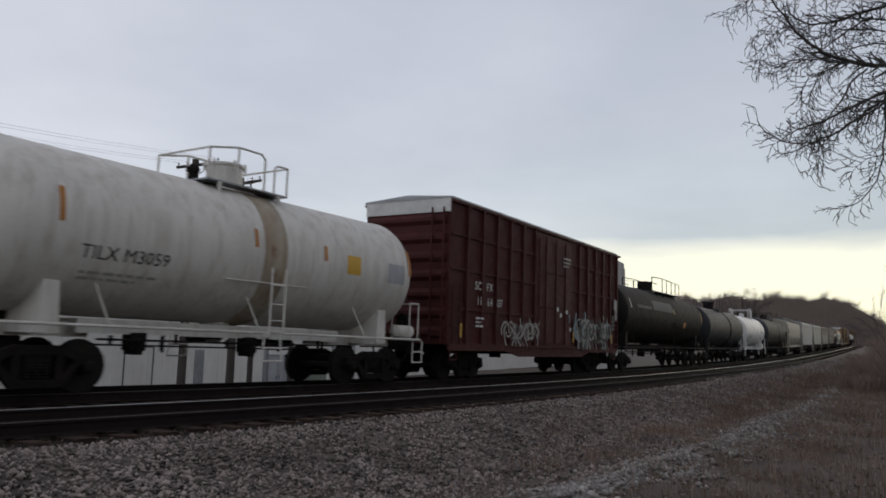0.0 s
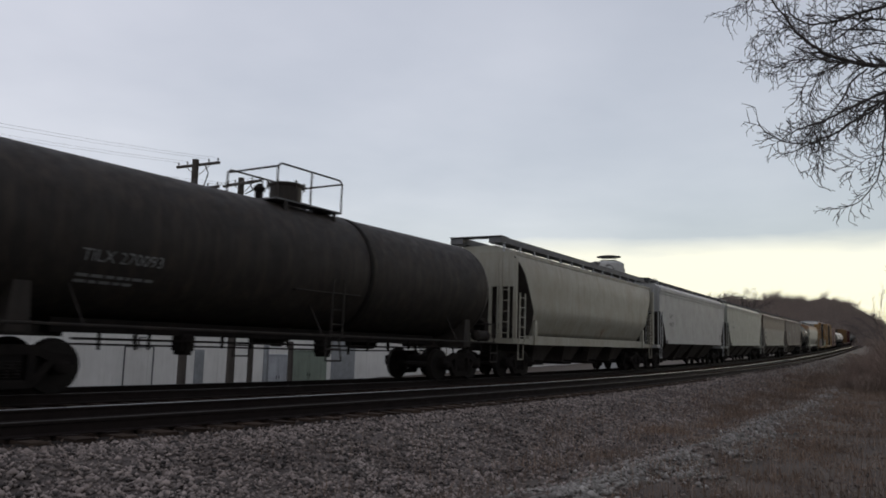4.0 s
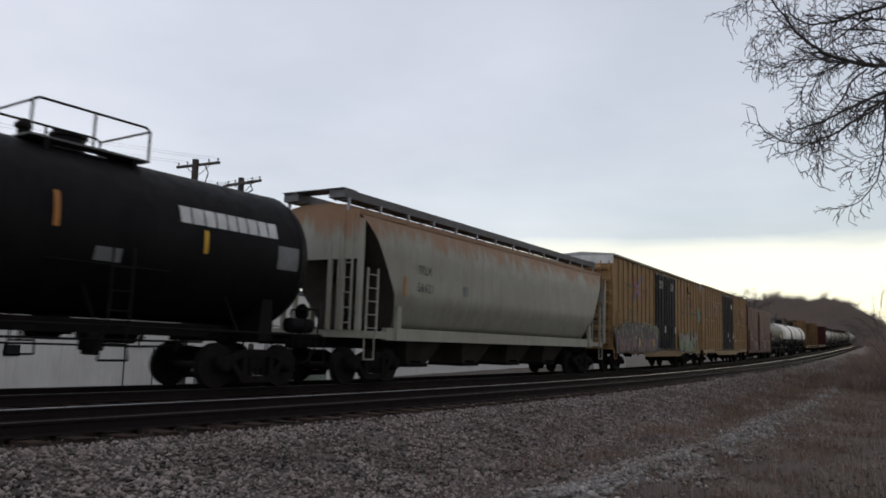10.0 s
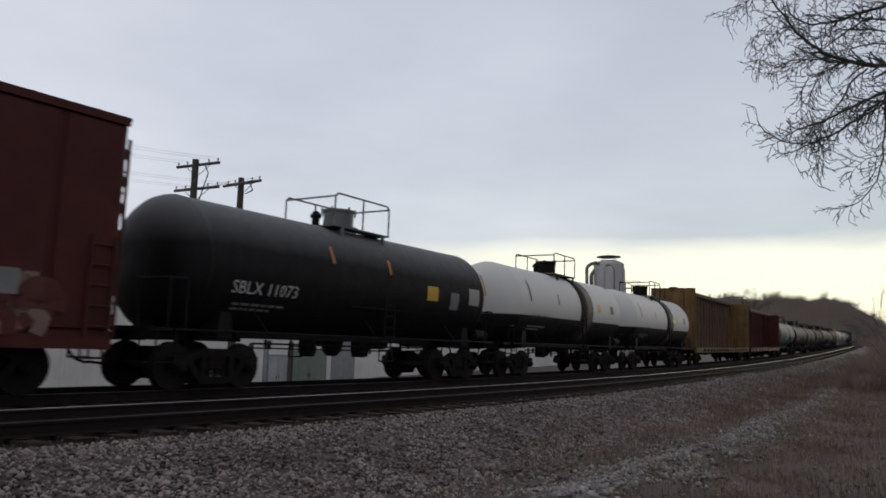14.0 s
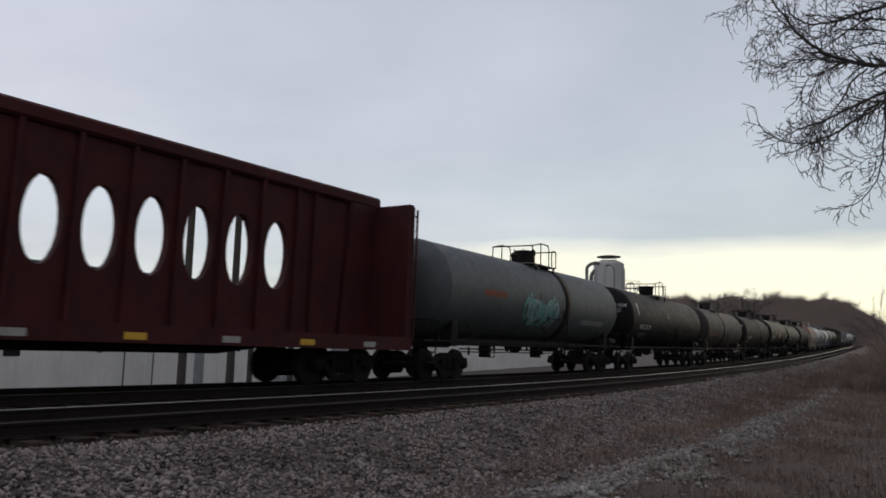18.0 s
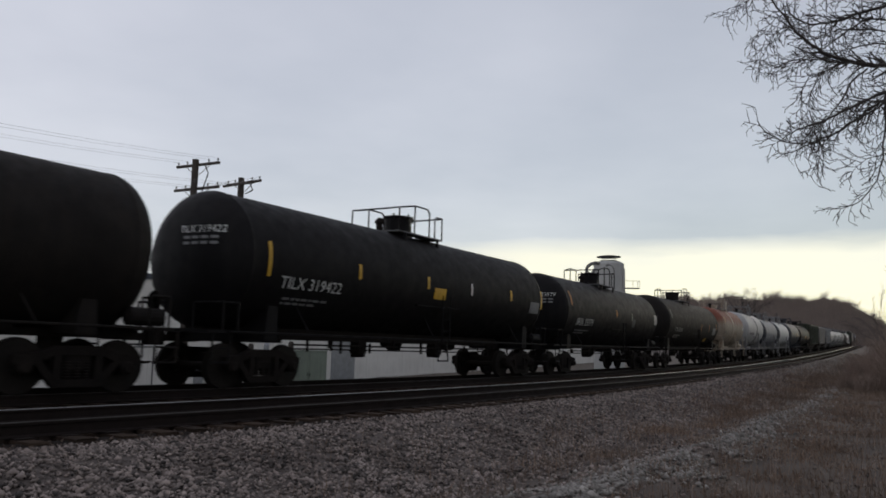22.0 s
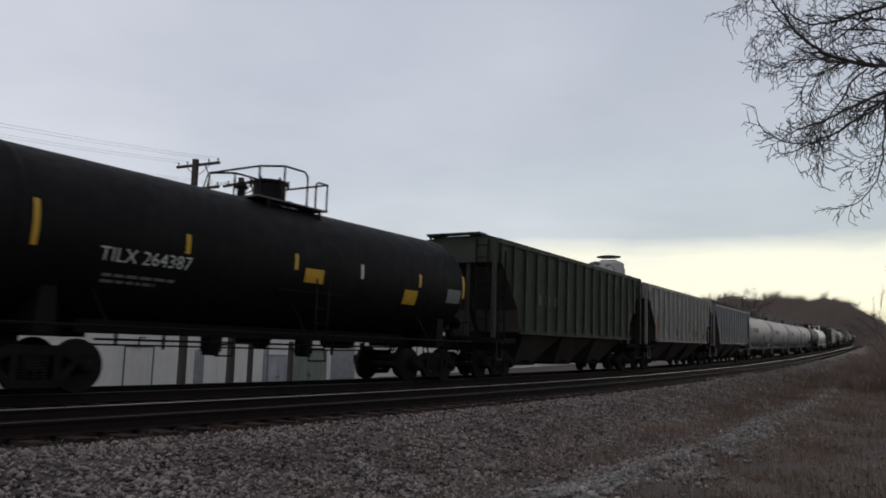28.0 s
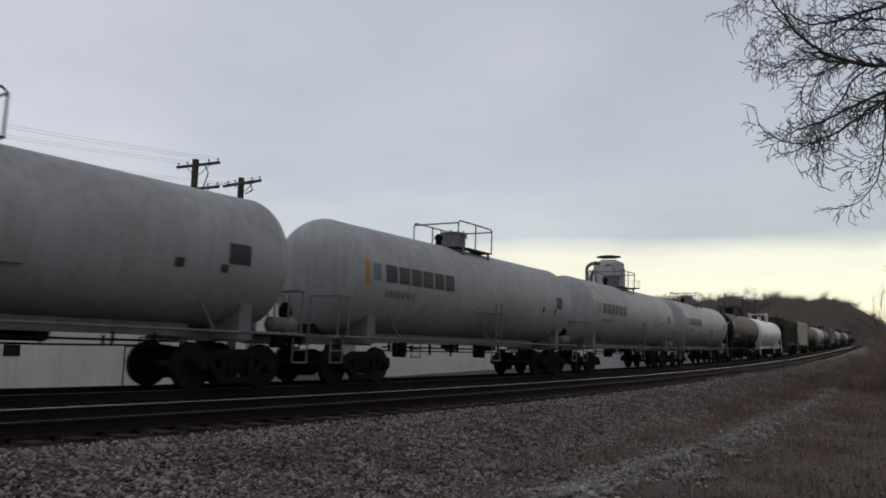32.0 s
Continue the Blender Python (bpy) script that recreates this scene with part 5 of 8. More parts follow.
def make_ground():
    us = [-600, -300, -150, -80, -50] + [-40 + 2 * k for k in range(10)] + [-20 + 0.8 * k for k in range(110)] + [70 + 4 * k for k in range(33)] + [210 + 20 * k for k in range(30)] + [850, 1000, 1300, 2000, 3500]
    ns = [-3000, -1200, -600, -250, -120, -60, -35, -24, -16, -12, -9, -7.2, -5.6, -4.4, -3.6, -3.0, 0.0, 3.88, 4.05, 4.3, 4.55, 5.0, 5.3, 5.7, 6.2, 6.6, 7.1, 7.6, 8.2, 8.5, 8.7, 8.9, 9.05, 9.2, 9.4, 9.7, 10.2, 10.8, 11.5, 12.5, 13.5, 14.5, 16, 17.5, 19, 21, 24, 30, 40, 60, 100, 200, 500, 1200, 3000]
    verts, faces = [], []
    dx, dy = math.cos(FAR_HEADING), math.sin(FAR_HEADING)
    off = {}
    for u in us:
        # shift each row sideways so that the strips follow the bend of the track
        p = place(min(max(u, -690), 1040), 0, 0, True)
        base = (TRACK_X + dx * u, TRACK_Y + dy * u)
        side = (p.x - base[0]) * dy - (p.y - base[1]) * dx if u < 1040 else 0.0
        for n in ns:
            w = n + side
            x, y = base[0] + dy * w, base[1] - dx * w
            z = rise(u) + profile(n) + (n * math.sin(CANT) if abs(n) < 8 else 0) + (rough_ground(x, y, n) if u < 200 and -60 < n < 60 else 0)
            verts.append((x, y, z))
    c = len(ns)
    for i in range(len(us) - 1):
        for j in range(c - 1):
            a = i * c + j
            faces.append((a, a + 1, a + c + 1, a + c))
    me = bpy.data.meshes.new("ground")
    me.from_pydata(verts, [], faces)
    me.materials.append(SOIL)
    me.materials.append(BALLAST)
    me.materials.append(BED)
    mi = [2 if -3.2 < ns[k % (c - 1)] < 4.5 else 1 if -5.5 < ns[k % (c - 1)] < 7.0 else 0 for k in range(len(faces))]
    me.polygons.foreach_set("material_index", mi)
    me.polygons.foreach_set("use_smooth", [True] * len(faces))
    me.update()
    ob = new("ground", me)
    return tagged(ob, "dry brown grassland with a grey ballast bed along the tracks", "ground", kind="structure")

ground = make_ground()
TOP = RAIL_TOP - 0.185        # of the ties

def sweep(profile_pts, n0, stops):
    """A profile in (n, h) swept along the track at n0."""
    bm = bmesh.new()
    rows = [[bm.verts.new(place(s, n0 + n, RAIL_TOP + h)) for n, h in profile_pts] for s in stops]
    for a, b in zip(rows, rows[1:]):
        for k in range(len(a)):
            j = (k + 1) % len(a)
            bm.faces.new((a[k], a[j], b[j], b[k]))
    return bm

STOPS = [-120, -60, -30] + [-20 + 2 * k for k in range(40)] + [60 + 10 * k for k in range(20)] + [260 + 40 * k for k in range(20)]
RAIL_PROFILE = ((-0.07, -0.178), (-0.07, -0.165), (-0.012, -0.145), (-0.012, -0.045), (-0.036, -0.036), (-0.036, -0.006), (0.036, -0.006), (0.036, -0.036), (0.012, -0.045), (0.012, -0.145), (0.07, -0.165), (0.07, -0.178))
HEAD_PROFILE = ((-0.035, -0.007), (-0.030, 0.0), (0.030, 0.0), (0.036, -0.008), (0.034, -0.020), (0.020, -0.007))
tracks = []
for label, near_n in (("main track under the freight train", 0.0), ("empty near track with polished rails", NEAR_TRACK)):
    track = thing("railway_track", label, "railway track", "double track", kind="structure")
    for n in (near_n, near_n - 1.5):
        rail = part("rail", sweep(RAIL_PROFILE, n, STOPS), RAIL, track)
        part("rail_head", sweep(HEAD_PROFILE, n, STOPS), RAIL_HEAD if n == NEAR_TRACK - 1.5 else RAIL_DULL, rail, "polished running surface")
    tracks.append((track, near_n))

# ties: each near one a piece of its own, the far ones joined
def make_tie(seed):
    rng = random.Random(seed)
    bm = boxes((-0.115, 0.115, -1.30, 1.30, -0.17, 0.0))
    bmesh.ops.bevel(bm, geom=list(bm.edges), offset=0.012, segments=1, affect="EDGES")
    for v in bm.verts:
        v.co += Vector((rng.uniform(-0.008, 0.008), rng.uniform(-0.02, 0.02), rng.uniform(-0.012, 0.004)))
    return finish(bm, "tie", TIE)

TIES = [make_tie(k) for k in range(5)]
PLATE_MESH = finish(boxes((-0.10, 0.10, -0.19, 0.19, 0.0, 0.016)), "tie_plate", RAIL)
rng = random.Random(11)
for track, near_n in tracks:
    s, k = -8.0, 0
    while s < (95.0 if near_n else 60.0):
        n = near_n - 0.75 + rng.uniform(-0.06, 0.06)
        p = place(s, n, TOP + rng.uniform(-0.012, 0.004))
        part("tie", TIES[k % 5], None, track, at=Matrix.Translation(p) @ Matrix.Rotation(along(s) + rng.uniform(-0.02, 0.02), 4, "Z"))
        if near_n and s < 45:
            q = place(s, near_n, TOP)
            part("tie_plate", PLATE_MESH, None, track, at=Matrix.Translation(q) @ Matrix.Rotation(along(s), 4, "Z"))
        s += 0.53
        k += 1
    bm = bmesh.new()
    while s < 420:
        a = place(s, near_n - 0.75, TOP)
        box(bm, -0.115, 0.115, -1.3, 1.3, -0.17, 0.0)
        bmesh.ops.transform(bm, matrix=Matrix.Translation(a) @ Matrix.Rotation(along(s), 4, "Z"), verts=bm.verts[-8:])
        s += 0.53 if s < 160 else 1.06
    tagged(part("far_ties", bm, TIE, track), kind="stuff")

def scatter(name, count, draw, sizes, material, label, category, seed, flat=0.7):
    """Loose stones: low, irregular eight-sided lumps, joined."""
    r = np.random.default_rng(seed)
    base = np.array([(1, 0, 0), (-1, 0, 0), (0, 1, 0), (0, -1, 0), (0, 0, 1), (0, 0, -1)], float)
    tri = np.array([(0, 2, 4), (2, 1, 4), (1, 3, 4), (3, 0, 4), (2, 0, 5), (1, 2, 5), (3, 1, 5), (0, 3, 5)])
    verts, faces = [], []
    done = 0
    while done < count:
        s, n = draw(r)
        p = place(s, n, 0, True)
        z = rise(s) + profile(n) + (n * math.sin(CANT) if abs(n) < 8 else 0) + rough_ground(p.x, p.y, n)
        size = r.uniform(*sizes) * r.uniform(0.7, 1.3)
        pts = base * r.uniform(0.55, 1.25, (6, 1)) * size + r.normal(0, 0.22, (6, 3)) * size
        a = r.uniform(0, 6.28)
        c, q = math.cos(a), math.sin(a)
        rot = np.array([(c, -q, 0), (q, c, 0), (0, 0, flat)])
        verts.append(pts @ rot.T + (p.x, p.y, z + size * 0.2))
        faces.append(tri + 6 * done)
        done += 1
    me = bpy.data.meshes.new(name)
    v, f = np.concatenate(verts), np.concatenate(faces)
    me.vertices.add(len(v))
    me.vertices.foreach_set("co", v.ravel())
    me.loops.add(len(f) * 3)
    me.loops.foreach_set("vertex_index", f.ravel().astype(np.int32))
    me.polygons.add(len(f))
    me.polygons.foreach_set("loop_start", np.arange(len(f), dtype=np.int32) * 3)
    me.update(calc_edges=True)
    me.materials.append(material)
    return tagged(new(name, me), label, category, kind="stuff")

def near_first(r, lo, hi):
    """More pieces close to the camera."""
    return lo + (hi - lo) * r.random() ** 1.9

scatter("ballast_stones", 64000, lambda r: (near_first(r, -2, 44), min(max(r.normal(6.3, 1.35), 4.5 + 0.35 * r.random()), 9.8)), (0.016, 0.046), STONE, "loose grey-brown ballast stones", "stones", 3)
scatter("shoulder_stones", 9000, lambda r: (near_first(r, -1, 60), 4.95 - 0.55 * r.random() ** 1.6), (0.016, 0.036), STONE, "loose ballast stones at the ends of the ties", "stones", 14)
scatter("tie_end_stones", 3200, lambda r: (near_first(r, -2, 55), r.uniform(3.95, 4.65)), (0.014, 0.034), STONE_BROWN, "brown dirty stones round the ends of the ties", "stones", 16)
scatter("cleaner_ballast", 5000, lambda r: (9 + 60 * r.random() ** 1.3, 4.1 - 1.9 * r.random() ** 1.4), (0.02, 0.045), STONE, "grey ballast stones in the near track", "stones", 15)
scatter("crib_stones", 4000, lambda r: (near_first(r, -4, 40), r.uniform(-2.8, 4.4)), (0.02, 0.04), STONE_DARK, "dark ballast between the ties", "stones", 4)
def ridge_patch(r):
    """A broken ridge: heaps and thin places along it."""
    while True:
        s, n = near_first(r, -1, 42), r.normal(9.05, 0.40)
        if r.random() < 0.35 + 1.5 * (noise.noise((s * 0.8, n * 1.3, 3.0)) + 0.15):
            return s, n

scatter("pale_gravel_ridge", 10000, ridge_patch, (0.022, 0.056), STONE_PALE, "low ridge of pale gravel beside the ballast", "gravel", 5)
scatter("scattered_gravel", 6000, lambda r: (near_first(r, -2, 30), r.uniform(9.0, 13.0)), (0.015, 0.035), STONE, "small stones in the dry grass", "gravel", 6)

def blades(name, count, draw, height, material, label, category, seed, lean=0.5, width=0.006, kinks=2):
    """Dry stalks: narrow three-sided blades that lean and bend, joined."""
    r = np.random.default_rng(seed)
    verts, faces = [], []
    for k in range(count):
        s, n = draw(r)
        p = place(s, n, 0, True)
        z = rise(s) + profile(n) + rough_ground(p.x, p.y, n) - 0.02
        h = r.uniform(*height)
        a, t = r.uniform(0, 6.28), abs(r.normal(0, lean))
        d = np.array((math.cos(a), math.sin(a), 0.0))
        w = np.array((-math.sin(a + 0.7), math.cos(a + 0.7), 0.0)) * width * (1 + 0.02 * s)
        base = np.array((p.x, p.y, z))
        mid = base + d * h * t * 0.35 + (0, 0, h * max(0.22, 0.6 - 0.15 * t))
        tip = base + d * h * t + (0, 0, h * max(0.2, 1.0 - 0.4 * t))
        i = len(verts)
        verts += [base - w, base + w, mid - w * 0.7, mid + w * 0.7, tip]
        faces += [(i, i + 1, i + 3, i + 2), (i + 2, i + 3, i + 4)]
    me = bpy.data.meshes.new(name)
    me.from_pydata([tuple(v) for v in verts], [], faces)
    me.materials.append(material)
    return tagged(new(name, me), label, category, kind="stuff")

def grass_patch(r):
    """Tufts and bare spots."""
    while True:
        s, n = near_first(r, -3, 55), 9.5 + abs(r.normal(0, 4.5))
        if r.random() < 0.25 + 1.8 * max(0.0, noise.noise((s * 0.9, n * 0.9, 4.0)) + 0.05):
            return s, n

blades("dry_grass", 70000, grass_patch, (0.06, 0.27), GRASS, "short dead brown grass", "grass", 7, 1.0, 0.0042)

def weed_patch(r):
    """Weeds in drifts over the ballast."""
    while True:
        s, n = 2 + 60 * r.random() ** 0.8, min(max(r.normal(7.7, 1.0), 4.8), 9.4)
        if r.random() < 0.12 + 1.6 * max(0.0, noise.noise((s * 0.35, n * 1.1, 8.0)) + 0.1):
            return s, n

blades("ballast_weeds", 30000, weed_patch, (0.05, 0.24), GRASS, "thin dead weeds in the ballast", "weeds", 8, 0.7, 0.0034)
blades("tall_dead_stalks", 2600, lambda r: (4 + 60 * r.random(), min(max(r.normal(10.5, 3.0), 5.8), 18.0)), (0.25, 0.75), BRUSH, "tall dead weed stalks", "weeds", 9, 0.35, 0.0026)

def far_patch(r):
    """Rough grass thickens gradually down the line and away from the ballast."""
    while True:
        s, n = 14 + 150 * r.random() ** 1.6, 4.9 + abs(r.normal(0, 6.0))
        if r.random() < min(1.0, max(0.0, (s - 14) / 40)) * min(1.0, 0.12 + (n - 4.9) / 4.0):
            return s, n

blades("far_grass", 46000, far_patch, (0.06, 0.30), GRASS_FAR, "rough dead grass beside the far track", "grass", 10, 0.7, 0.0045)
scatter("far_ballast", 4500, lambda r: (32 + 70 * r.random() ** 1.4, min(max(r.normal(5.8, 1.5), 4.2), 9.5)), (0.04, 0.075), STONE, "ballast stones down the line", "stones", 13)
# ===== the train, car by car from its visible head =====
train = []          # (car, place of its middle along the track at the clip's start)
_coupling = [0.85]

def couple(rear, tank, build):
    """Builds a car whose body ends at rear, and couples it on."""
    c = rear + (1.05 if tank else 0.62)
    length = c - _coupling[-1]
    car = build(length)
    car = car[0] if isinstance(car, tuple) else car
    train.append((car, c - length / 2, length))
    _coupling.append(c)
    return car

YELLOWS = ((-0.93, -0.35, 0.40, YELLOW_MARK), (-0.50, -0.15, 0.22, YELLOW_MARK), (-0.07, -0.15, 0.20, YELLOW_MARK), (0.27, -0.15, 0.20, WHITE_MARK), (0.64, -0.15, 0.20, YELLOW_MARK), (0.975, -0.30, 0.35, YELLOW_MARK))
PLACARDS = ((0.02, -0.24, 0.62, 0.32, YELLOW_MARK), (0.585, -0.46, 0.6, 0.40, YELLOW_MARK), (0.90, -0.28, 0.72, 0.40, GREY_MARK))

def t1(L):
    car = tank_car(L, TANK_WHITE, "soiled white tank car with rust stains below its manway", top=4.2, seed=1, bands=((-0.02, 0.62, RUST_WHITE),), walk_paint=GALV)
    tank_marks(car, "TILX M3059", -0.60, DARK_MARK, 1, 0.25, ((-0.84, 0.0, 0.6, ORANGE_MARK), (-0.05, 0.1, 0.5, ORANGE_MARK), (0.35, 0.05, 0.4, ORANGE_MARK), (0.97, 0.0, 0.7, ORANGE_MARK)), ((0.54, 0.05, 0.5, 0.45, YELLOW_MARK), (0.86, 0.0, 0.7, 0.5, PALE_GREY)))
    return car
couple(12.8, True, t1)

def b2(L):
    car, body, y, half = box_car(L, BOX_RED, "oxide-red ribbed boxcar with a white end panel and graffiti", eave=5.22, style="grid", posts=12, doors=1, door_x=0.13, door_w=3.36, seed=2, end_top=True)
    lettering(body, "SC   FX", -5.45, 2.72, 0.27, WHITE_MARK, y + 0.05, name="reporting_mark")
    lettering(body, "11   64   07", -5.05, 2.26, 0.27, WHITE_MARK, y + 0.05, name="car_number")
    bars(body, (0.5, 0.35, 0.45), -half * 0.80, 1.75, WHITE_MARK, y + 0.05, 0, 2)
    scribble(body, -4.2, -1.2, 0.92, 1.95, (SPRAY_PALE, SPRAY_PALE), y + 0.09, seed=21, label="pale thin sprayed graffiti", strokes=12, width=0.05)
    scribble(body, 2.0, 6.2, 0.86, 2.40, (SPRAY_DARK, SPRAY_BLUE, SPRAY_GHOST, SPRAY_DARK), y + 0.09, seed=22, label="ice-blue sprayed graffiti with dark outlines", strokes=17, width=0.085)
    bars(body, (0.75, 0.7, 0.55), 0.75, 4.3, SPRAY_PALE, y + 0.13, 0, 25, 0.075, 0.07)
    bars(body, (0.4, 0.4, 0.35, 0.4), 6.6, 2.3, GREY_MARK, y + 0.05, 0, 26, 0.12, 0.05)
    mark(body, "primer_patch", half - 0.55, half - 0.15, 2.2, 3.1, SPRAY_PALE, y + 0.05, label="bare patch at the corner post")
    for x in (-0.93, 0.26, 0.87):
        mark(body, "reflector", half * x - 0.05, half * x + 0.05, 1.15, 1.55, YELLOW_MARK, y + 0.09)
    for x, z in ((0.02, 2.25), (0.06, 2.05), (0.14, 2.2), (0.19, 1.55)):
        mark(body, "stencil", half * x, half * x + 0.18, z, z + 0.15, WHITE_MARK, y + 0.13)
    return car
couple(29.3, False, b2)

def t3(L):
    car = tank_car(L, BLACK_OLD, "long faded black tank car with a grey patch panel", top=4.24, seed=3, rails="long", dome_x=0.0)
    tank_marks(car, "", 0, None, 3, placards=((-0.17, 0.55, 4.2, 0.55, PATCH_GREY), (-0.62, 0.35, 2.6, 0.16, PATCH_GREY), (0.40, -0.35, 0.6, 0.30, ORANGE_MARK)), reflectors=((-0.90, 0.2, 0.7, WHITE_MARK), (0.1, 0.2, 0.5, YELLOW_MARK), (0.95, 0.0, 0.7, YELLOW_MARK)))
    return car
couple(48.25, True, t3)

def t4(L):
    car = tank_car(L, SLATE, "slate-grey tank car with a dark belt and stained shell", top=4.03, seed=4, bands=((0.9, 1.6, BLACK_OLD),), rails="box", frame_paint=BLACK_OLD)
    tank_marks(car, "", 0, None, 4)
    return car
couple(64.8, True, t4)

def t5(L):
    car = tank_car(L, TANK_WHITE_CLEAN, "white tank car with black and red stripe marks", top=3.95, radius=1.42, seed=5, dome="low", end_code="OLNX 32019", end_paint=GREY_MARK)
    tank_marks(car, "OLNX 32019", -0.62, DARK_MARK, 5, 0.27, ((-0.75, 0.0, 0.8, RED_MARK), (-0.25, 0.0, 0.55, DARK_MARK), (0.22, 0.0, 0.45, DARK_MARK), (0.45, 0.0, 0.4, DARK_MARK), (0.95, -0.2, 0.6, DARK_MARK)), ((0.62, 0.0, 1.3, 0.10, GREY_MARK), (0.58, -0.62, 0.5, 0.2, GREY_MARK)))
    return car
couple(78.6, True, t5)

def t6(L):
    car = tank_car(L, BROWN_BLACK, "brown-black weathered tank car with a blue-black end", top=4.15, seed=6, ends=(NAVY, False), bands=((1.6, 1.9, BLACK_OLD),), rails="box")
    tank_marks(car, "TILX 270093", -0.67, GREY_MARK, 6, 0.22)
    return car
couple(96.5, True, t6)

def h7(L):
    car, body, y, xe = hopper_car(L, HOPPER_TAN, "tan-grey rounded hopper car with rust patches", "round", eave=4.12, floor=1.30, bays=4, seed=7)
    return car
couple(114.8, False, h7)

def h8(L):
    car, body, y, xe = hopper_car(L, HOPPER_GREY, "light grey smooth-sided hopper car with a streaked side", "flat", bays=4, seed=8)
    lettering(body, "SHPX", -6.8, 2.78, 0.26, DARK_MARK, y, name="reporting_mark")
    lettering(body, "464033", -6.75, 2.36, 0.26, DARK_MARK, y, name="car_number")
    bars(body, (0.4, 0.4), xe * 0.78, 1.9, GREY_MARK, y, 0, 8, 0.14, 0.03)
    return car
couple(134.8, False, h8)

def h9(L):
    car, body, y, xe = hopper_car(L, HOPPER_GREEN, "pale green-grey hopper car with faint dents", "flat", bays=4, seed=9)
    lettering(body, "SHPX", -xe * 0.70, 3.05, 0.26, GREY_MARK, y, name="reporting_mark")
    bars(body, (0.9,), -xe * 0.75, 2.7, GREY_MARK, y, 0, 9, 0.2)
    return car
couple(154.4, False, h9)

def h10(L):
    car, body, y, xe = hopper_car(L, HOPPER_STAIN, "pale hopper car with brown rust down to mid-height", "flat", bays=4, seed=10)
    bars(body, (0.78,), -7.95, 2.56, DARK_MARK, y, 0, 101, 0.24)
    bars(body, (1.05,), -8.0, 2.10, DARK_MARK, y, 0, 102, 0.24)
    bars(body, (0.5, 0.4), -7.8, 1.75, GREY_MARK, y, 0, 103, 0.05)
    return car
couple(174.1, False, h10)

def h11(L):
    car, body, y, xe = hopper_car(L, HOPPER_BROWN, "brown-grey hopper car with a faded leaf emblem", "flat", bays=4, seed=11)
    bm = bmesh.new()
    cx, cz = 0.3, 3.05
    for pts in (((-0.42, 0.0), (-0.12, 0.42), (0.0, 0.40), (0.05, -0.18), (-0.05, -0.45)),):
        bm.faces.new([bm.verts.new((cx + u, -y - 0.012, cz + v)) for u, v in pts])
    part("emblem_half", bm, SPRAY_PALE, body, "pale half of a leaf emblem")
    bm = bmesh.new()
    bm.faces.new([bm.verts.new((cx + u, -y - 0.012, cz + v)) for u, v in ((0.05, 0.40), (0.42, 0.10), (0.40, -0.08), (0.10, -0.35), (0.06, -0.1))])
    part("emblem_half", bm, DARK_MARK, body, "dark half of a leaf emblem")
    bm = bmesh.new()
    for k in range(3):
        patch(bm, cx - 0.5 + k * 0.35, cx - 0.23 + k * 0.35, cz - 0.98, cz - 0.62, y)
    part("emblem_bar", bm, DARK_MARK, body)
    mark(body, "placard", -xe * 0.62, -xe * 0.52, 2.45, 2.95, GREY_MARK, y)
    return car
couple(194.0, False, h11)

def t12(L):
    car = tank_car(L, BLACK, "short glossy black tank car with white lettering bars", top=4.22, radius=1.52, seed=12, rails="box", dome="low", dome_x=0.0, rail_h=0.62)
    radius, zc, half = car["tank"]
    tank = [o for o in car.children if o.name.startswith("tank")][0]
    x = 1.5
    for w in (0.24, 0.26, 0.24, 0.24, 0.22, 0.22, 0.24, 0.23, 0.24):
        mark(tank, "name_bar", x, x + w, zc + 0.34, zc + 0.68, WHITE_MARK, radius, zc)
        x += w + 0.04
    tank_marks(car, "", 0, None, 12, reflectors=((-0.75, 0.0, 0.4, ORANGE_MARK), (-0.18, -0.1, 0.5, ORANGE_MARK), (0.42, -0.2, 0.25, YELLOW_MARK)), placards=((0.86, -0.05, 0.6, 0.5, GREY_MARK), (0.02, -0.45, 0.5, 0.25, GREY_MARK), (-0.5, -0.2, 0.5, 0.3, GREY_MARK)))
    return car
couple(205.8, True, t12)

def h13(L):
    car, body, y, xe = hopper_car(L, HOPPER_BELLIED, "pale tan rounded hopper car rusting along its roof edge", "round", eave=4.15, floor=1.28, bays=4, seed=13)
    lettering(body, "TILX", -5.88, 2.90, 0.25, DARK_MARK, 1.57, name="reporting_mark")
    lettering(body, "56621", -5.82, 2.42, 0.25, DARK_MARK, 1.57, name="car_number")
    mark(body, "reflector", -6.87, -6.77, 2.15, 2.67, ORANGE_MARK, 1.56)
    mark(body, "stencil", -3.7, -3.45, 2.35, 2.65, GREY_MARK, 1.56)
    return car
couple(224.8, False, h13)

def rail_emblem(body, x, z, y, size=1.0):
    """Crossed red and blue arrows, as plain bars."""
    for q, m in ((1, RED_MARK), (-1, BLUE_MARK), (2, BLUE_MARK), (-2, RED_MARK)):
        bm = bmesh.new()
        for s in (-1, 1):
            o = 0.14 if abs(q) == 2 else -0.02
            sx = 1 if q > 0 else -1
            pts = [(-0.02, 0.02 + o), (0.62, 0.64 + o * 0.5), (0.62, 0.40 + o * 0.3), (0.06, -0.10 + o)]
            bm.faces.new([bm.verts.new((x + s * sx * u * size, -y - 0.012 - abs(q) * 0.003, z + s * v * size)) for u, v in pts])
        part("emblem_arrow", bm, m, body)

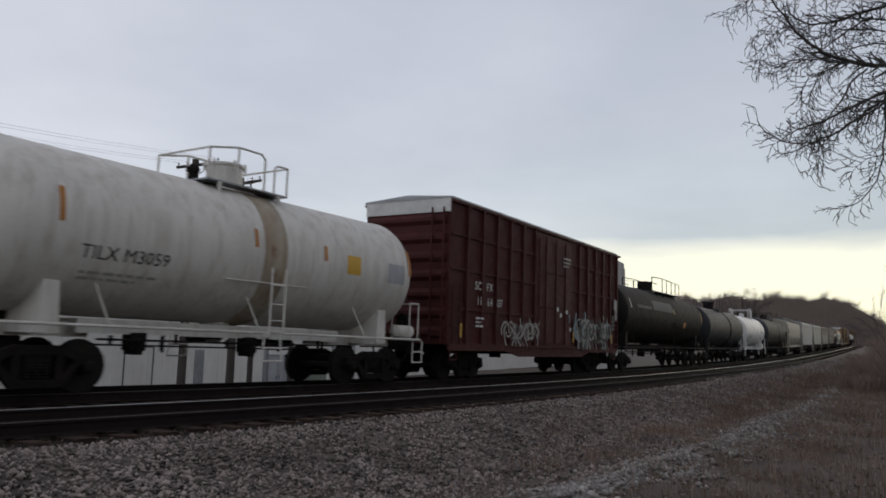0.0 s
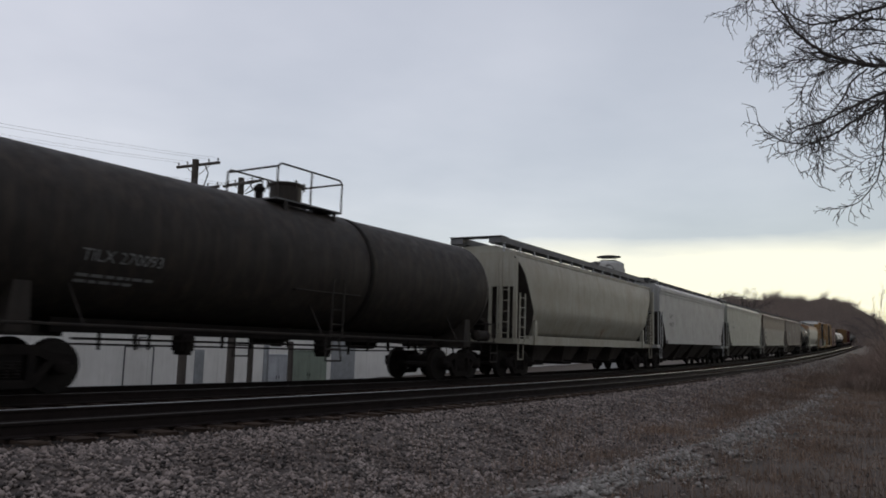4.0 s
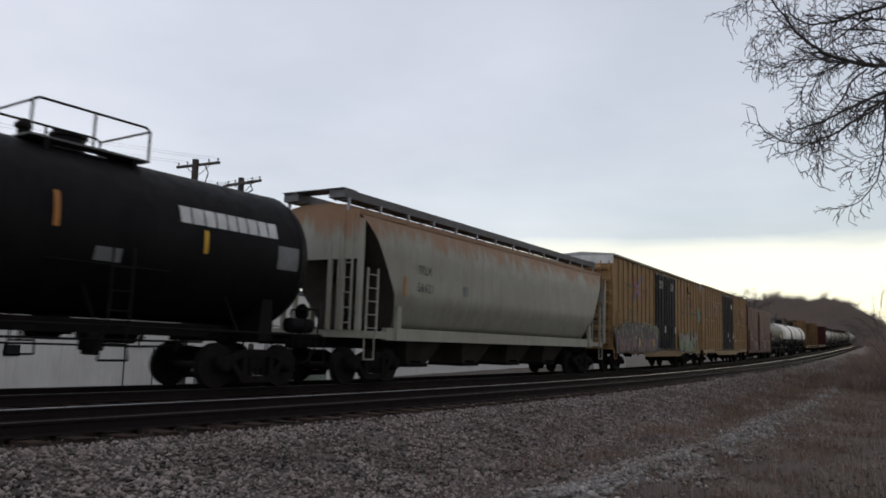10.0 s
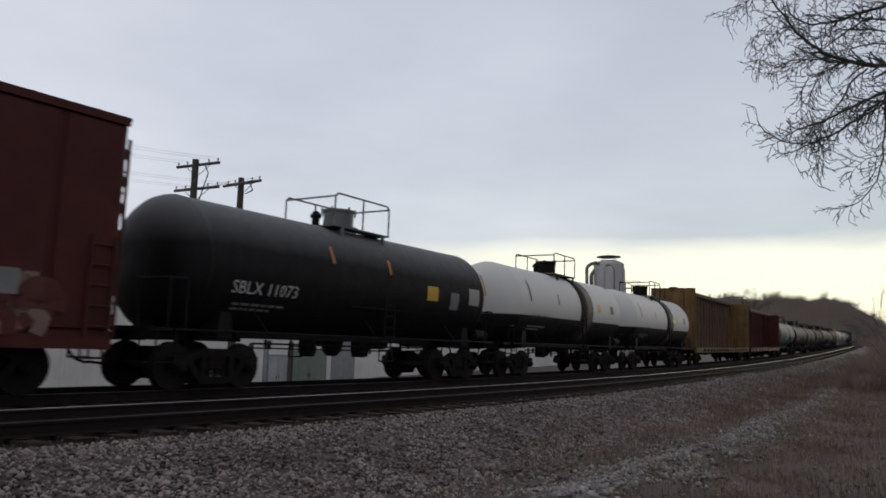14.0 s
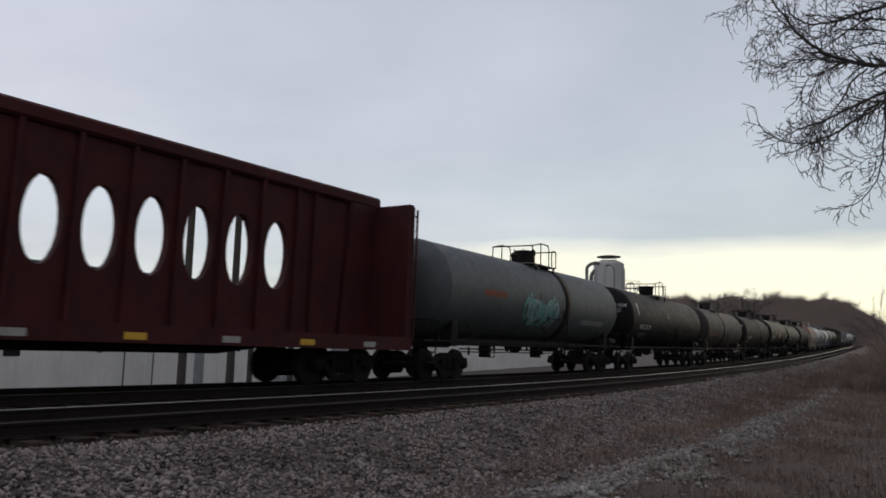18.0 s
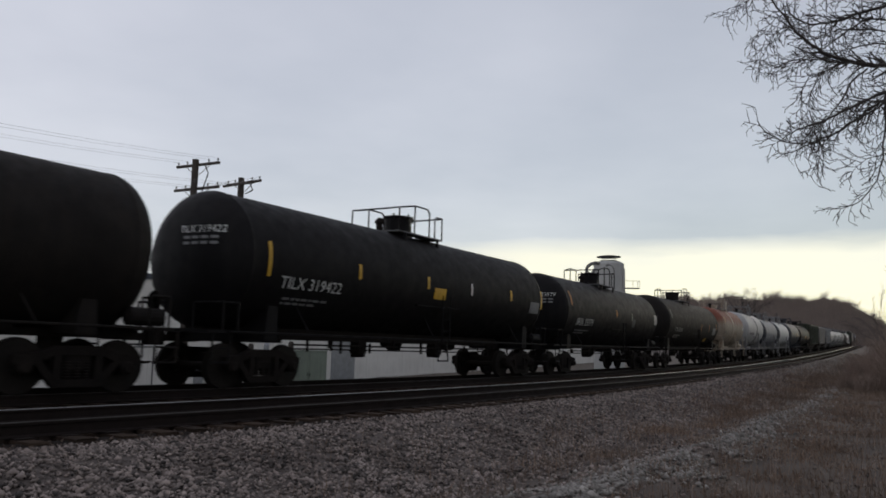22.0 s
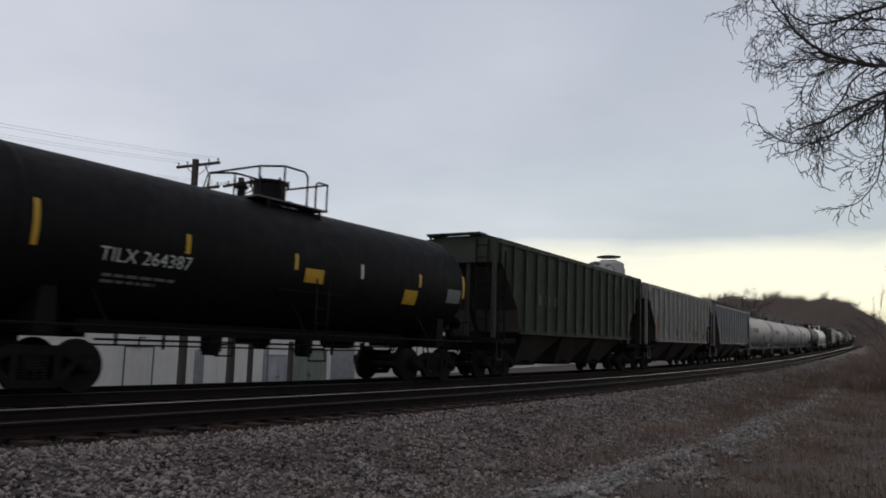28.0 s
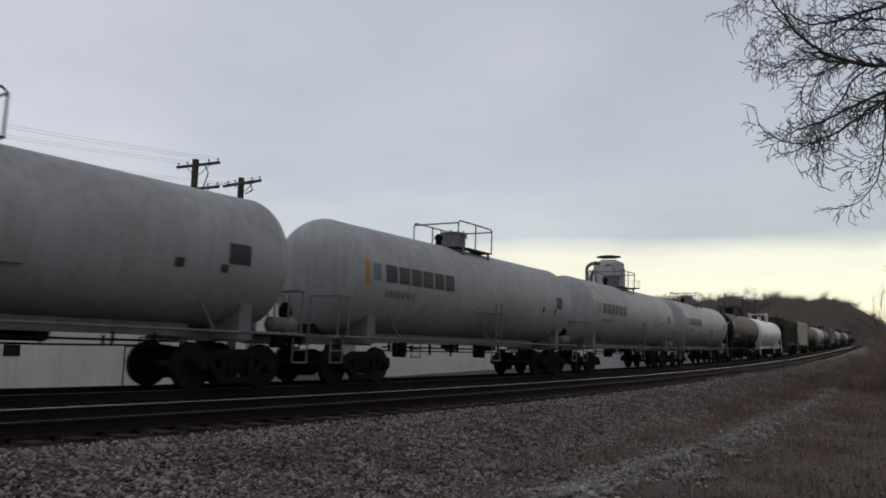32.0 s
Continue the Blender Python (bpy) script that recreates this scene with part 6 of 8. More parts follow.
def b14(L):
    car, body, y, half = box_car(L, BOX_YELLOW, "weathered yellow boxcar with double black doors and graffiti", eave=5.22, sill=0.90, style="rib", posts=17, doors=2, door_x=0.12, door_w=4.43, door_paint=DOOR_BLACK, seed=14, end_top=True, chord=CHORD_RUST)
    rail_emblem(body, -5.42, 3.86, y + 0.05, 1.02)
    lettering(body, "TB OX", -6.15, 2.64, 0.30, DARK_MARK, y + 0.05, name="reporting_mark")
    lettering(body, "67 60 8", -5.95, 2.16, 0.30, DARK_MARK, y + 0.05, name="car_number")
    lettering(body, "NEXT ROAD", -6.75, 3.92, 0.17, DARK_MARK, y + 0.05)
    lettering(body, "ANY ROAD", -4.18, 3.82, 0.17, DARK_MARK, y + 0.05)
    scribble(body, -8.5, -2.2, 0.86, 2.35, (SPRAY_GREEN,), y + 0.068, seed=143, strokes=10, width=0.22)
    block_letters(body, -8.7, -1.6, 0.80, 2.25, SPRAY_PURPLE, SPRAY_GREEN, SPRAY_DARK, y + 0.070, seed=145, cell=0.5, weight=0.24)
    block_letters(body, -8.7, -1.9, 0.80, 2.20, SPRAY_PINK, SPRAY_PURPLE, SPRAY_DARK, y + 0.090, seed=141, cell=0.62, weight=0.16, label="purple and pink sprayed graffiti")
    block_letters(body, 3.0, 7.45, 0.80, 2.15, SPRAY_GREEN, SPRAY_GHOST, SPRAY_DARK, y + 0.085, seed=142, cell=0.56, weight=0.17, label="green and pale sprayed graffiti with black outlines")
    scribble(body, 8.15, 8.5, 2.6, 3.65, (SPRAY_TEAL,), y + 0.06, seed=144, strokes=5, width=0.2)
    tag_bars(body, 5.65, 3.78, y + 0.095)
    part("hook_plate", boxes((5.2, 5.85, -y - 0.11, -y - 0.05, 4.36, 4.42), (5.2, 5.26, -y - 0.11, -y - 0.05, 4.42, 4.72)), STEEL, body)
    for x in (-5.27, -2.70):
        mark(body, "reflector", x - 0.06, x + 0.06, 1.05, 1.52, YELLOW_MARK, y + 0.125)
    bars(body, (0.7, 0.8, 0.75, 0.6), -1.65, 4.55, SPRAY_PALE, y + 0.14, 0, 145, 0.06, 0.05)
    bars(body, (0.6, 0.7, 0.6, 0.6), 0.75, 4.55, SPRAY_PALE, y + 0.14, 0, 146, 0.06, 0.05)
    return car

def tag_bars(body, x, z, y):
    """The worn red emblem as plain blocks, with the slogan below."""
    for a, b, c, d in ((-0.85, 0.30, 0.18, 0.30), (-0.66, -0.50, -0.30, 0.176), (-0.14, 0.02, -0.30, 0.176), (0.36, 0.80, -0.30, 0.26)):
        mark(body, "red_block", x + a, x + b, z + c, z + d, EMBLEM_RED, y, label="worn red emblem block")
    lettering(body, "RAILCAR POOLING EXPERTS", x + 0.02, z - 0.66, 0.22, DARK_MARK, y, name="slogan", squeeze=1.0)

couple(243.7, False, b14)

def b15(L):
    car, body, y, half = box_car(L, BOX_TAN, "faded yellow grid-ribbed boxcar with double black doors", eave=5.24, sill=0.90, style="grid", posts=16, doors=2, door_x=0.0, door_w=4.67, door_paint=DOOR_BLACK, seed=15, levels=(0.17, 0.47, 0.775), chord=CHORD_RUST)
    rail_emblem(body, -4.74, 3.70, y + 0.05, 0.72)
    lettering(body, "TB  OX", -7.95, 3.78, 0.28, DARK_MARK, y + 0.06, name="reporting_mark")
    lettering(body, "63  02  32", -7.55, 3.32, 0.28, DARK_MARK, y + 0.06, name="car_number")
    part("end_panel", boxes((-half - 0.03, -half - 0.004, -1.5, 1.5, 4.84, 5.24)), GALV, car, "bare metal panel across the top of the end")
    tag_bars(body, 5.75, 3.80, y + 0.085)
    mark(body, "placard", half * 0.08, half * 0.08 + 0.45, 4.0, 4.35, SPRAY_PALE, y + 0.14)
    for x, z in ((0.0, 1.5), (0.17, 1.8), (0.28, 1.45)):
        mark(body, "stencil", half * x, half * x + 0.2, z, z + 0.25, WHITE_MARK, y + 0.14)
    return car
couple(262.5, False, b15)

def b16(L):
    car, body, y, half = box_car(L, BOX_RED_OLD, "worn red boxcar with pressed side panels and faded graffiti", eave=4.63, sill=0.80, style="panel", posts=11, doors=1, door_x=0.30, door_w=3.0, seed=16, corrugated=True)
    mark(body, "buff_patch", -6.35, -4.85, 1.25, 2.65, BOX_FADED, y + 0.012, label="faded patch under the lettering")
    lettering(body, "BK  TY", -5.6, 2.22, 0.26, SPRAY_PALE, y + 0.02, name="reporting_mark")
    lettering(body, "157  327", -5.6, 1.80, 0.26, SPRAY_PALE, y + 0.02, name="car_number")
    scribble(body, -4.9, -1.5, 0.80, 1.75, (SPRAY_DUST, BOX_FADED, SPRAY_DUST, BOX_RED), y + 0.02, seed=161, label="pale faded graffiti", strokes=11, width=0.13)
    scribble(body, 2.4, 6.6, 0.82, 1.85, (BOX_FADED, SPRAY_DUST, BOX_FADED), y + 0.02, seed=162, strokes=12, width=0.30)
    mark(body, "placard", -half * 0.14, -half * 0.14 + 0.22, 2.15, 2.45, SPRAY_PALE, y + 0.03)
    mark(body, "placard", half * 0.74, half * 0.74 + 0.35, 1.45, 1.85, GREY_MARK, y + 0.03)
    for x, z in ((0.02, 2.75), (0.06, 2.3), (0.20, 1.6), (0.12, 2.1), (0.25, 1.62)):
        mark(body, "stencil", half * x, half * x + 0.16, z, z + 0.12, SPRAY_PALE, y + 0.09)
    return car
couple(278.7, False, b16)

def t17(L):
    car = tank_car(L, BLACK_TOP_LIT, "black tank car with light painted grey on its top", top=3.82, radius=1.44, seed=17, rails="box", bands=())
    tank_marks(car, "SBLX 11073", -0.67, WHITE_MARK, 17, 0.28, ((-0.3, 0.35, 0.8, ORANGE_MARK), (0.1, 0.3, 0.7, ORANGE_MARK), (0.98, 0.1, 0.8, ORANGE_MARK)), ((0.45, -0.05, 0.55, 0.4, YELLOW_MARK), (0.66, -0.2, 0.45, 0.5, GREY_MARK), (0.86, 0.0, 0.6, 0.5, SPRAY_PALE)))
    return car
couple(291.9, True, t17)

def t18(L):
    half = L / 2 - 1.22
    car = tank_car(L, TANK_HALVED, "white tank car with black lower half and black belt", top=3.90, radius=1.46, seed=18, rail_paint=BLACK, bands=((0.35, 1.75, BROWN_BLACK),), frame_paint=BLACK, rails="box")
    tank_marks(car, "NATX 17011", -0.65, DARK_MARK, 18, 0.2, ((-0.82, 0.1, 0.9, DARK_MARK), (-0.36, 0.1, 0.5, DARK_MARK)), ((0.45, 0.2, 0.4, 0.35, YELLOW_MARK), (0.75, 0.2, 0.4, 0.35, GREY_MARK)))
    return car
couple(305.4, True, t18)
couple(319.3, True, lambda L: t18(L))

def f20(L):
    car = beam_car(L, BEAM_YELLOW, "worn yellow centre-beam flatcar, empty", "truss", 5.0, seed=20, chord=BEAM_BROWN)
    bars(car, (3.2,), -6.2, 0.92, DARK_MARK, 1.49, 0, 20, 0.16)
    bars(car, (4.5,), 1.0, 0.92, SPRAY_PALE, 1.49, 0, 21, 0.12)
    return car
couple(342.4, False, f20)
def f21(L):
    car = beam_car(L, BEAM_RED, "dark red centre-beam flatcar with oval holes, empty", "plate", 4.94, seed=21)
    for k in range(9):
        mark(car, "reflector", -8.6 + 2.15 * k, -8.15 + 2.15 * k, 0.80, 0.93, YELLOW_MARK if k % 2 else SPRAY_PALE, 1.485)
    return car
couple(364.7, False, f21)

def t22(L):
    car = tank_car(L, SLATE_GREEN, "green-grey tank car with turquoise graffiti on its side", top=4.1, seed=22, bands=((1.35, 1.95, BLACK_OLD),), rails="full", dome_x=0.7, frame_paint=BLACK_OLD, rail_paint=BLACK_OLD)
    radius, zc, half = car["tank"]
    tank = [o for o in car.children if o.name.startswith("tank")][0]
    scribble(tank, -2.3, 0.75, zc - 1.0, zc + 0.25, (SPRAY_TEAL, SPRAY_DARK, SPRAY_BLUE, SPRAY_TEAL), radius, zc, seed=221, label="turquoise sprayed graffiti", strokes=9, width=0.13)
    tank_marks(car, "", 0, None, 22, placards=((-0.6, 0.0, 1.6, 0.2, RUST), (0.60, -0.65, 2.6, 0.22, GREY_MARK)))
    return car
couple(381.9, True, t22)

def t23(L):
    car = tank_car(L, BLACK, "black tank car with white code and scrawled end", top=3.99, seed=23, end_code="NATX 251324")
    tank_marks(car, "NATX 251324", -0.69, WHITE_MARK, 23, 0.24, ((-0.86, 0.15, 0.75, WHITE_MARK), (-0.1, 0.1, 0.45, GREY_MARK), (0.9, 0.1, 0.5, GREY_MARK)))
    return car
couple(399.7, True, t23)

def t24(L):
    car = tank_car(L, BROWN_BLACK, "brown-black tank car with a dark worn belt", top=3.92, seed=24, bands=((-1.15, -0.55, BLACK),), dome_x=-0.75)
    tank_marks(car, "", 0, None, 24, placards=((-0.80, -0.42, 0.7, 0.22, RUST), (-0.62, -0.42, 0.5, 0.22, RUST), (-0.34, -0.30, 0.2, 0.3, RUST)))
    return car
couple(416.2, True, t24)

def t25(L):
    car = tank_car(L, BLACK_OLD, "faded black tank car with white print on its end", top=3.93, seed=25, bands=((1.0, 1.5, BLACK),), end_code="NATX 255345")
    tank_marks(car, "NATX 255345", -0.75, WHITE_MARK, 25, 0.24, ((-0.88, 0.1, 0.6, GREY_MARK),))
    return car
couple(433.3, True, t25)

def t26(L):
    car = tank_car(L, BLACK, "black tank car with yellow marks and white code", top=4.08, seed=26, rails="full", end_code="TILX 319422", front=0.25)
    tank_marks(car, "TILX 319422", -0.73, WHITE_MARK, 26, 0.28, YELLOWS, PLACARDS[:1] + PLACARDS[2:])
    return car
couple(449.9, True, t26)

def t27(L):
    car = tank_car(L, BLACK, "black tank car with large white code", top=3.89, radius=1.46, seed=27, end_code="SRIX 23579")
    tank_marks(car, "SRIX 23579", -0.66, WHITE_MARK, 27, 0.30, ((-0.90, 0.2, 0.8, ORANGE_MARK), (-0.05, -0.05, 0.25, ORANGE_MARK), (0.3, -0.15, 0.2, GREY_MARK)), ((0.93, 0.05, 0.5, 0.5, SPRAY_PALE), (0.35, -0.25, 0.45, 0.4, NAVY)))
    return car
couple(465.5, True, t27)

def t28(L):
    car = tank_car(L, BLACK_OLD, "faded black tank car with a scuffed side", top=4.05, seed=28, rails="full", dome_x=-0.35)
    tank_marks(car, "TCIX 235001", -0.64, SPRAY_PALE, 28, 0.26, ((-0.9, 0.2, 0.7, GREY_MARK), (0.20, -0.40, 0.05, ORANGE_MARK), (0.537, -0.40, 0.05, ORANGE_MARK), (0.87, -0.3, 0.2, ORANGE_MARK)), ((0.515, -1.03, 0.65, 0.28, YELLOW_MARK), (0.775, -0.37, 0.95, 0.5, GREY_MARK)))
    return car
couple(482.3, True, t28)

def t29(L):
    car = tank_car(L, RUST_CAR, "dirty white tank car with heavy rust on its top", top=4.15, radius=1.5, dome_x=-0.85, seed=29, rail_paint=RUST_WHITE, bands=((-0.75, -0.35, RUST_WHITE),), dome="low", frame_paint=RUST_WHITE)
    tank_marks(car, "TILX 170493", -0.76, DARK_MARK, 29, 0.26, ((-0.85, 0.3, 0.8, YELLOW_MARK),), ((0.85, 0.0, 0.7, 0.25, SPRAY_PALE),))
    return car
couple(493.6, True, t29)

def t30(L):
    car = tank_car(L, TANK_GREY, "light grey tank car with ladder and streaked shell", top=4.25, radius=1.52, seed=30, dome="low", bands=((0.35, 0.85, FRAME_GREY),), frame_paint=FRAME_GREY, rail_paint=FRAME_GREY)
    bars([o for o in car.children if o.name.startswith("tank")][0], (2.4,), -0.51 * car["tank"][2] - 1.2, car["tank"][1] - 0.40, SPRAY_PURPLE, car["tank"][0], car["tank"][1], 30, 0.22)
    tank_marks(car, "", 0, None, 30)
    return car
couple(505.6, True, t30)

def t31(L):
    car = tank_car(L, BLUE_GREY, "blue-grey tank car with a navy end", top=4.05, radius=1.46, seed=31, ends=(NAVY, False), frame_paint=FRAME_GREY, rail_paint=FRAME_GREY)
    tank_marks(car, "GATX 21027", -0.5, SPRAY_PALE, 31, 0.2, ())
    return car
couple(517.1, True, t31)

def t32(L):
    car = tank_car(L, PALE_GREY, "pale grey tank car with a navy end", top=4.02, radius=1.46, seed=32, ends=(NAVY, False), frame_paint=FRAME_GREY, rail_paint=FRAME_GREY)
    tank_marks(car, "", 0, None, 32)
    return car
couple(529.1, True, t32)

def t33(L):
    car = tank_car(L, NAVY, "dark navy tank car with yellow marks", top=4.15, seed=33, walk_paint=BLACK)
    tank_marks(car, "", 0, WHITE_MARK, 33, 0.2, YELLOWS[1:], ((0.45, 0.0, 0.6, 0.3, YELLOW_MARK), (0.62, -0.2, 0.5, 0.3, GREY_MARK), (0.85, 0.0, 0.7, 0.36, GREY_MARK)))
    return car
couple(542.1, True, t33)

def t34(L):
    car = tank_car(L, BLACK, "clean black tank car with yellow marks and placards", top=4.1, seed=34, end_code="TILX 264387")
    tank_marks(car, "TILX 264387", -0.62, WHITE_MARK, 34, 0.26, YELLOWS, PLACARDS, zc_up=0.10)
    return car
couple(558.0, True, t34)

def h35(L):
    car, body, y, xe = hopper_car(L, HOPPER_DARKGREEN, "dark green ribbed hopper car with faded letters", "ribbed", eave=4.38, floor=1.40, ribs=17, seed=35)
    for k in range(3):
        mark(body, "faded_letter", -4.75 + 0.8 * k, -4.3 + 0.8 * k, 2.42, 2.78, PATCH_GREY, y + 0.01)
    return car
couple(575.5, False, h35)

def h36(L):
    car, body, y, xe = hopper_car(L, HOPPER_RIBBED, "grey ribbed hopper car with brown stains", "ribbed", eave=4.28, floor=1.40, ribs=16, seed=36, rib_paint=RIB_PAINT)
    lettering(body, "IN   TX", -5.66, 2.61, 0.26, DARK_MARK, y, name="reporting_mark")
    lettering(body, "39  01  83", -5.33, 2.26, 0.26, DARK_MARK, y, name="car_number")
    for x, h in ((-6.45, 1.3), (-2.2, 0.55), (-0.2, 0.6), (1.95, 0.5), (4.4, 0.6), (7.0, 0.9)):
        mark(body, "worn_patch", x - 0.10, x + 0.12, 1.42, 1.42 + h, RUST_EDGE, y + 0.002, label="ochre worn patch beside a post")
    rust_runs(body, y, xe, 26, 36, RUN_RUST)
    for x, z, m in ((-2.0, 1.75, DARK_MARK), (1.3, 1.7, YELLOW_MARK), (2.9, 1.75, DARK_MARK), (5.2, 1.6, DARK_MARK), (-4.6, 1.6, SPRAY_PALE)):
        mark(body, "stencil_panel", x, x + 0.45, z, z + 0.32, m, y + 0.004)
    return car
couple(593.0, False, h36)

def h37(L):
    car, body, y, xe = hopper_car(L, HOPPER_BLUEGREY, "blue-grey ribbed hopper car with yellow edge reflectors", "ribbed", eave=4.15, floor=1.40, ribs=15, seed=37, walk_rise=0.34, rib_paint=RIB_BLUE)
    bars(body, (0.5,), -5.65, 2.65, DARK_MARK, y, 0, 371, 0.22)
    bars(body, (1.0,), -5.65, 2.28, DARK_MARK, y, 0, 372, 0.22)
    rust_runs(body, y, xe, 12, 37, RUN_RUST)
    for x in (-6.36, -3.52, -1.08, 1.52, 4.1, 6.71):
        mark(body, "reflector", x - 0.06, x + 0.06, 1.45, 1.9 if x > -6 else 2.42, YELLOW_MARK, y + 0.08)
    return car
couple(609.7, False, h37)

def t38(L, name=True, seed=38):
    car = tank_car(L, TANK_GREY, "grey-white tank car with dark name bars on its side", top=4.05, radius=1.48, seed=seed, rails="box", frame_paint=FRAME_GREY, rail_paint=FRAME_GREY)
    radius, zc, half = car["tank"]
    tank = [o for o in car.children if o.name.startswith("tank")][0]
    for k in range(6):
        x = -5.74 + k * 0.585
        mark(tank, "name_bar", x, x + 0.50, zc - 0.10, zc + 0.35, DARK_MARK, radius, zc)
    mark(tank, "emblem_bar", -6.62, -6.44, zc - 0.22, zc + 0.38, ORANGE_MARK, radius, zc)
    mark(tank, "emblem_bar", -6.30, -5.95, zc - 0.08, zc + 0.34, BLUE_GREY, radius, zc)
    if seed == 38:
        lettering(tank, "PROX 24116", -5.0, zc - 0.40, 0.19, GREY_MARK, radius, zc, name="reporting_mark")
    else:
        bars(tank, (1.4,), -5.7, zc - 0.40, GREY_MARK, radius, zc, seed, 0.18)
    tank_marks(car, "", 0, None, seed, placards=((0.80, 0.02, 0.55, 0.42, DARK_MARK), (0.6, -0.28, 0.2, 0.18, DARK_MARK), (0.75, -0.3, 0.18, 0.16, DARK_MARK)))
    return car
couple(625.6, True, t38)
couple(641.7, True, lambda L: t38(L, seed=39))
couple(658.1, True, lambda L: t38(L, seed=40))
couple(674.9, True, lambda L: t38(L, seed=41))
couple(691.5, True, t23)
couple(710.0, True, t5)
couple(726.5, False, h35)
couple(743.5, False, lambda L: hopper_car(L, HOPPER_RUSTY, "rust-stained hopper car far down the train", "flat", seed=45))
couple(762.7, True, t28)
couple(779.5, True, t30)
couple(796.5, True, t26)
# the far tail of the train repeats cars of the same kinds
for _k, _src in enumerate((35, 16, 29, 33, 22, 38, 23, 27, 26, 33)):
    _car, _mid, _len = train[_src]
    _c = _coupling[-1] + _len
    train.append((copy_thing(_car, Matrix.Identity(4)), _c - _len / 2, _len))
    _coupling.append(_c)
for _car, _mid, _len in train:
    if "tank" in _car.keys():
        del _car["tank"]
# ===== trees and brush =====
def branch_mesh(limbs, depth, seed, twig=0.006, spread=0.55, keep=3, droop=0.0, sides=5, shrink=0.62):
    """Grows limbs (start, direction, length, radius) into a bare crown; returns vertices and faces."""
    rng = random.Random(seed)
    verts, faces = [], []

    def ring(c, d, r):
        q = d.to_track_quat("Z", "Y")
        i = len(verts)
        for k in range(sides if r > 0.015 else 3):
            a = 2 * math.pi * k / (sides if r > 0.015 else 3)
            verts.append(c + q @ Vector((r * math.cos(a), r * math.sin(a), 0)))
        return i, (sides if r > 0.015 else 3)

    def grow(p, d, length, r, level):
        steps = 5 if level < 2 else 3
        prev, pn = ring(p, d, r)
        for k in range(steps):
            d = (d + Vector((rng.uniform(-1, 1), rng.uniform(-1, 1), rng.uniform(-1, 1))) * 0.16 + Vector((0, 0, -droop * (0.3 + 0.7 * level / depth)))).normalized()
            p = p + d * (length / steps)
            r2 = max(r * (1 - 0.62 * (k + 1) / steps), twig * 0.5)
            cur, cn = ring(p, d, r2)
            for j in range(pn):
                a, b = prev + j, prev + (j + 1) % pn
                c, e = cur + (j * cn // pn) % cn, cur + ((j + 1) * cn // pn) % cn
                faces.append((a, b, e, c) if c != e else (a, b, c))
            prev, pn = cur, cn
            if level < depth and k >= (1 if level else 0):
                for _ in range(keep if k < steps - 1 else 2):
                    if rng.random() < 0.72:
                        side = Vector((rng.uniform(-1, 1), rng.uniform(-1, 1), rng.uniform(-1, 1)))
                        nd = (d + side.normalized() * spread * rng.uniform(0.8, 1.5)).normalized()
                        grow(p, nd, length * shrink * rng.uniform(0.55, 1.05), max(r2 * 0.62, twig), level + 1)
    for p, d, length, r in limbs:
        grow(Vector(p), Vector(d).normalized(), length, r, 0)
    return verts, faces

def join_faces(name, verts, faces, material):
    me = bpy.data.meshes.new(name)
    me.from_pydata([tuple(v) for v in verts], [], [tuple(dict.fromkeys(f)) for f in faces])
    me.materials.append(material)
    return me

# the bare tree whose branches hang into the view; its trunk stands outside it
TREE = (10.9, 13.6)
_tz = ground_at(*TREE)
tree = thing("bare_tree", "leafless tree with fine drooping branches beside the track", "tree")
bm = bmesh.new()
_pts = [(TREE[0], TREE[1], _tz - 0.2, 0.30), (TREE[0] + 0.1, TREE[1], _tz + 2.0, 0.24), (TREE[0] - 0.05, TREE[1] + 0.1, _tz + 4.5, 0.19), (TREE[0] - 0.1, TREE[1] + 0.1, _tz + 7.0, 0.13), (TREE[0], TREE[1], _tz + 9.5, 0.06)]
for a, b in zip(_pts, _pts[1:]):
    rod(bm, a[:3], b[:3], a[3], 10, b[3])
part("trunk", bm, TWIG, tree, "dark bark trunk")
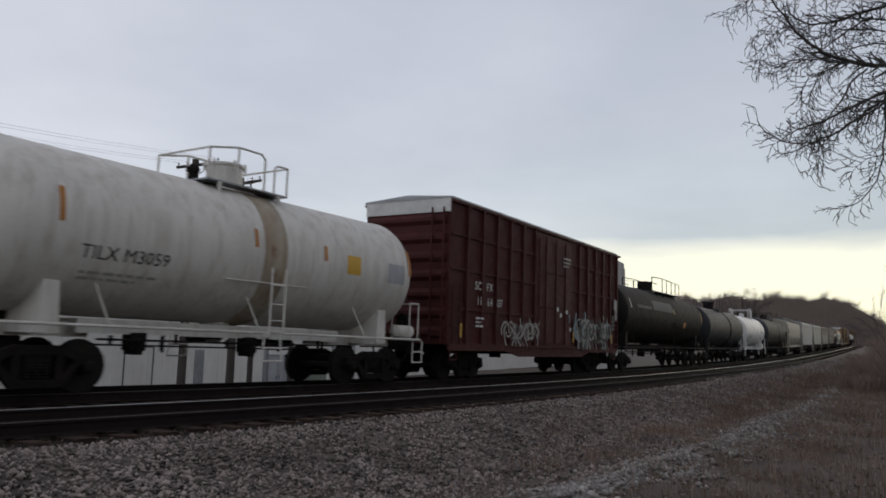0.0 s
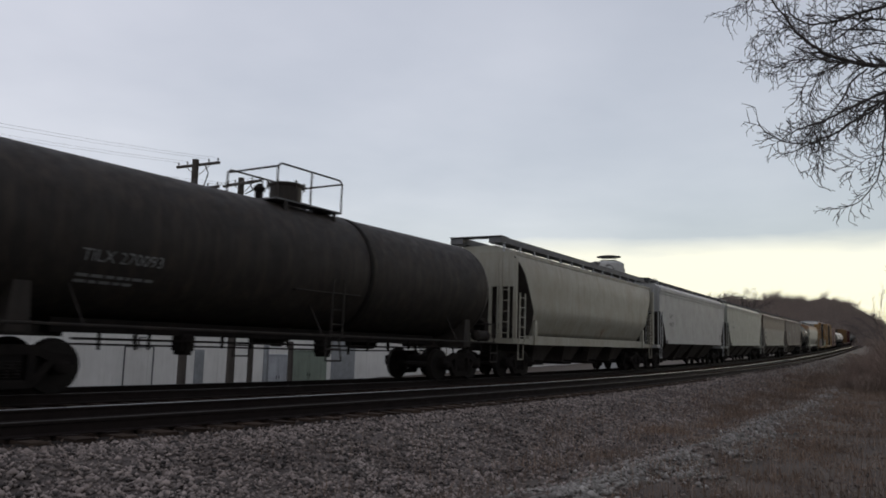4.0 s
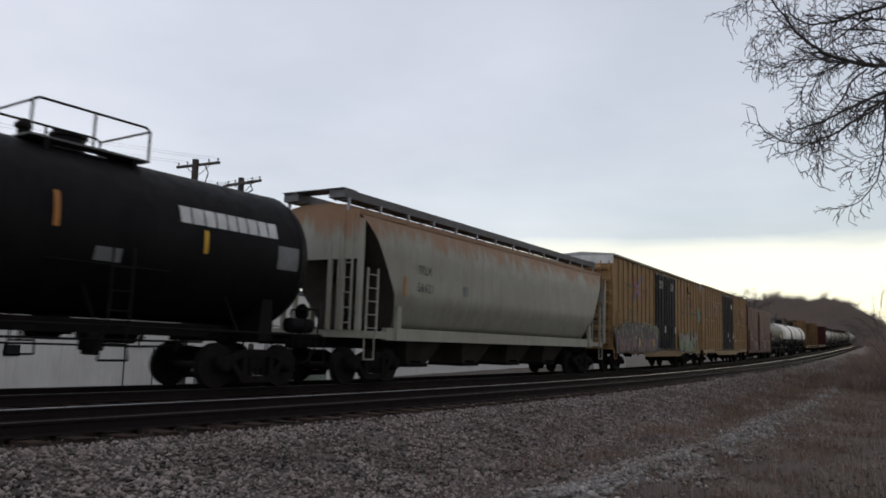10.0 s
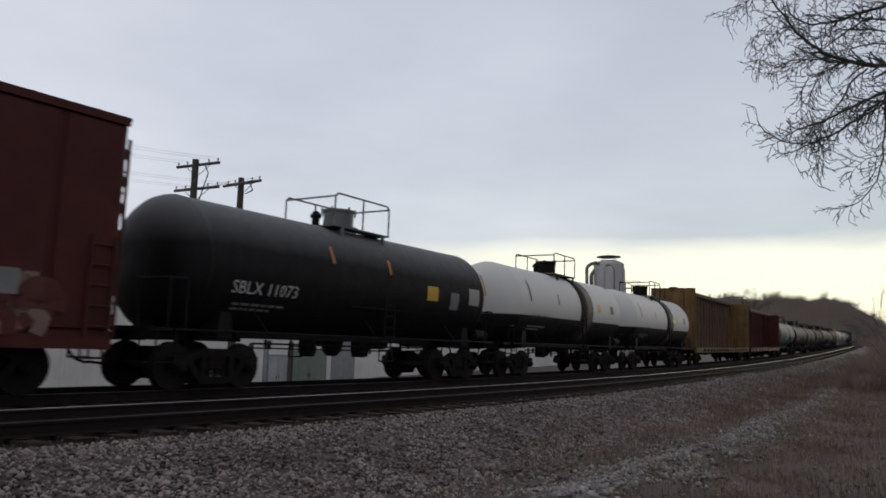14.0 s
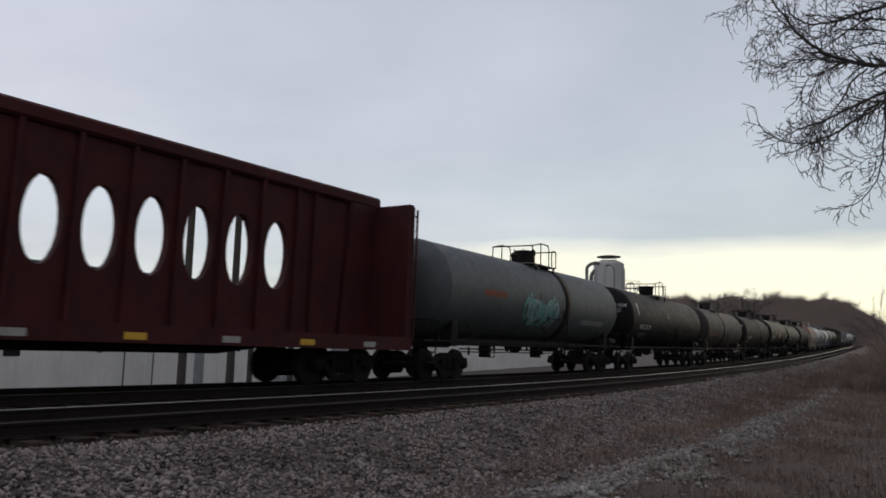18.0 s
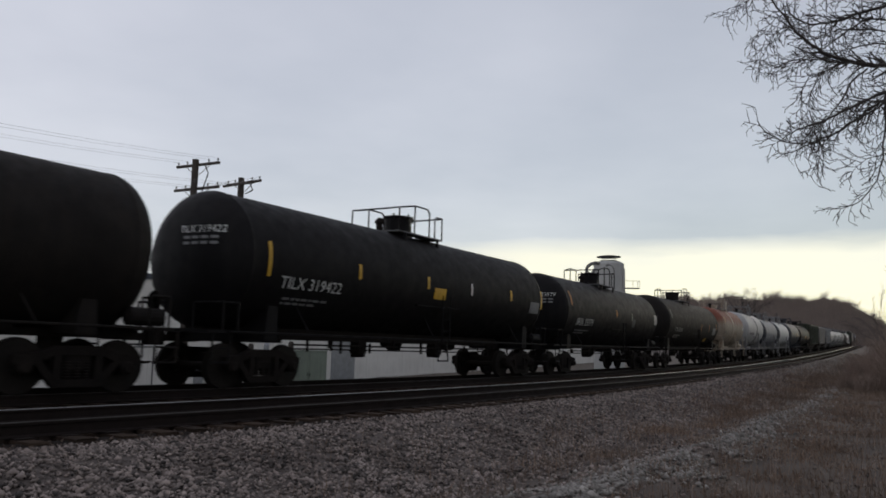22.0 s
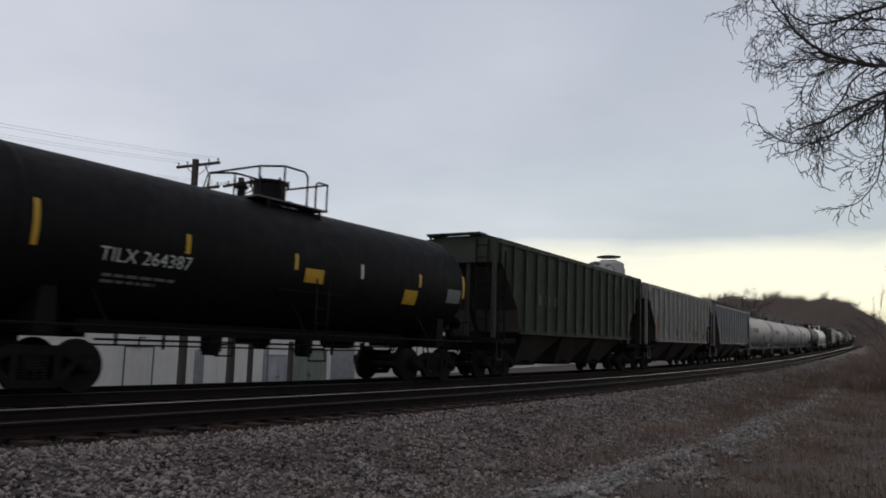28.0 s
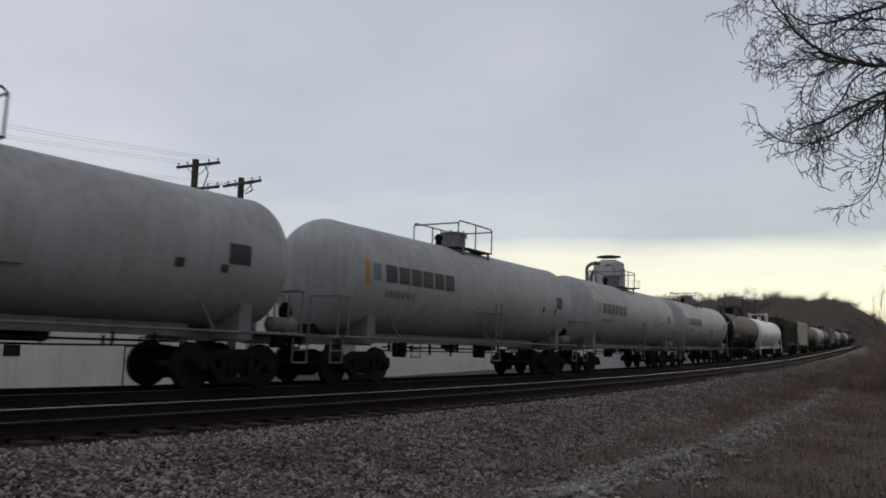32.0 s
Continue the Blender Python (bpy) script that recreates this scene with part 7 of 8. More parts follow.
def crown_mesh(limbs, seed):
    """Crooked limbs (x, depth, height, angle, three bends along the length, length, radius) with alternating boughs, twigs and spurs."""
    rng = random.Random(seed)
    verts, faces = [], []

    def stroke(p, d, bends, length, r, level):
        step = (0.11, 0.085, 0.065, 0.05)[level]
        n = max(3, int(length / step))
        sides = (7, 5, 4, 3)[level]
        ds = length / n
        prev = None
        for k in range(n + 1):
            f = k / n
            rr = max(r * (1 - 0.70 * f), 0.0052)
            q = d.to_track_quat("Z", "Y")
            i0 = len(verts)
            for j in range(sides):
                a = 2 * math.pi * j / sides
                verts.append(p + q @ Vector((rr * math.cos(a), rr * math.sin(a), 0)))
            if prev is not None:
                for j in range(sides):
                    faces.append((prev + j, prev + (j + 1) % sides, i0 + (j + 1) % sides, i0 + j))
            prev = i0
            for _ in range(0 if level == 3 or not k else (1 if level else 1 + (rng.random() < 0.35)) if rng.random() < (0.95, 0.72, 0.45)[level] else 0):
                side = (-1) ** (k + _) * rng.uniform(0.6, 1.1)
                tilt = Matrix.Rotation(side * rng.uniform(0.5, 1.0), 3, "Y") @ Matrix.Rotation(rng.uniform(-0.7, 0.7), 3, "Z")
                ln = (rng.uniform(0.14, 0.50) * (1.1 - 0.5 * f), rng.uniform(0.10, 0.32), rng.uniform(0.05, 0.14))[level]
                stroke(p, (tilt @ d).normalized(), (rng.uniform(-0.9, 0.8), 0.0, 0.0), ln, max(rr * 0.62, 0.0072), level + 1)
            u = f * length
            turn = (bends[0] + 2 * bends[1] * u + 3 * bends[2] * u * u) * ds
            if level:
                turn += rng.uniform(-1, 1) * (0.0, 0.18, 0.24, 0.25)[level]
                d = Matrix.Rotation(rng.uniform(-0.08, 0.08), 3, "Z") @ d
            d = (Matrix.Rotation(turn, 3, "Y") @ d).normalized()
            crook = rng.uniform(-0.20, 0.20) if level == 0 else 0.0
            p = p + (Matrix.Rotation(crook, 3, "Y") @ d) * ds

    for x, depth, z, angle, b1, b2, b3, length, r in limbs:
        a = radians(angle)
        stroke(Vector((x, TREE[1] + depth, z)), Vector((-math.cos(a), 0.0, math.sin(a))), (radians(b1), radians(b2), radians(b3)), length, r, 0)
    return verts, faces

BOUGHS = ((8.64, 0.0, 6.13, 8, -28, 41, -9, 3.1, 0.050), (8.73, 0.2, 7.73, -51, 62, -59, 21, 2.75, 0.036), (8.62, -0.2, 5.81, -10, -23, 12, -2, 2.76, 0.036), (8.62, 0.25, 5.72, -2, -83, 68, -15, 2.64, 0.026),
          (8.63, -0.3, 5.94, -46, 19, -15, 5, 3.6, 0.026), (8.52, 0.1, 5.98, -17, -126, 73, -10, 3.15, 0.024), (8.67, 0.3, 6.69, -4, 52, -127, 56, 1.8, 0.018), (8.56, -0.1, 4.69, -47, 108, -110, 15, 1.3, 0.014),
          (8.7, 0.4, 7.30, -8, 12, 0, 0, 1.7, 0.022), (8.7, 0.5, 7.05, 10, -24, 6, 0, 1.8, 0.018), (8.7, -0.4, 7.55, -22, 14, 0, 0, 1.6, 0.020))
# boughs that leave a limb part of the way along
FORKS = ((7.49, 0.0, 6.24, -12, 86, -139, 51, 1.67, 0.017), (6.87, 0.0, 6.65, 57, -74, -77, 45, 1.56, 0.012), (8.12, 0.2, 7.24, -23, -55, 64, -18, 2.3, 0.018), (7.49, 0.02, 6.22, 4, -72, -20, 16, 2.64, 0.014),
         (7.85, 0.0, 6.12, -20, -106, 109, -37, 1.87, 0.020), (6.06, 0.0, 7.72, -41, 10, -62, 73, 1.0, 0.010), (6.41, 0.0, 7.16, 19, -246, 368, -168, 0.85, 0.010), (6.84, 0.0, 6.01, -23, -158, 164, -61, 1.2, 0.010))
bm = bmesh.new()
for x, depth, z, angle, b1, b2, b3, length, r in BOUGHS:       # the bare inner half of each limb
    rod(bm, (TREE[0] - 0.05, TREE[1], _tz + (z - _tz) * 0.9 - 0.3), (x - 0.01, TREE[1] + depth, z), r * 1.9, 8, r)
part("inner_limbs", bm, TWIG, tree, "dark crooked limbs")
v, f = crown_mesh(BOUGHS, 5)
part("crown", join_faces("crown", v, f, TWIG), None, tree, "tangle of bare drooping twigs")
v, f = crown_mesh(FORKS, 9)
part("crown", join_faces("crown", v, f, TWIG), None, tree)
v, f = branch_mesh([((TREE[0], TREE[1], _tz + z), (dx, dy, dz), 2.8, 0.06) for z, dx, dy, dz in ((5.6, 0.8, 0.5, 0.3), (6.6, 0.9, -0.3, 0.4), (8.0, 0.2, 0.6, 0.8), (8.2, -0.1, -0.5, 0.9), (6.0, 0.2, 0.9, 0.3))], 3, 6, twig=0.005, spread=0.66, keep=2, droop=0.04, shrink=0.55)
part("crown", join_faces("crown", v, f, TWIG), None, tree)

def shrub(x, y, h, seed, name="bare_shrub", label="leafless brown shrub at the edge of the grass", material=None, stems=5):
    rng = random.Random(seed)
    z = ground_at(x, y) - 0.05
    limbs = [((x + rng.uniform(-0.25, 0.25), y + rng.uniform(-0.25, 0.25), z), (rng.uniform(-0.5, 0.5), rng.uniform(-0.5, 0.5), 1.0), h * rng.uniform(0.45, 0.75), 0.012 + 0.008 * h) for _ in range(stems)]
    v, f = branch_mesh(limbs, 3, seed, twig=0.011, spread=0.62, keep=2, sides=4, shrink=0.6)
    ob = new(name, join_faces(name, v, f, material or TWIG))
    return tagged(ob, label, "shrub", "lineside shrubs")

def brush(x, y, h, wide, seed, count=620, name="thicket_shrub", label="dense leafless brown thicket shrub"):
    """A thicket of fine canes: each a thin blade that leans, bends and forks."""
    r = np.random.default_rng(seed)
    z = ground_at(x, y) - 0.1
    verts, faces = [], []
    for _ in range(count):
        a, o = r.uniform(0, 6.28), wide * math.sqrt(r.random())
        base = Vector((x + o * math.cos(a), y + o * math.sin(a), z + 0.3 * h * r.random() * (r.random() < 0.5)))
        lean = Vector((r.normal(0, 0.32), r.normal(0, 0.32), 1.0)).normalized()
        ln = h * r.uniform(0.35, 0.95)
        w = Vector((math.cos(a + 1.0), math.sin(a + 1.0), 0)) * r.uniform(0.005, 0.012)
        mid = base + lean * ln * 0.55
        i0 = len(verts)
        verts += [base - w, base + w, mid - w * 0.7, mid + w * 0.7]
        faces.append((i0, i0 + 1, i0 + 3, i0 + 2))
        for _k in range(3):
            tip = mid + (lean + Vector((r.normal(0, 0.45), r.normal(0, 0.45), r.normal(0, 0.2)))) * ln * r.uniform(0.2, 0.5)
            verts.append(tip)
            faces.append((i0 + 2, i0 + 3, len(verts) - 1))
    return tagged(new(name, join_faces(name, verts, faces, BRUSH)), label, "shrub", "lineside shrubs")

# low brush at the edge of the grass, and the thicket where the view ends
rng = random.Random(77)
for k in range(16):
    s = 34 + 5.5 * k + rng.uniform(-2, 2)
    n = 14.5 + s * 0.012 + rng.uniform(-1.5, 5.0)
    p = place(s, n, 0, True)
    brush(p.x, p.y, rng.uniform(0.9, 1.7), rng.uniform(0.8, 1.5), 700 + k, 260, "bare_shrub", "low leafless brown shrub at the edge of the grass")
for k in range(26):
    deg, d = 28.7 + 5.0 * rng.random(), rng.uniform(40, 68)
    brush(d * math.sin(radians(deg)), d * math.cos(radians(deg)), min(4.2, (0.9 + 0.95 * (deg - 28.5)) * (0.6 + d / 120)) * rng.uniform(0.8, 1.15), 1.3, 900 + k)
for k, (deg, d, h) in enumerate(((31.3, 56.0, 7.0), (32.3, 50.0, 8.0), (33.6, 44.0, 7.0))):
    shrub(d * math.sin(radians(deg)), d * math.cos(radians(deg)), h, 60 + k, "bare_sapling", "slender leafless young tree", TWIG, 3)

# wooded hill in the distance
def ridge(deg):
    """Height of the hill's crest by bearing."""
    rise_ = 0.5 + 0.5 * math.tanh((deg - 11.5) / 2.5)
    fall = 0.5 - 0.5 * math.tanh((deg - 30.0) / 1.9)
    return 17.0 + 13.0 * rise_ * fall - 14.0 * (1 - fall) + 0.9 * math.sin(deg * 1.9) + 0.5 * math.sin(deg * 4.3)

def hill_height(deg, d):
    i = min(max((d - 300) / 180, 0.0), 1.0)
    return -1.0 + (ridge(deg) + 1.0) * math.sin(math.pi / 2 * i)

def make_hill():
    verts, faces = [], []
    rows, cols = 22, 60
    for i in range(rows):
        for j in range(cols):
            deg = -4 + 60 * j / (cols - 1)
            d = 298 + 260 * i / (rows - 1)
            verts.append((d * math.sin(radians(deg)), d * math.cos(radians(deg)), hill_height(deg, d) if i else -8.0))
    for i in range(rows - 1):
        for j in range(cols - 1):
            q = i * cols + j
            faces.append((q, q + 1, q + cols + 1, q + cols))
    me = bpy.data.meshes.new("far_hill")
    me.from_pydata(verts, [], faces)
    me.materials.append(LITTER)
    me.polygons.foreach_set("use_smooth", [True] * len(faces))
    tagged(new("far_hill", me), "low wooded hill far behind the tracks", "hill", kind="structure")

def make_woods():
    """Bare woodland on the hill: fans of fine twigs, joined."""
    r = np.random.default_rng(12)
    count, each = 7000, 34
    verts = np.zeros((count, each, 3, 3))
    for k in range(count):
        deg, d = r.uniform(3, 40), 300 + 190 * r.random() ** 0.8
        a = radians(deg)
        h = r.uniform(3.6, 6.6) * (1.55 if r.random() < 0.13 else 1.0)
        foot = np.array((d * math.sin(a), d * math.cos(a), hill_height(deg, d) - 0.4))
        side = np.array((math.cos(a), -math.sin(a), 0.0))
        w = r.normal(0, 0.55, (each, 1))
        o = foot + side * r.normal(0, 0.7, (each, 1)) + np.array((0, 0, h)) * r.uniform(0.0, 0.62, (each, 1))
        tip = o + (side * w + np.array((0, 0, 1.0)) * r.uniform(0.5, 1.1, (each, 1))) * h * r.uniform(0.18, 0.42, (each, 1))
        wide = side * r.uniform(0.04, 0.11, (each, 1))
        verts[k, :, 0], verts[k, :, 1], verts[k, :, 2] = o - wide, o + wide, tip
    v = verts.reshape(-1, 3)
    me = bpy.data.meshes.new("far_woods")
    me.vertices.add(len(v))
    me.vertices.foreach_set("co", v.ravel())
    me.loops.add(len(v))
    me.loops.foreach_set("vertex_index", np.arange(len(v), dtype=np.int32))
    me.polygons.add(len(v) // 3)
    me.polygons.foreach_set("loop_start", np.arange(len(v) // 3, dtype=np.int32) * 3)
    me.update(calc_edges=True)
    me.materials.append(WOOD_FAR)
    tagged(new("far_woods", me), "bare grey-brown winter woods on the hill", "woods", kind="stuff")

make_hill()
make_woods()
for k, (deg, d, h) in enumerate(((21.9, 190, 11.5), (20.6, 200, 9.0), (23.3, 205, 7.0), (22.6, 210, 8.0))):
    x, y = d * math.sin(radians(deg)), d * math.cos(radians(deg))
    z = 4.2
    limbs = [((x, y, z - 4), (0.05, 0, 1), h * 0.75, 0.22), ((x, y, z + h * 0.2), (-0.4, 0.2, 1), h * 0.5, 0.14), ((x, y, z + h * 0.22), (0.45, 0.1, 1), h * 0.5, 0.14), ((x, y, z + h * 0.3), (-0.1, 0.2, 1), h * 0.45, 0.12)]
    v, f = branch_mesh(limbs, 3, 40 + k, twig=0.035, spread=0.55, keep=2, sides=4)
    tagged(new("lone_tree", join_faces("lone_tree", v, f, TWIG)), "tall bare tree standing before the wooded hill", "tree", "bare trees by the hill")

# ===== works beyond the tracks =====
WALL = surface("pale_metal_wall", (0.69, 0.675, 0.64), (0.58, 0.565, 0.535), rough=0.6, scale=0.35, streak=0.25, streak_colour=(0.22, 0.20, 0.17))
BIN_PAINT = surface("grey_bin_paint", (0.44, 0.44, 0.43), (0.36, 0.36, 0.35), rough=0.6, scale=0.3, streak=0.4, streak_colour=(0.2, 0.18, 0.15))
BIN_DARK = surface("dull_cap_metal", (0.16, 0.155, 0.15), (0.11, 0.105, 0.10), rough=0.6, scale=0.5)
TRIM = surface("dark_blue_trim", (0.05, 0.06, 0.085), (0.04, 0.045, 0.06), rough=0.5)
POLE = surface("old_pole_wood", (0.060, 0.050, 0.042), (0.045, 0.037, 0.032), rough=0.9, grain=25, bump=0.4)
CABINET = surface("green_cabinet_paint", (0.19, 0.23, 0.18), (0.15, 0.18, 0.145), rough=0.6, streak=0.3)
WIRE = plain("dull_wire", (0.22, 0.22, 0.23), 0.5)
WALL_N, WALL_H, YARD = -37.0, 6.1, -3.0

def frame_at(s, n):
    """A pose at s, n with x along the far track and y away from it, standing on the ground."""
    x, y = TRACK_X + math.cos(FAR_HEADING) * s + math.sin(FAR_HEADING) * n, TRACK_Y + math.sin(FAR_HEADING) * s - math.cos(FAR_HEADING) * n
    return Matrix.Translation((x, y, YARD)) @ Matrix.Rotation(FAR_HEADING, 4, "Z")

hall = thing("factory_building", "long pale metal-clad factory hall with a dark roof trim", "building")
hall.matrix_basis = frame_at(0, WALL_N)
H0, H1, HD, HZ = -30.0, 150.0, 40.0, WALL_H - YARD
part("wall", boxes((H0, H1, 0.0, 0.3, 0, HZ), (H0, H1, HD - 0.3, HD, 0, HZ), (H0, H0 + 0.3, 0.3, HD - 0.3, 0, HZ), (H1 - 0.3, H1, 0.3, HD - 0.3, 0, HZ)), WALL, hall, "pale grey profiled wall")
part("roof", boxes((H0 + 0.3, H1 - 0.3, 0.3, HD - 0.3, HZ - 0.5, HZ - 0.2)), WALKWAY, hall)
part("roof_trim", boxes((H0 - 0.05, H1 + 0.05, -0.10, -0.004, HZ - 0.42, HZ + 0.05)), TRIM, hall, "dark blue roof edge")
SEAM = finish(boxes((-0.02, 0.02, -0.02, -0.002, 0.0, HZ - 0.42)), "wall_seam", WALL)
k = H0 + 0.6
while k < 100:
    part("wall_seam", SEAM, None, hall, at=Matrix.Translation((k, 0, 0)))
    k += 7.2
for x0, x1, z0, z1, nm, m in ((24.1, 25.2, 2.7, 3.45, "vent", DOOR_BLACK), (40.0, 41.0, 0.0, 3.3, "side_door", GALV), (58, 62, 0.0, 5.2, "shutter_door", GALV), (11, 12, 3.4, 4.0, "vent", DOOR_BLACK)):
    part(nm, boxes((x0, x1, -0.06, 0.0, z0, z1), bevel=0.015), m, hall)
bm = rods(0.06, [(33.0, -0.35, 0.0), (33.0, -0.35, 3.45), (35.6, -0.35, 3.45), (35.6, -0.35, 0.0)], [(34.2, -0.35, 3.45), (34.2, -0.35, 4.15), (34.8, -0.35, 4.15)])
part("pipe_run", bm, WALKWAY, hall)
for x, y, w, h in ((26, 6, 1.8, 0.9), (36.8, 6, 1.2, 1.75), (62.0, 6, 1.3, 1.5)):
    unit = thing("rooftop_unit", "grey boxed air unit on the factory roof", "roof unit", "rooftop units")
    unit.matrix_basis = hall.matrix_basis @ Matrix.Translation((x, y, HZ - 0.2))
    part("casing", boxes((0, w, 0, w, 0.25, 0.25 + h), bevel=0.03), PALE_GREY, unit)
    part("curb", boxes((0.1, w - 0.1, 0.1, w - 0.1, 0, 0.25)), GALV, unit)
    part("hood", boxes((-0.2, 0.0, 0.2, w - 0.2, 0.35, 0.25 + h * 0.7)), GALV, unit)

# round bin with a conical rain cap and pipes
bin_ = thing("storage_bin", "pale round storage bin with a conical rain cap and bent pipes", "storage bin")
BX, BY, BZ = 24.55, 111.5, 1.0
bin_.matrix_basis = Matrix.Translation((BX, BY, BZ))
part("shell", lathe(bmesh.new(), [(-4.6, 2.22), (12.75, 2.22), (12.9, 2.18), (13.15, 1.75), (13.15, 1.4)], "Z", 28), BIN_PAINT, bin_)
part("neck", lathe(bmesh.new(), [(13.1, 1.3), (13.35, 1.3)], "Z", 20), BIN_DARK, bin_)
for k in range(4):
    a = radians(45 + 90 * k)
    part("cap_strut", rods(0.04, [(1.1 * math.cos(a), 1.1 * math.sin(a), 13.3), (1.1 * math.cos(a), 1.1 * math.sin(a), 13.85)]), BIN_DARK, bin_)
part("rain_cap", lathe(bmesh.new(), [(13.72, 0.3), (13.86, 1.75), (13.95, 1.78), (14.12, 0.8), (14.17, 0.15)], "Z", 28), BIN_DARK, bin_, "dark shallow rain cap")
for dy, x0, x1, z0, z1, r in ((-1.3, -1.3, -3.5, 9.0, 12.65, 0.24), (-0.5, -1.5, -2.7, 9.0, 11.6, 0.26), (-2.1, -0.9, 0.3, 8.6, 12.3, 0.13)):
    part("vent_pipe", rods(r, [(x0, dy, z1 + 0.1), (x0 * 0.6 + x1 * 0.4, dy, z1 + 0.22), (x0 * 0.25 + x1 * 0.75, dy, z1), (x1, dy, z1 - 0.5), (x1, dy, z0)], seg=10), BIN_DARK, bin_, "dark bent duct pipe")
for k in range(9):
    a = 2 * math.pi * k / 9
    part("stiffener", boxes((-0.06, 0.06, -0.05, 0.05, 0, 12.2)), BIN_PAINT, bin_, at=Matrix.Rotation(a, 4, "Z") @ Matrix.Translation((2.33, 0, 0)))
part("catwalk", boxes((2.3, 4.4, -0.6, 0.6, 9.3, 9.4)), WALKWAY, bin_)
part("catwalk_rail", rods(0.035, [(2.3, -0.6, 10.4), (4.4, -0.6, 10.4), (4.4, 0.6, 10.4)], [(4.4, -0.6, 9.4), (4.4, -0.6, 10.4)], [(3.4, -0.6, 9.4), (3.4, -0.6, 10.4)], [(4.4, 0.6, 9.4), (4.4, 0.6, 10.4)]), GALV, bin_)

# two wooden poles with crossarms and wires
def utility_pole(x, y, height, arms, turn, label):
    pole = thing("utility_pole", label, "utility pole", "line poles")
    z = YARD
    pole.matrix_basis = Matrix.Translation((x, y, z)) @ Matrix.Rotation(turn, 4, "Z")
    bm = bmesh.new()
    rod(bm, (0, 0, 0), (0, 0, height), 0.24, 12, 0.175)
    part("post", bm, POLE, pole)
    tips = []
    for az, w in arms:
        arm = part("crossarm", boxes((-w, w, 0.13, 0.24, az - 0.07, az + 0.07), bevel=0.01), POLE, pole)
        for s in (-1, 1):
            part("arm_brace", rods(0.018, [(s * w * 0.55, 0.2, az - 0.06), (0, 0.15, az - 0.65)]), POLE, arm)
        if len(arms) == 1:
            part("crossarm", boxes((-w * 0.9, w * 0.9, -0.24, -0.13, az - 0.21, az - 0.07), bevel=0.01), POLE, pole)
        for f in (-0.92, -0.5, 0.5, 0.92):
            bm = bmesh.new()
            lathe(bm, [(az + 0.07, 0.02), (az + 0.13, 0.02), (az + 0.14, 0.05), (az + 0.22, 0.045), (az + 0.26, 0.02)], "Z", 8, (f * w, 0.18, 0))
            part("insulator", bm, GREY_MARK, arm)
            tips.append(pole.matrix_basis @ Vector((f * w, 0.18, az + 0.25)))
    bm = bmesh.new()
    lathe(bm, [(height - 2.1, 0.20), (height - 1.3, 0.20), (height - 1.25, 0.12)], "Z", 12, (0.32, 0.1, 0))
    part("line_fuse", rods(0.03, [(0.5, 0.2, arms[0][0] - 0.05), (0.75, 0.2, arms[0][0] - 0.5)], [(0.75, 0.2, arms[0][0] - 0.5), (0.4, 0.0, arms[-1][0] - 0.7)]), STEEL, pole)
    return pole, tips

pole_a, tips_a = utility_pole(-13.3, 39.6, 13.5, ((13.25, 1.52), (11.95, 1.58)), radians(-26.5), "old wooden utility pole with two crossarms")
pole_b, tips_b = utility_pole(-11.6, 42.5, 13.2, ((12.95, 1.42),), radians(-33.5), "old wooden utility pole with one crossarm")
for k, tip in enumerate(tips_a):
    wire = bmesh.new()
    far = tip + Vector((-26, -24, 1.2))
    pts = []
    for j in range(13):
        q = j / 12
        pts.append(tip + (far - tip) * q + Vector((0, 0, -4 * 0.9 * q * (1 - q))))
    for a, b in zip(pts, pts[1:]):
        rod(wire, a, b, 0.005, 4)
    tagged(new("overhead_wire", finish(wire, "overhead_wire", WIRE)), "thin slack overhead line wire", "wire", "overhead wires")
for k in range(4):
    wire = bmesh.new()
    a, b = tips_a[k + 4], tips_b[k]
    mid = (a + b) / 2 + Vector((0, 0, -0.35))
    rod(wire, a, mid, 0.007, 4)
    rod(wire, mid, b, 0.007, 4)
    tagged(new("jumper_wire", finish(wire, "jumper_wire", WIRE)), "short slack wire between two poles", "wire", "overhead wires")

# equipment on the ground by the poles
def cabinet(x, y, turn, w, d, h, material, label, name="equipment_cabinet", legs=0.0):
    z = ground_at(x, y) - 0.02
    cab = thing(name, label, "cabinet", "lineside equipment")
    cab.matrix_basis = Matrix.Translation((x, y, z)) @ Matrix.Rotation(turn, 4, "Z")
    part("plinth", boxes((-w / 2 - 0.08, w / 2 + 0.08, -0.08, d + 0.08, 0, 0.15 + legs)), GALV, cab)
    part("casing", boxes((-w / 2, w / 2, 0, d, 0.15 + legs, h), bevel=0.03), material, cab)
    for s in (-1, 1):
        leaf = part("door", boxes((s * w * 0.25 - w * 0.22, s * w * 0.25 + w * 0.22, -0.03, -0.002, 0.25 + legs, h - 0.1), bevel=0.01), material, cab)
        part("handle", boxes((s * 0.08 - 0.02, s * 0.08 + 0.02, -0.07, -0.03, h * 0.5, h * 0.5 + 0.2)), STEEL, leaf)
    part("lid", boxes((-w / 2 - 0.05, w / 2 + 0.05, -0.05, d + 0.05, h, h + 0.06)), material, cab)

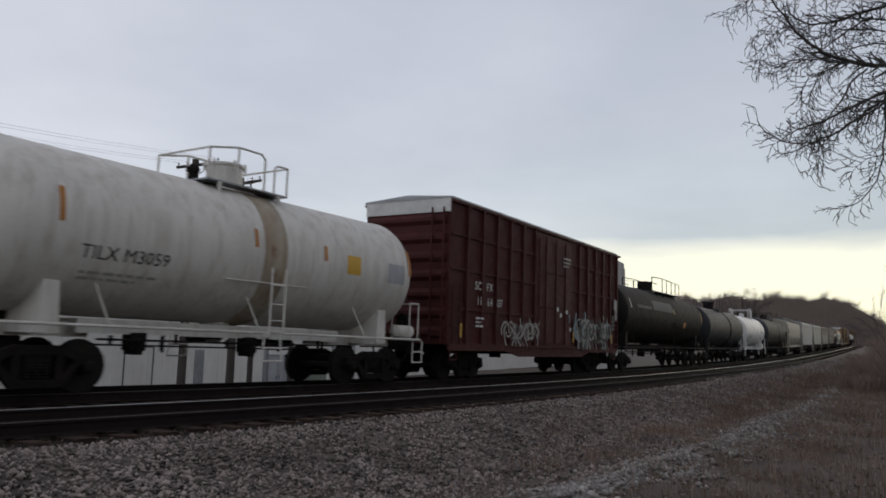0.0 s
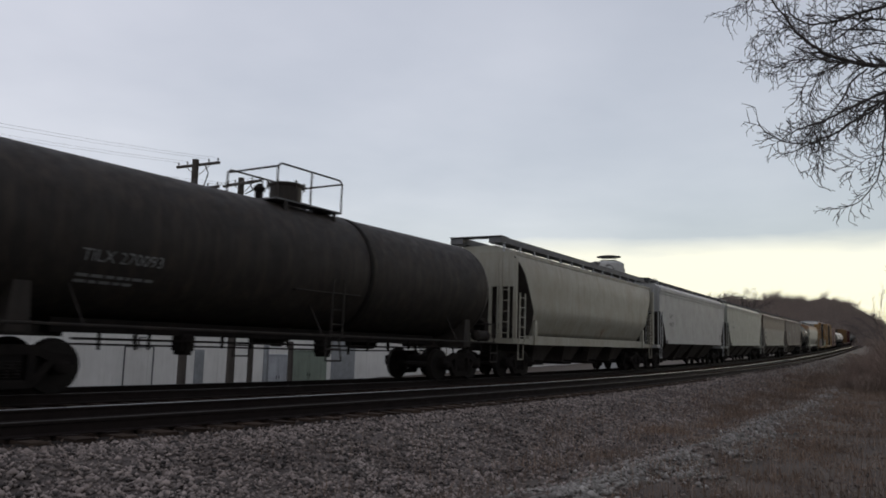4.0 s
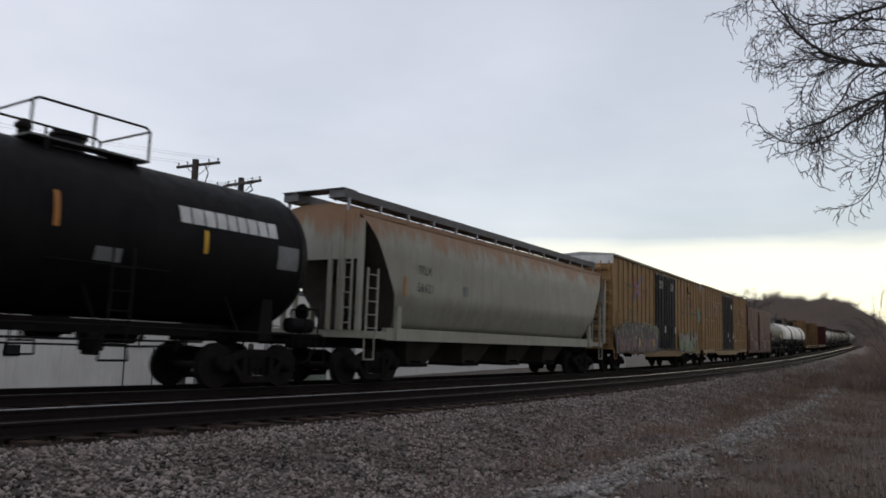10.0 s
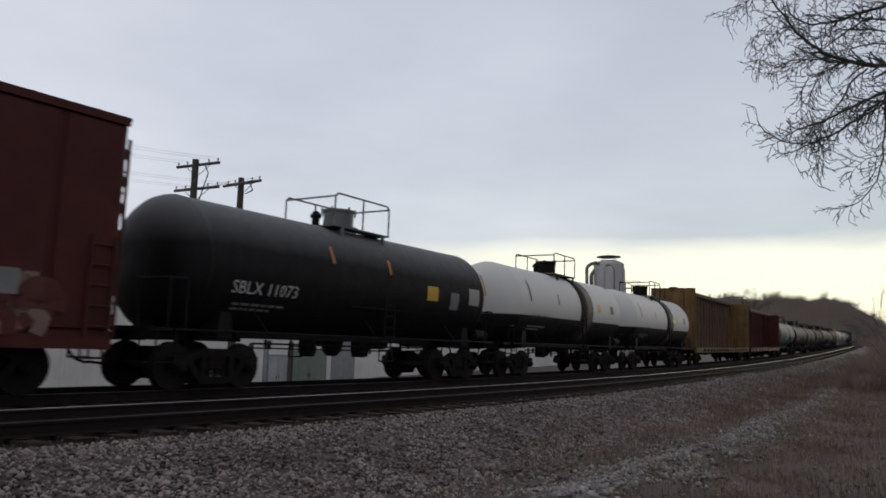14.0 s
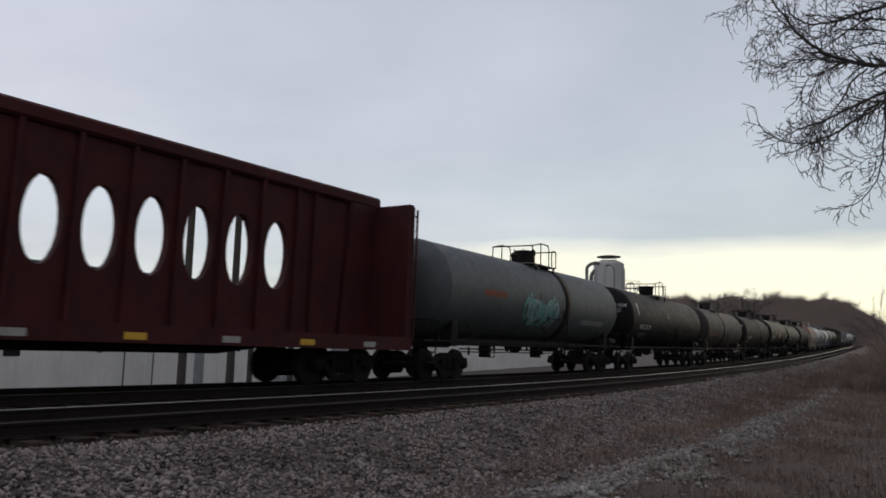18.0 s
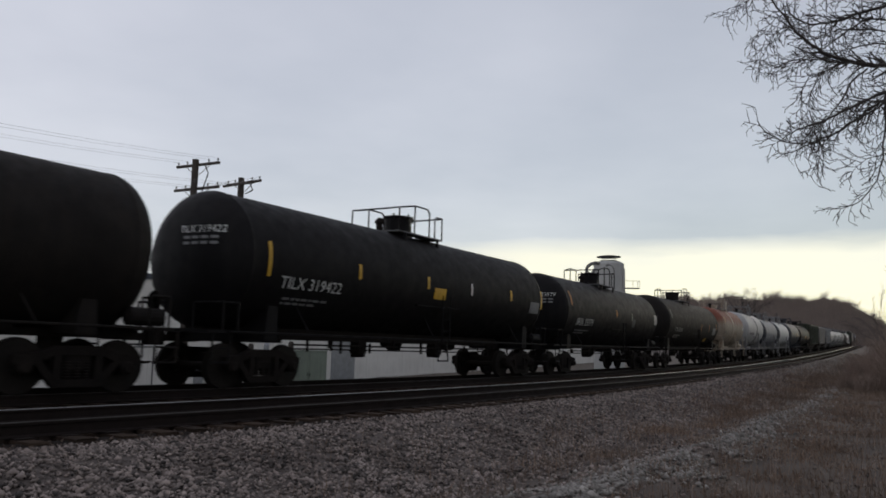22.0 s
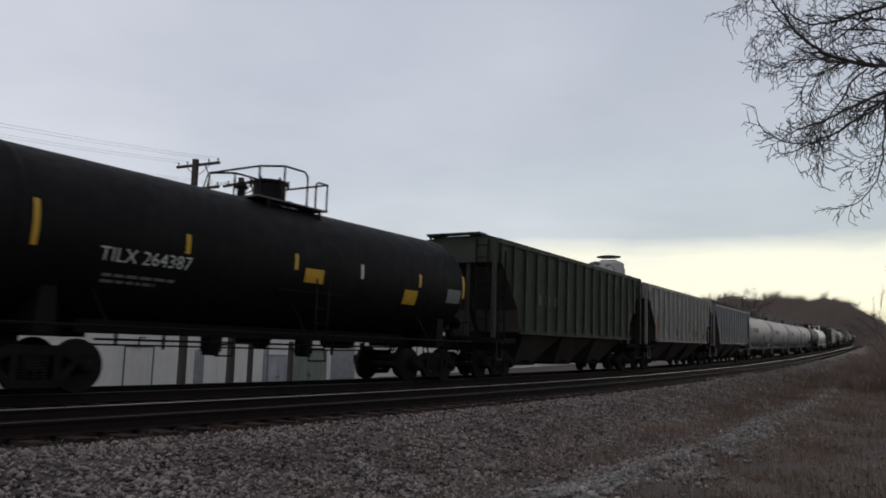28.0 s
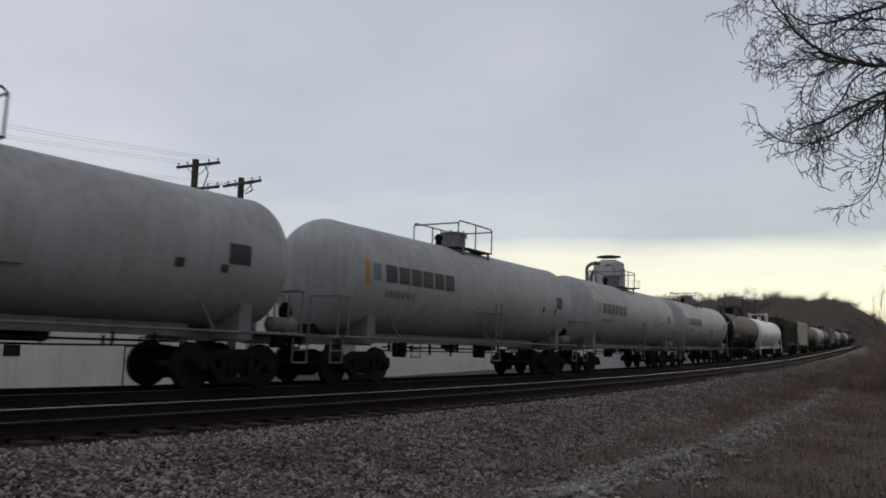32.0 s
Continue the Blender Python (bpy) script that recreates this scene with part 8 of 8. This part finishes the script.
def by_ray(deg, d):
    return d * math.sin(radians(deg)), d * math.cos(radians(deg))

for deg, d, w, h, m, lab in ((-9.7, 47.0, 2.1, 1.9, CABINET, "green transformer cabinet on a concrete plinth"), (-11.9, 47.5, 1.3, 1.75, PALE_GREY, "pale grey switch cabinet beside the poles")):
    x, y = by_ray(deg, d)
    cabinet(x, y, radians(8), w, 1.2, h + 1.05, m, lab, legs=0.9)
for k, deg in enumerate((-12.8, -11.05, -13.9)):
    x, y = by_ray(deg, 45.5)
    z = ground_at(x, y)
    bm = bmesh.new()
    rod(bm, (x, y, z - 0.1), (x, y, z + 3.35), 0.16, 10)
    lathe(bm, [(z + 3.35, 0.17), (z + 3.47, 0.10)], "Z", 10, (x, y, 0))
    tagged(new("bollard_post", finish(bm, "bollard_post", POLE if k else GALV)), "stout round post beside the cabinets", "post", "lineside equipment")
# ===== what moves =====
def run(t):
    """How far the train has run by t."""
    return SPEED * t + SLOWING * t * t

def car_pose(mid, reach):
    """A car stands with its two trucks on the rails."""
    a, b = place(mid - reach, -0.75), place(mid + reach, -0.75)
    d = (b - a).normalized()
    return Matrix.Translation((a + b) / 2) @ Matrix.Rotation(math.atan2(d.y, d.x), 4, "Z") @ Matrix.Rotation(-math.asin(d.z), 4, "Y") @ Matrix.Rotation(-CANT, 4, "X")

def motions():
    for car, mid, length in train:
        rows = []
        for k in range(65):
            rows.append((k / 2, car_pose(mid - run(k / 2), length / 2 - 2.2)))
        walk(car, rows)
    # the wheels roll; all front axles turn alike, and so do all rear axles
    turning = {}
    for ob in [o for o in scene.objects if o.name.startswith("wheelset")]:
        side = ob.location.x > 0
        if side not in turning:
            at = ob.matrix_basis.copy()
            walk(ob, [(k / FPS, at @ Matrix.Rotation(-run(k / FPS) / WHEEL_R, 4, "Y")) for k in range(0, 32 * FPS + 1)])
            turning[side] = (ob.animation_data.action, ob.animation_data.action_slot)
        else:
            ob.rotation_mode = "QUATERNION"
            data = ob.animation_data_create()
            data.action, data.action_slot = turning[side]

motions()
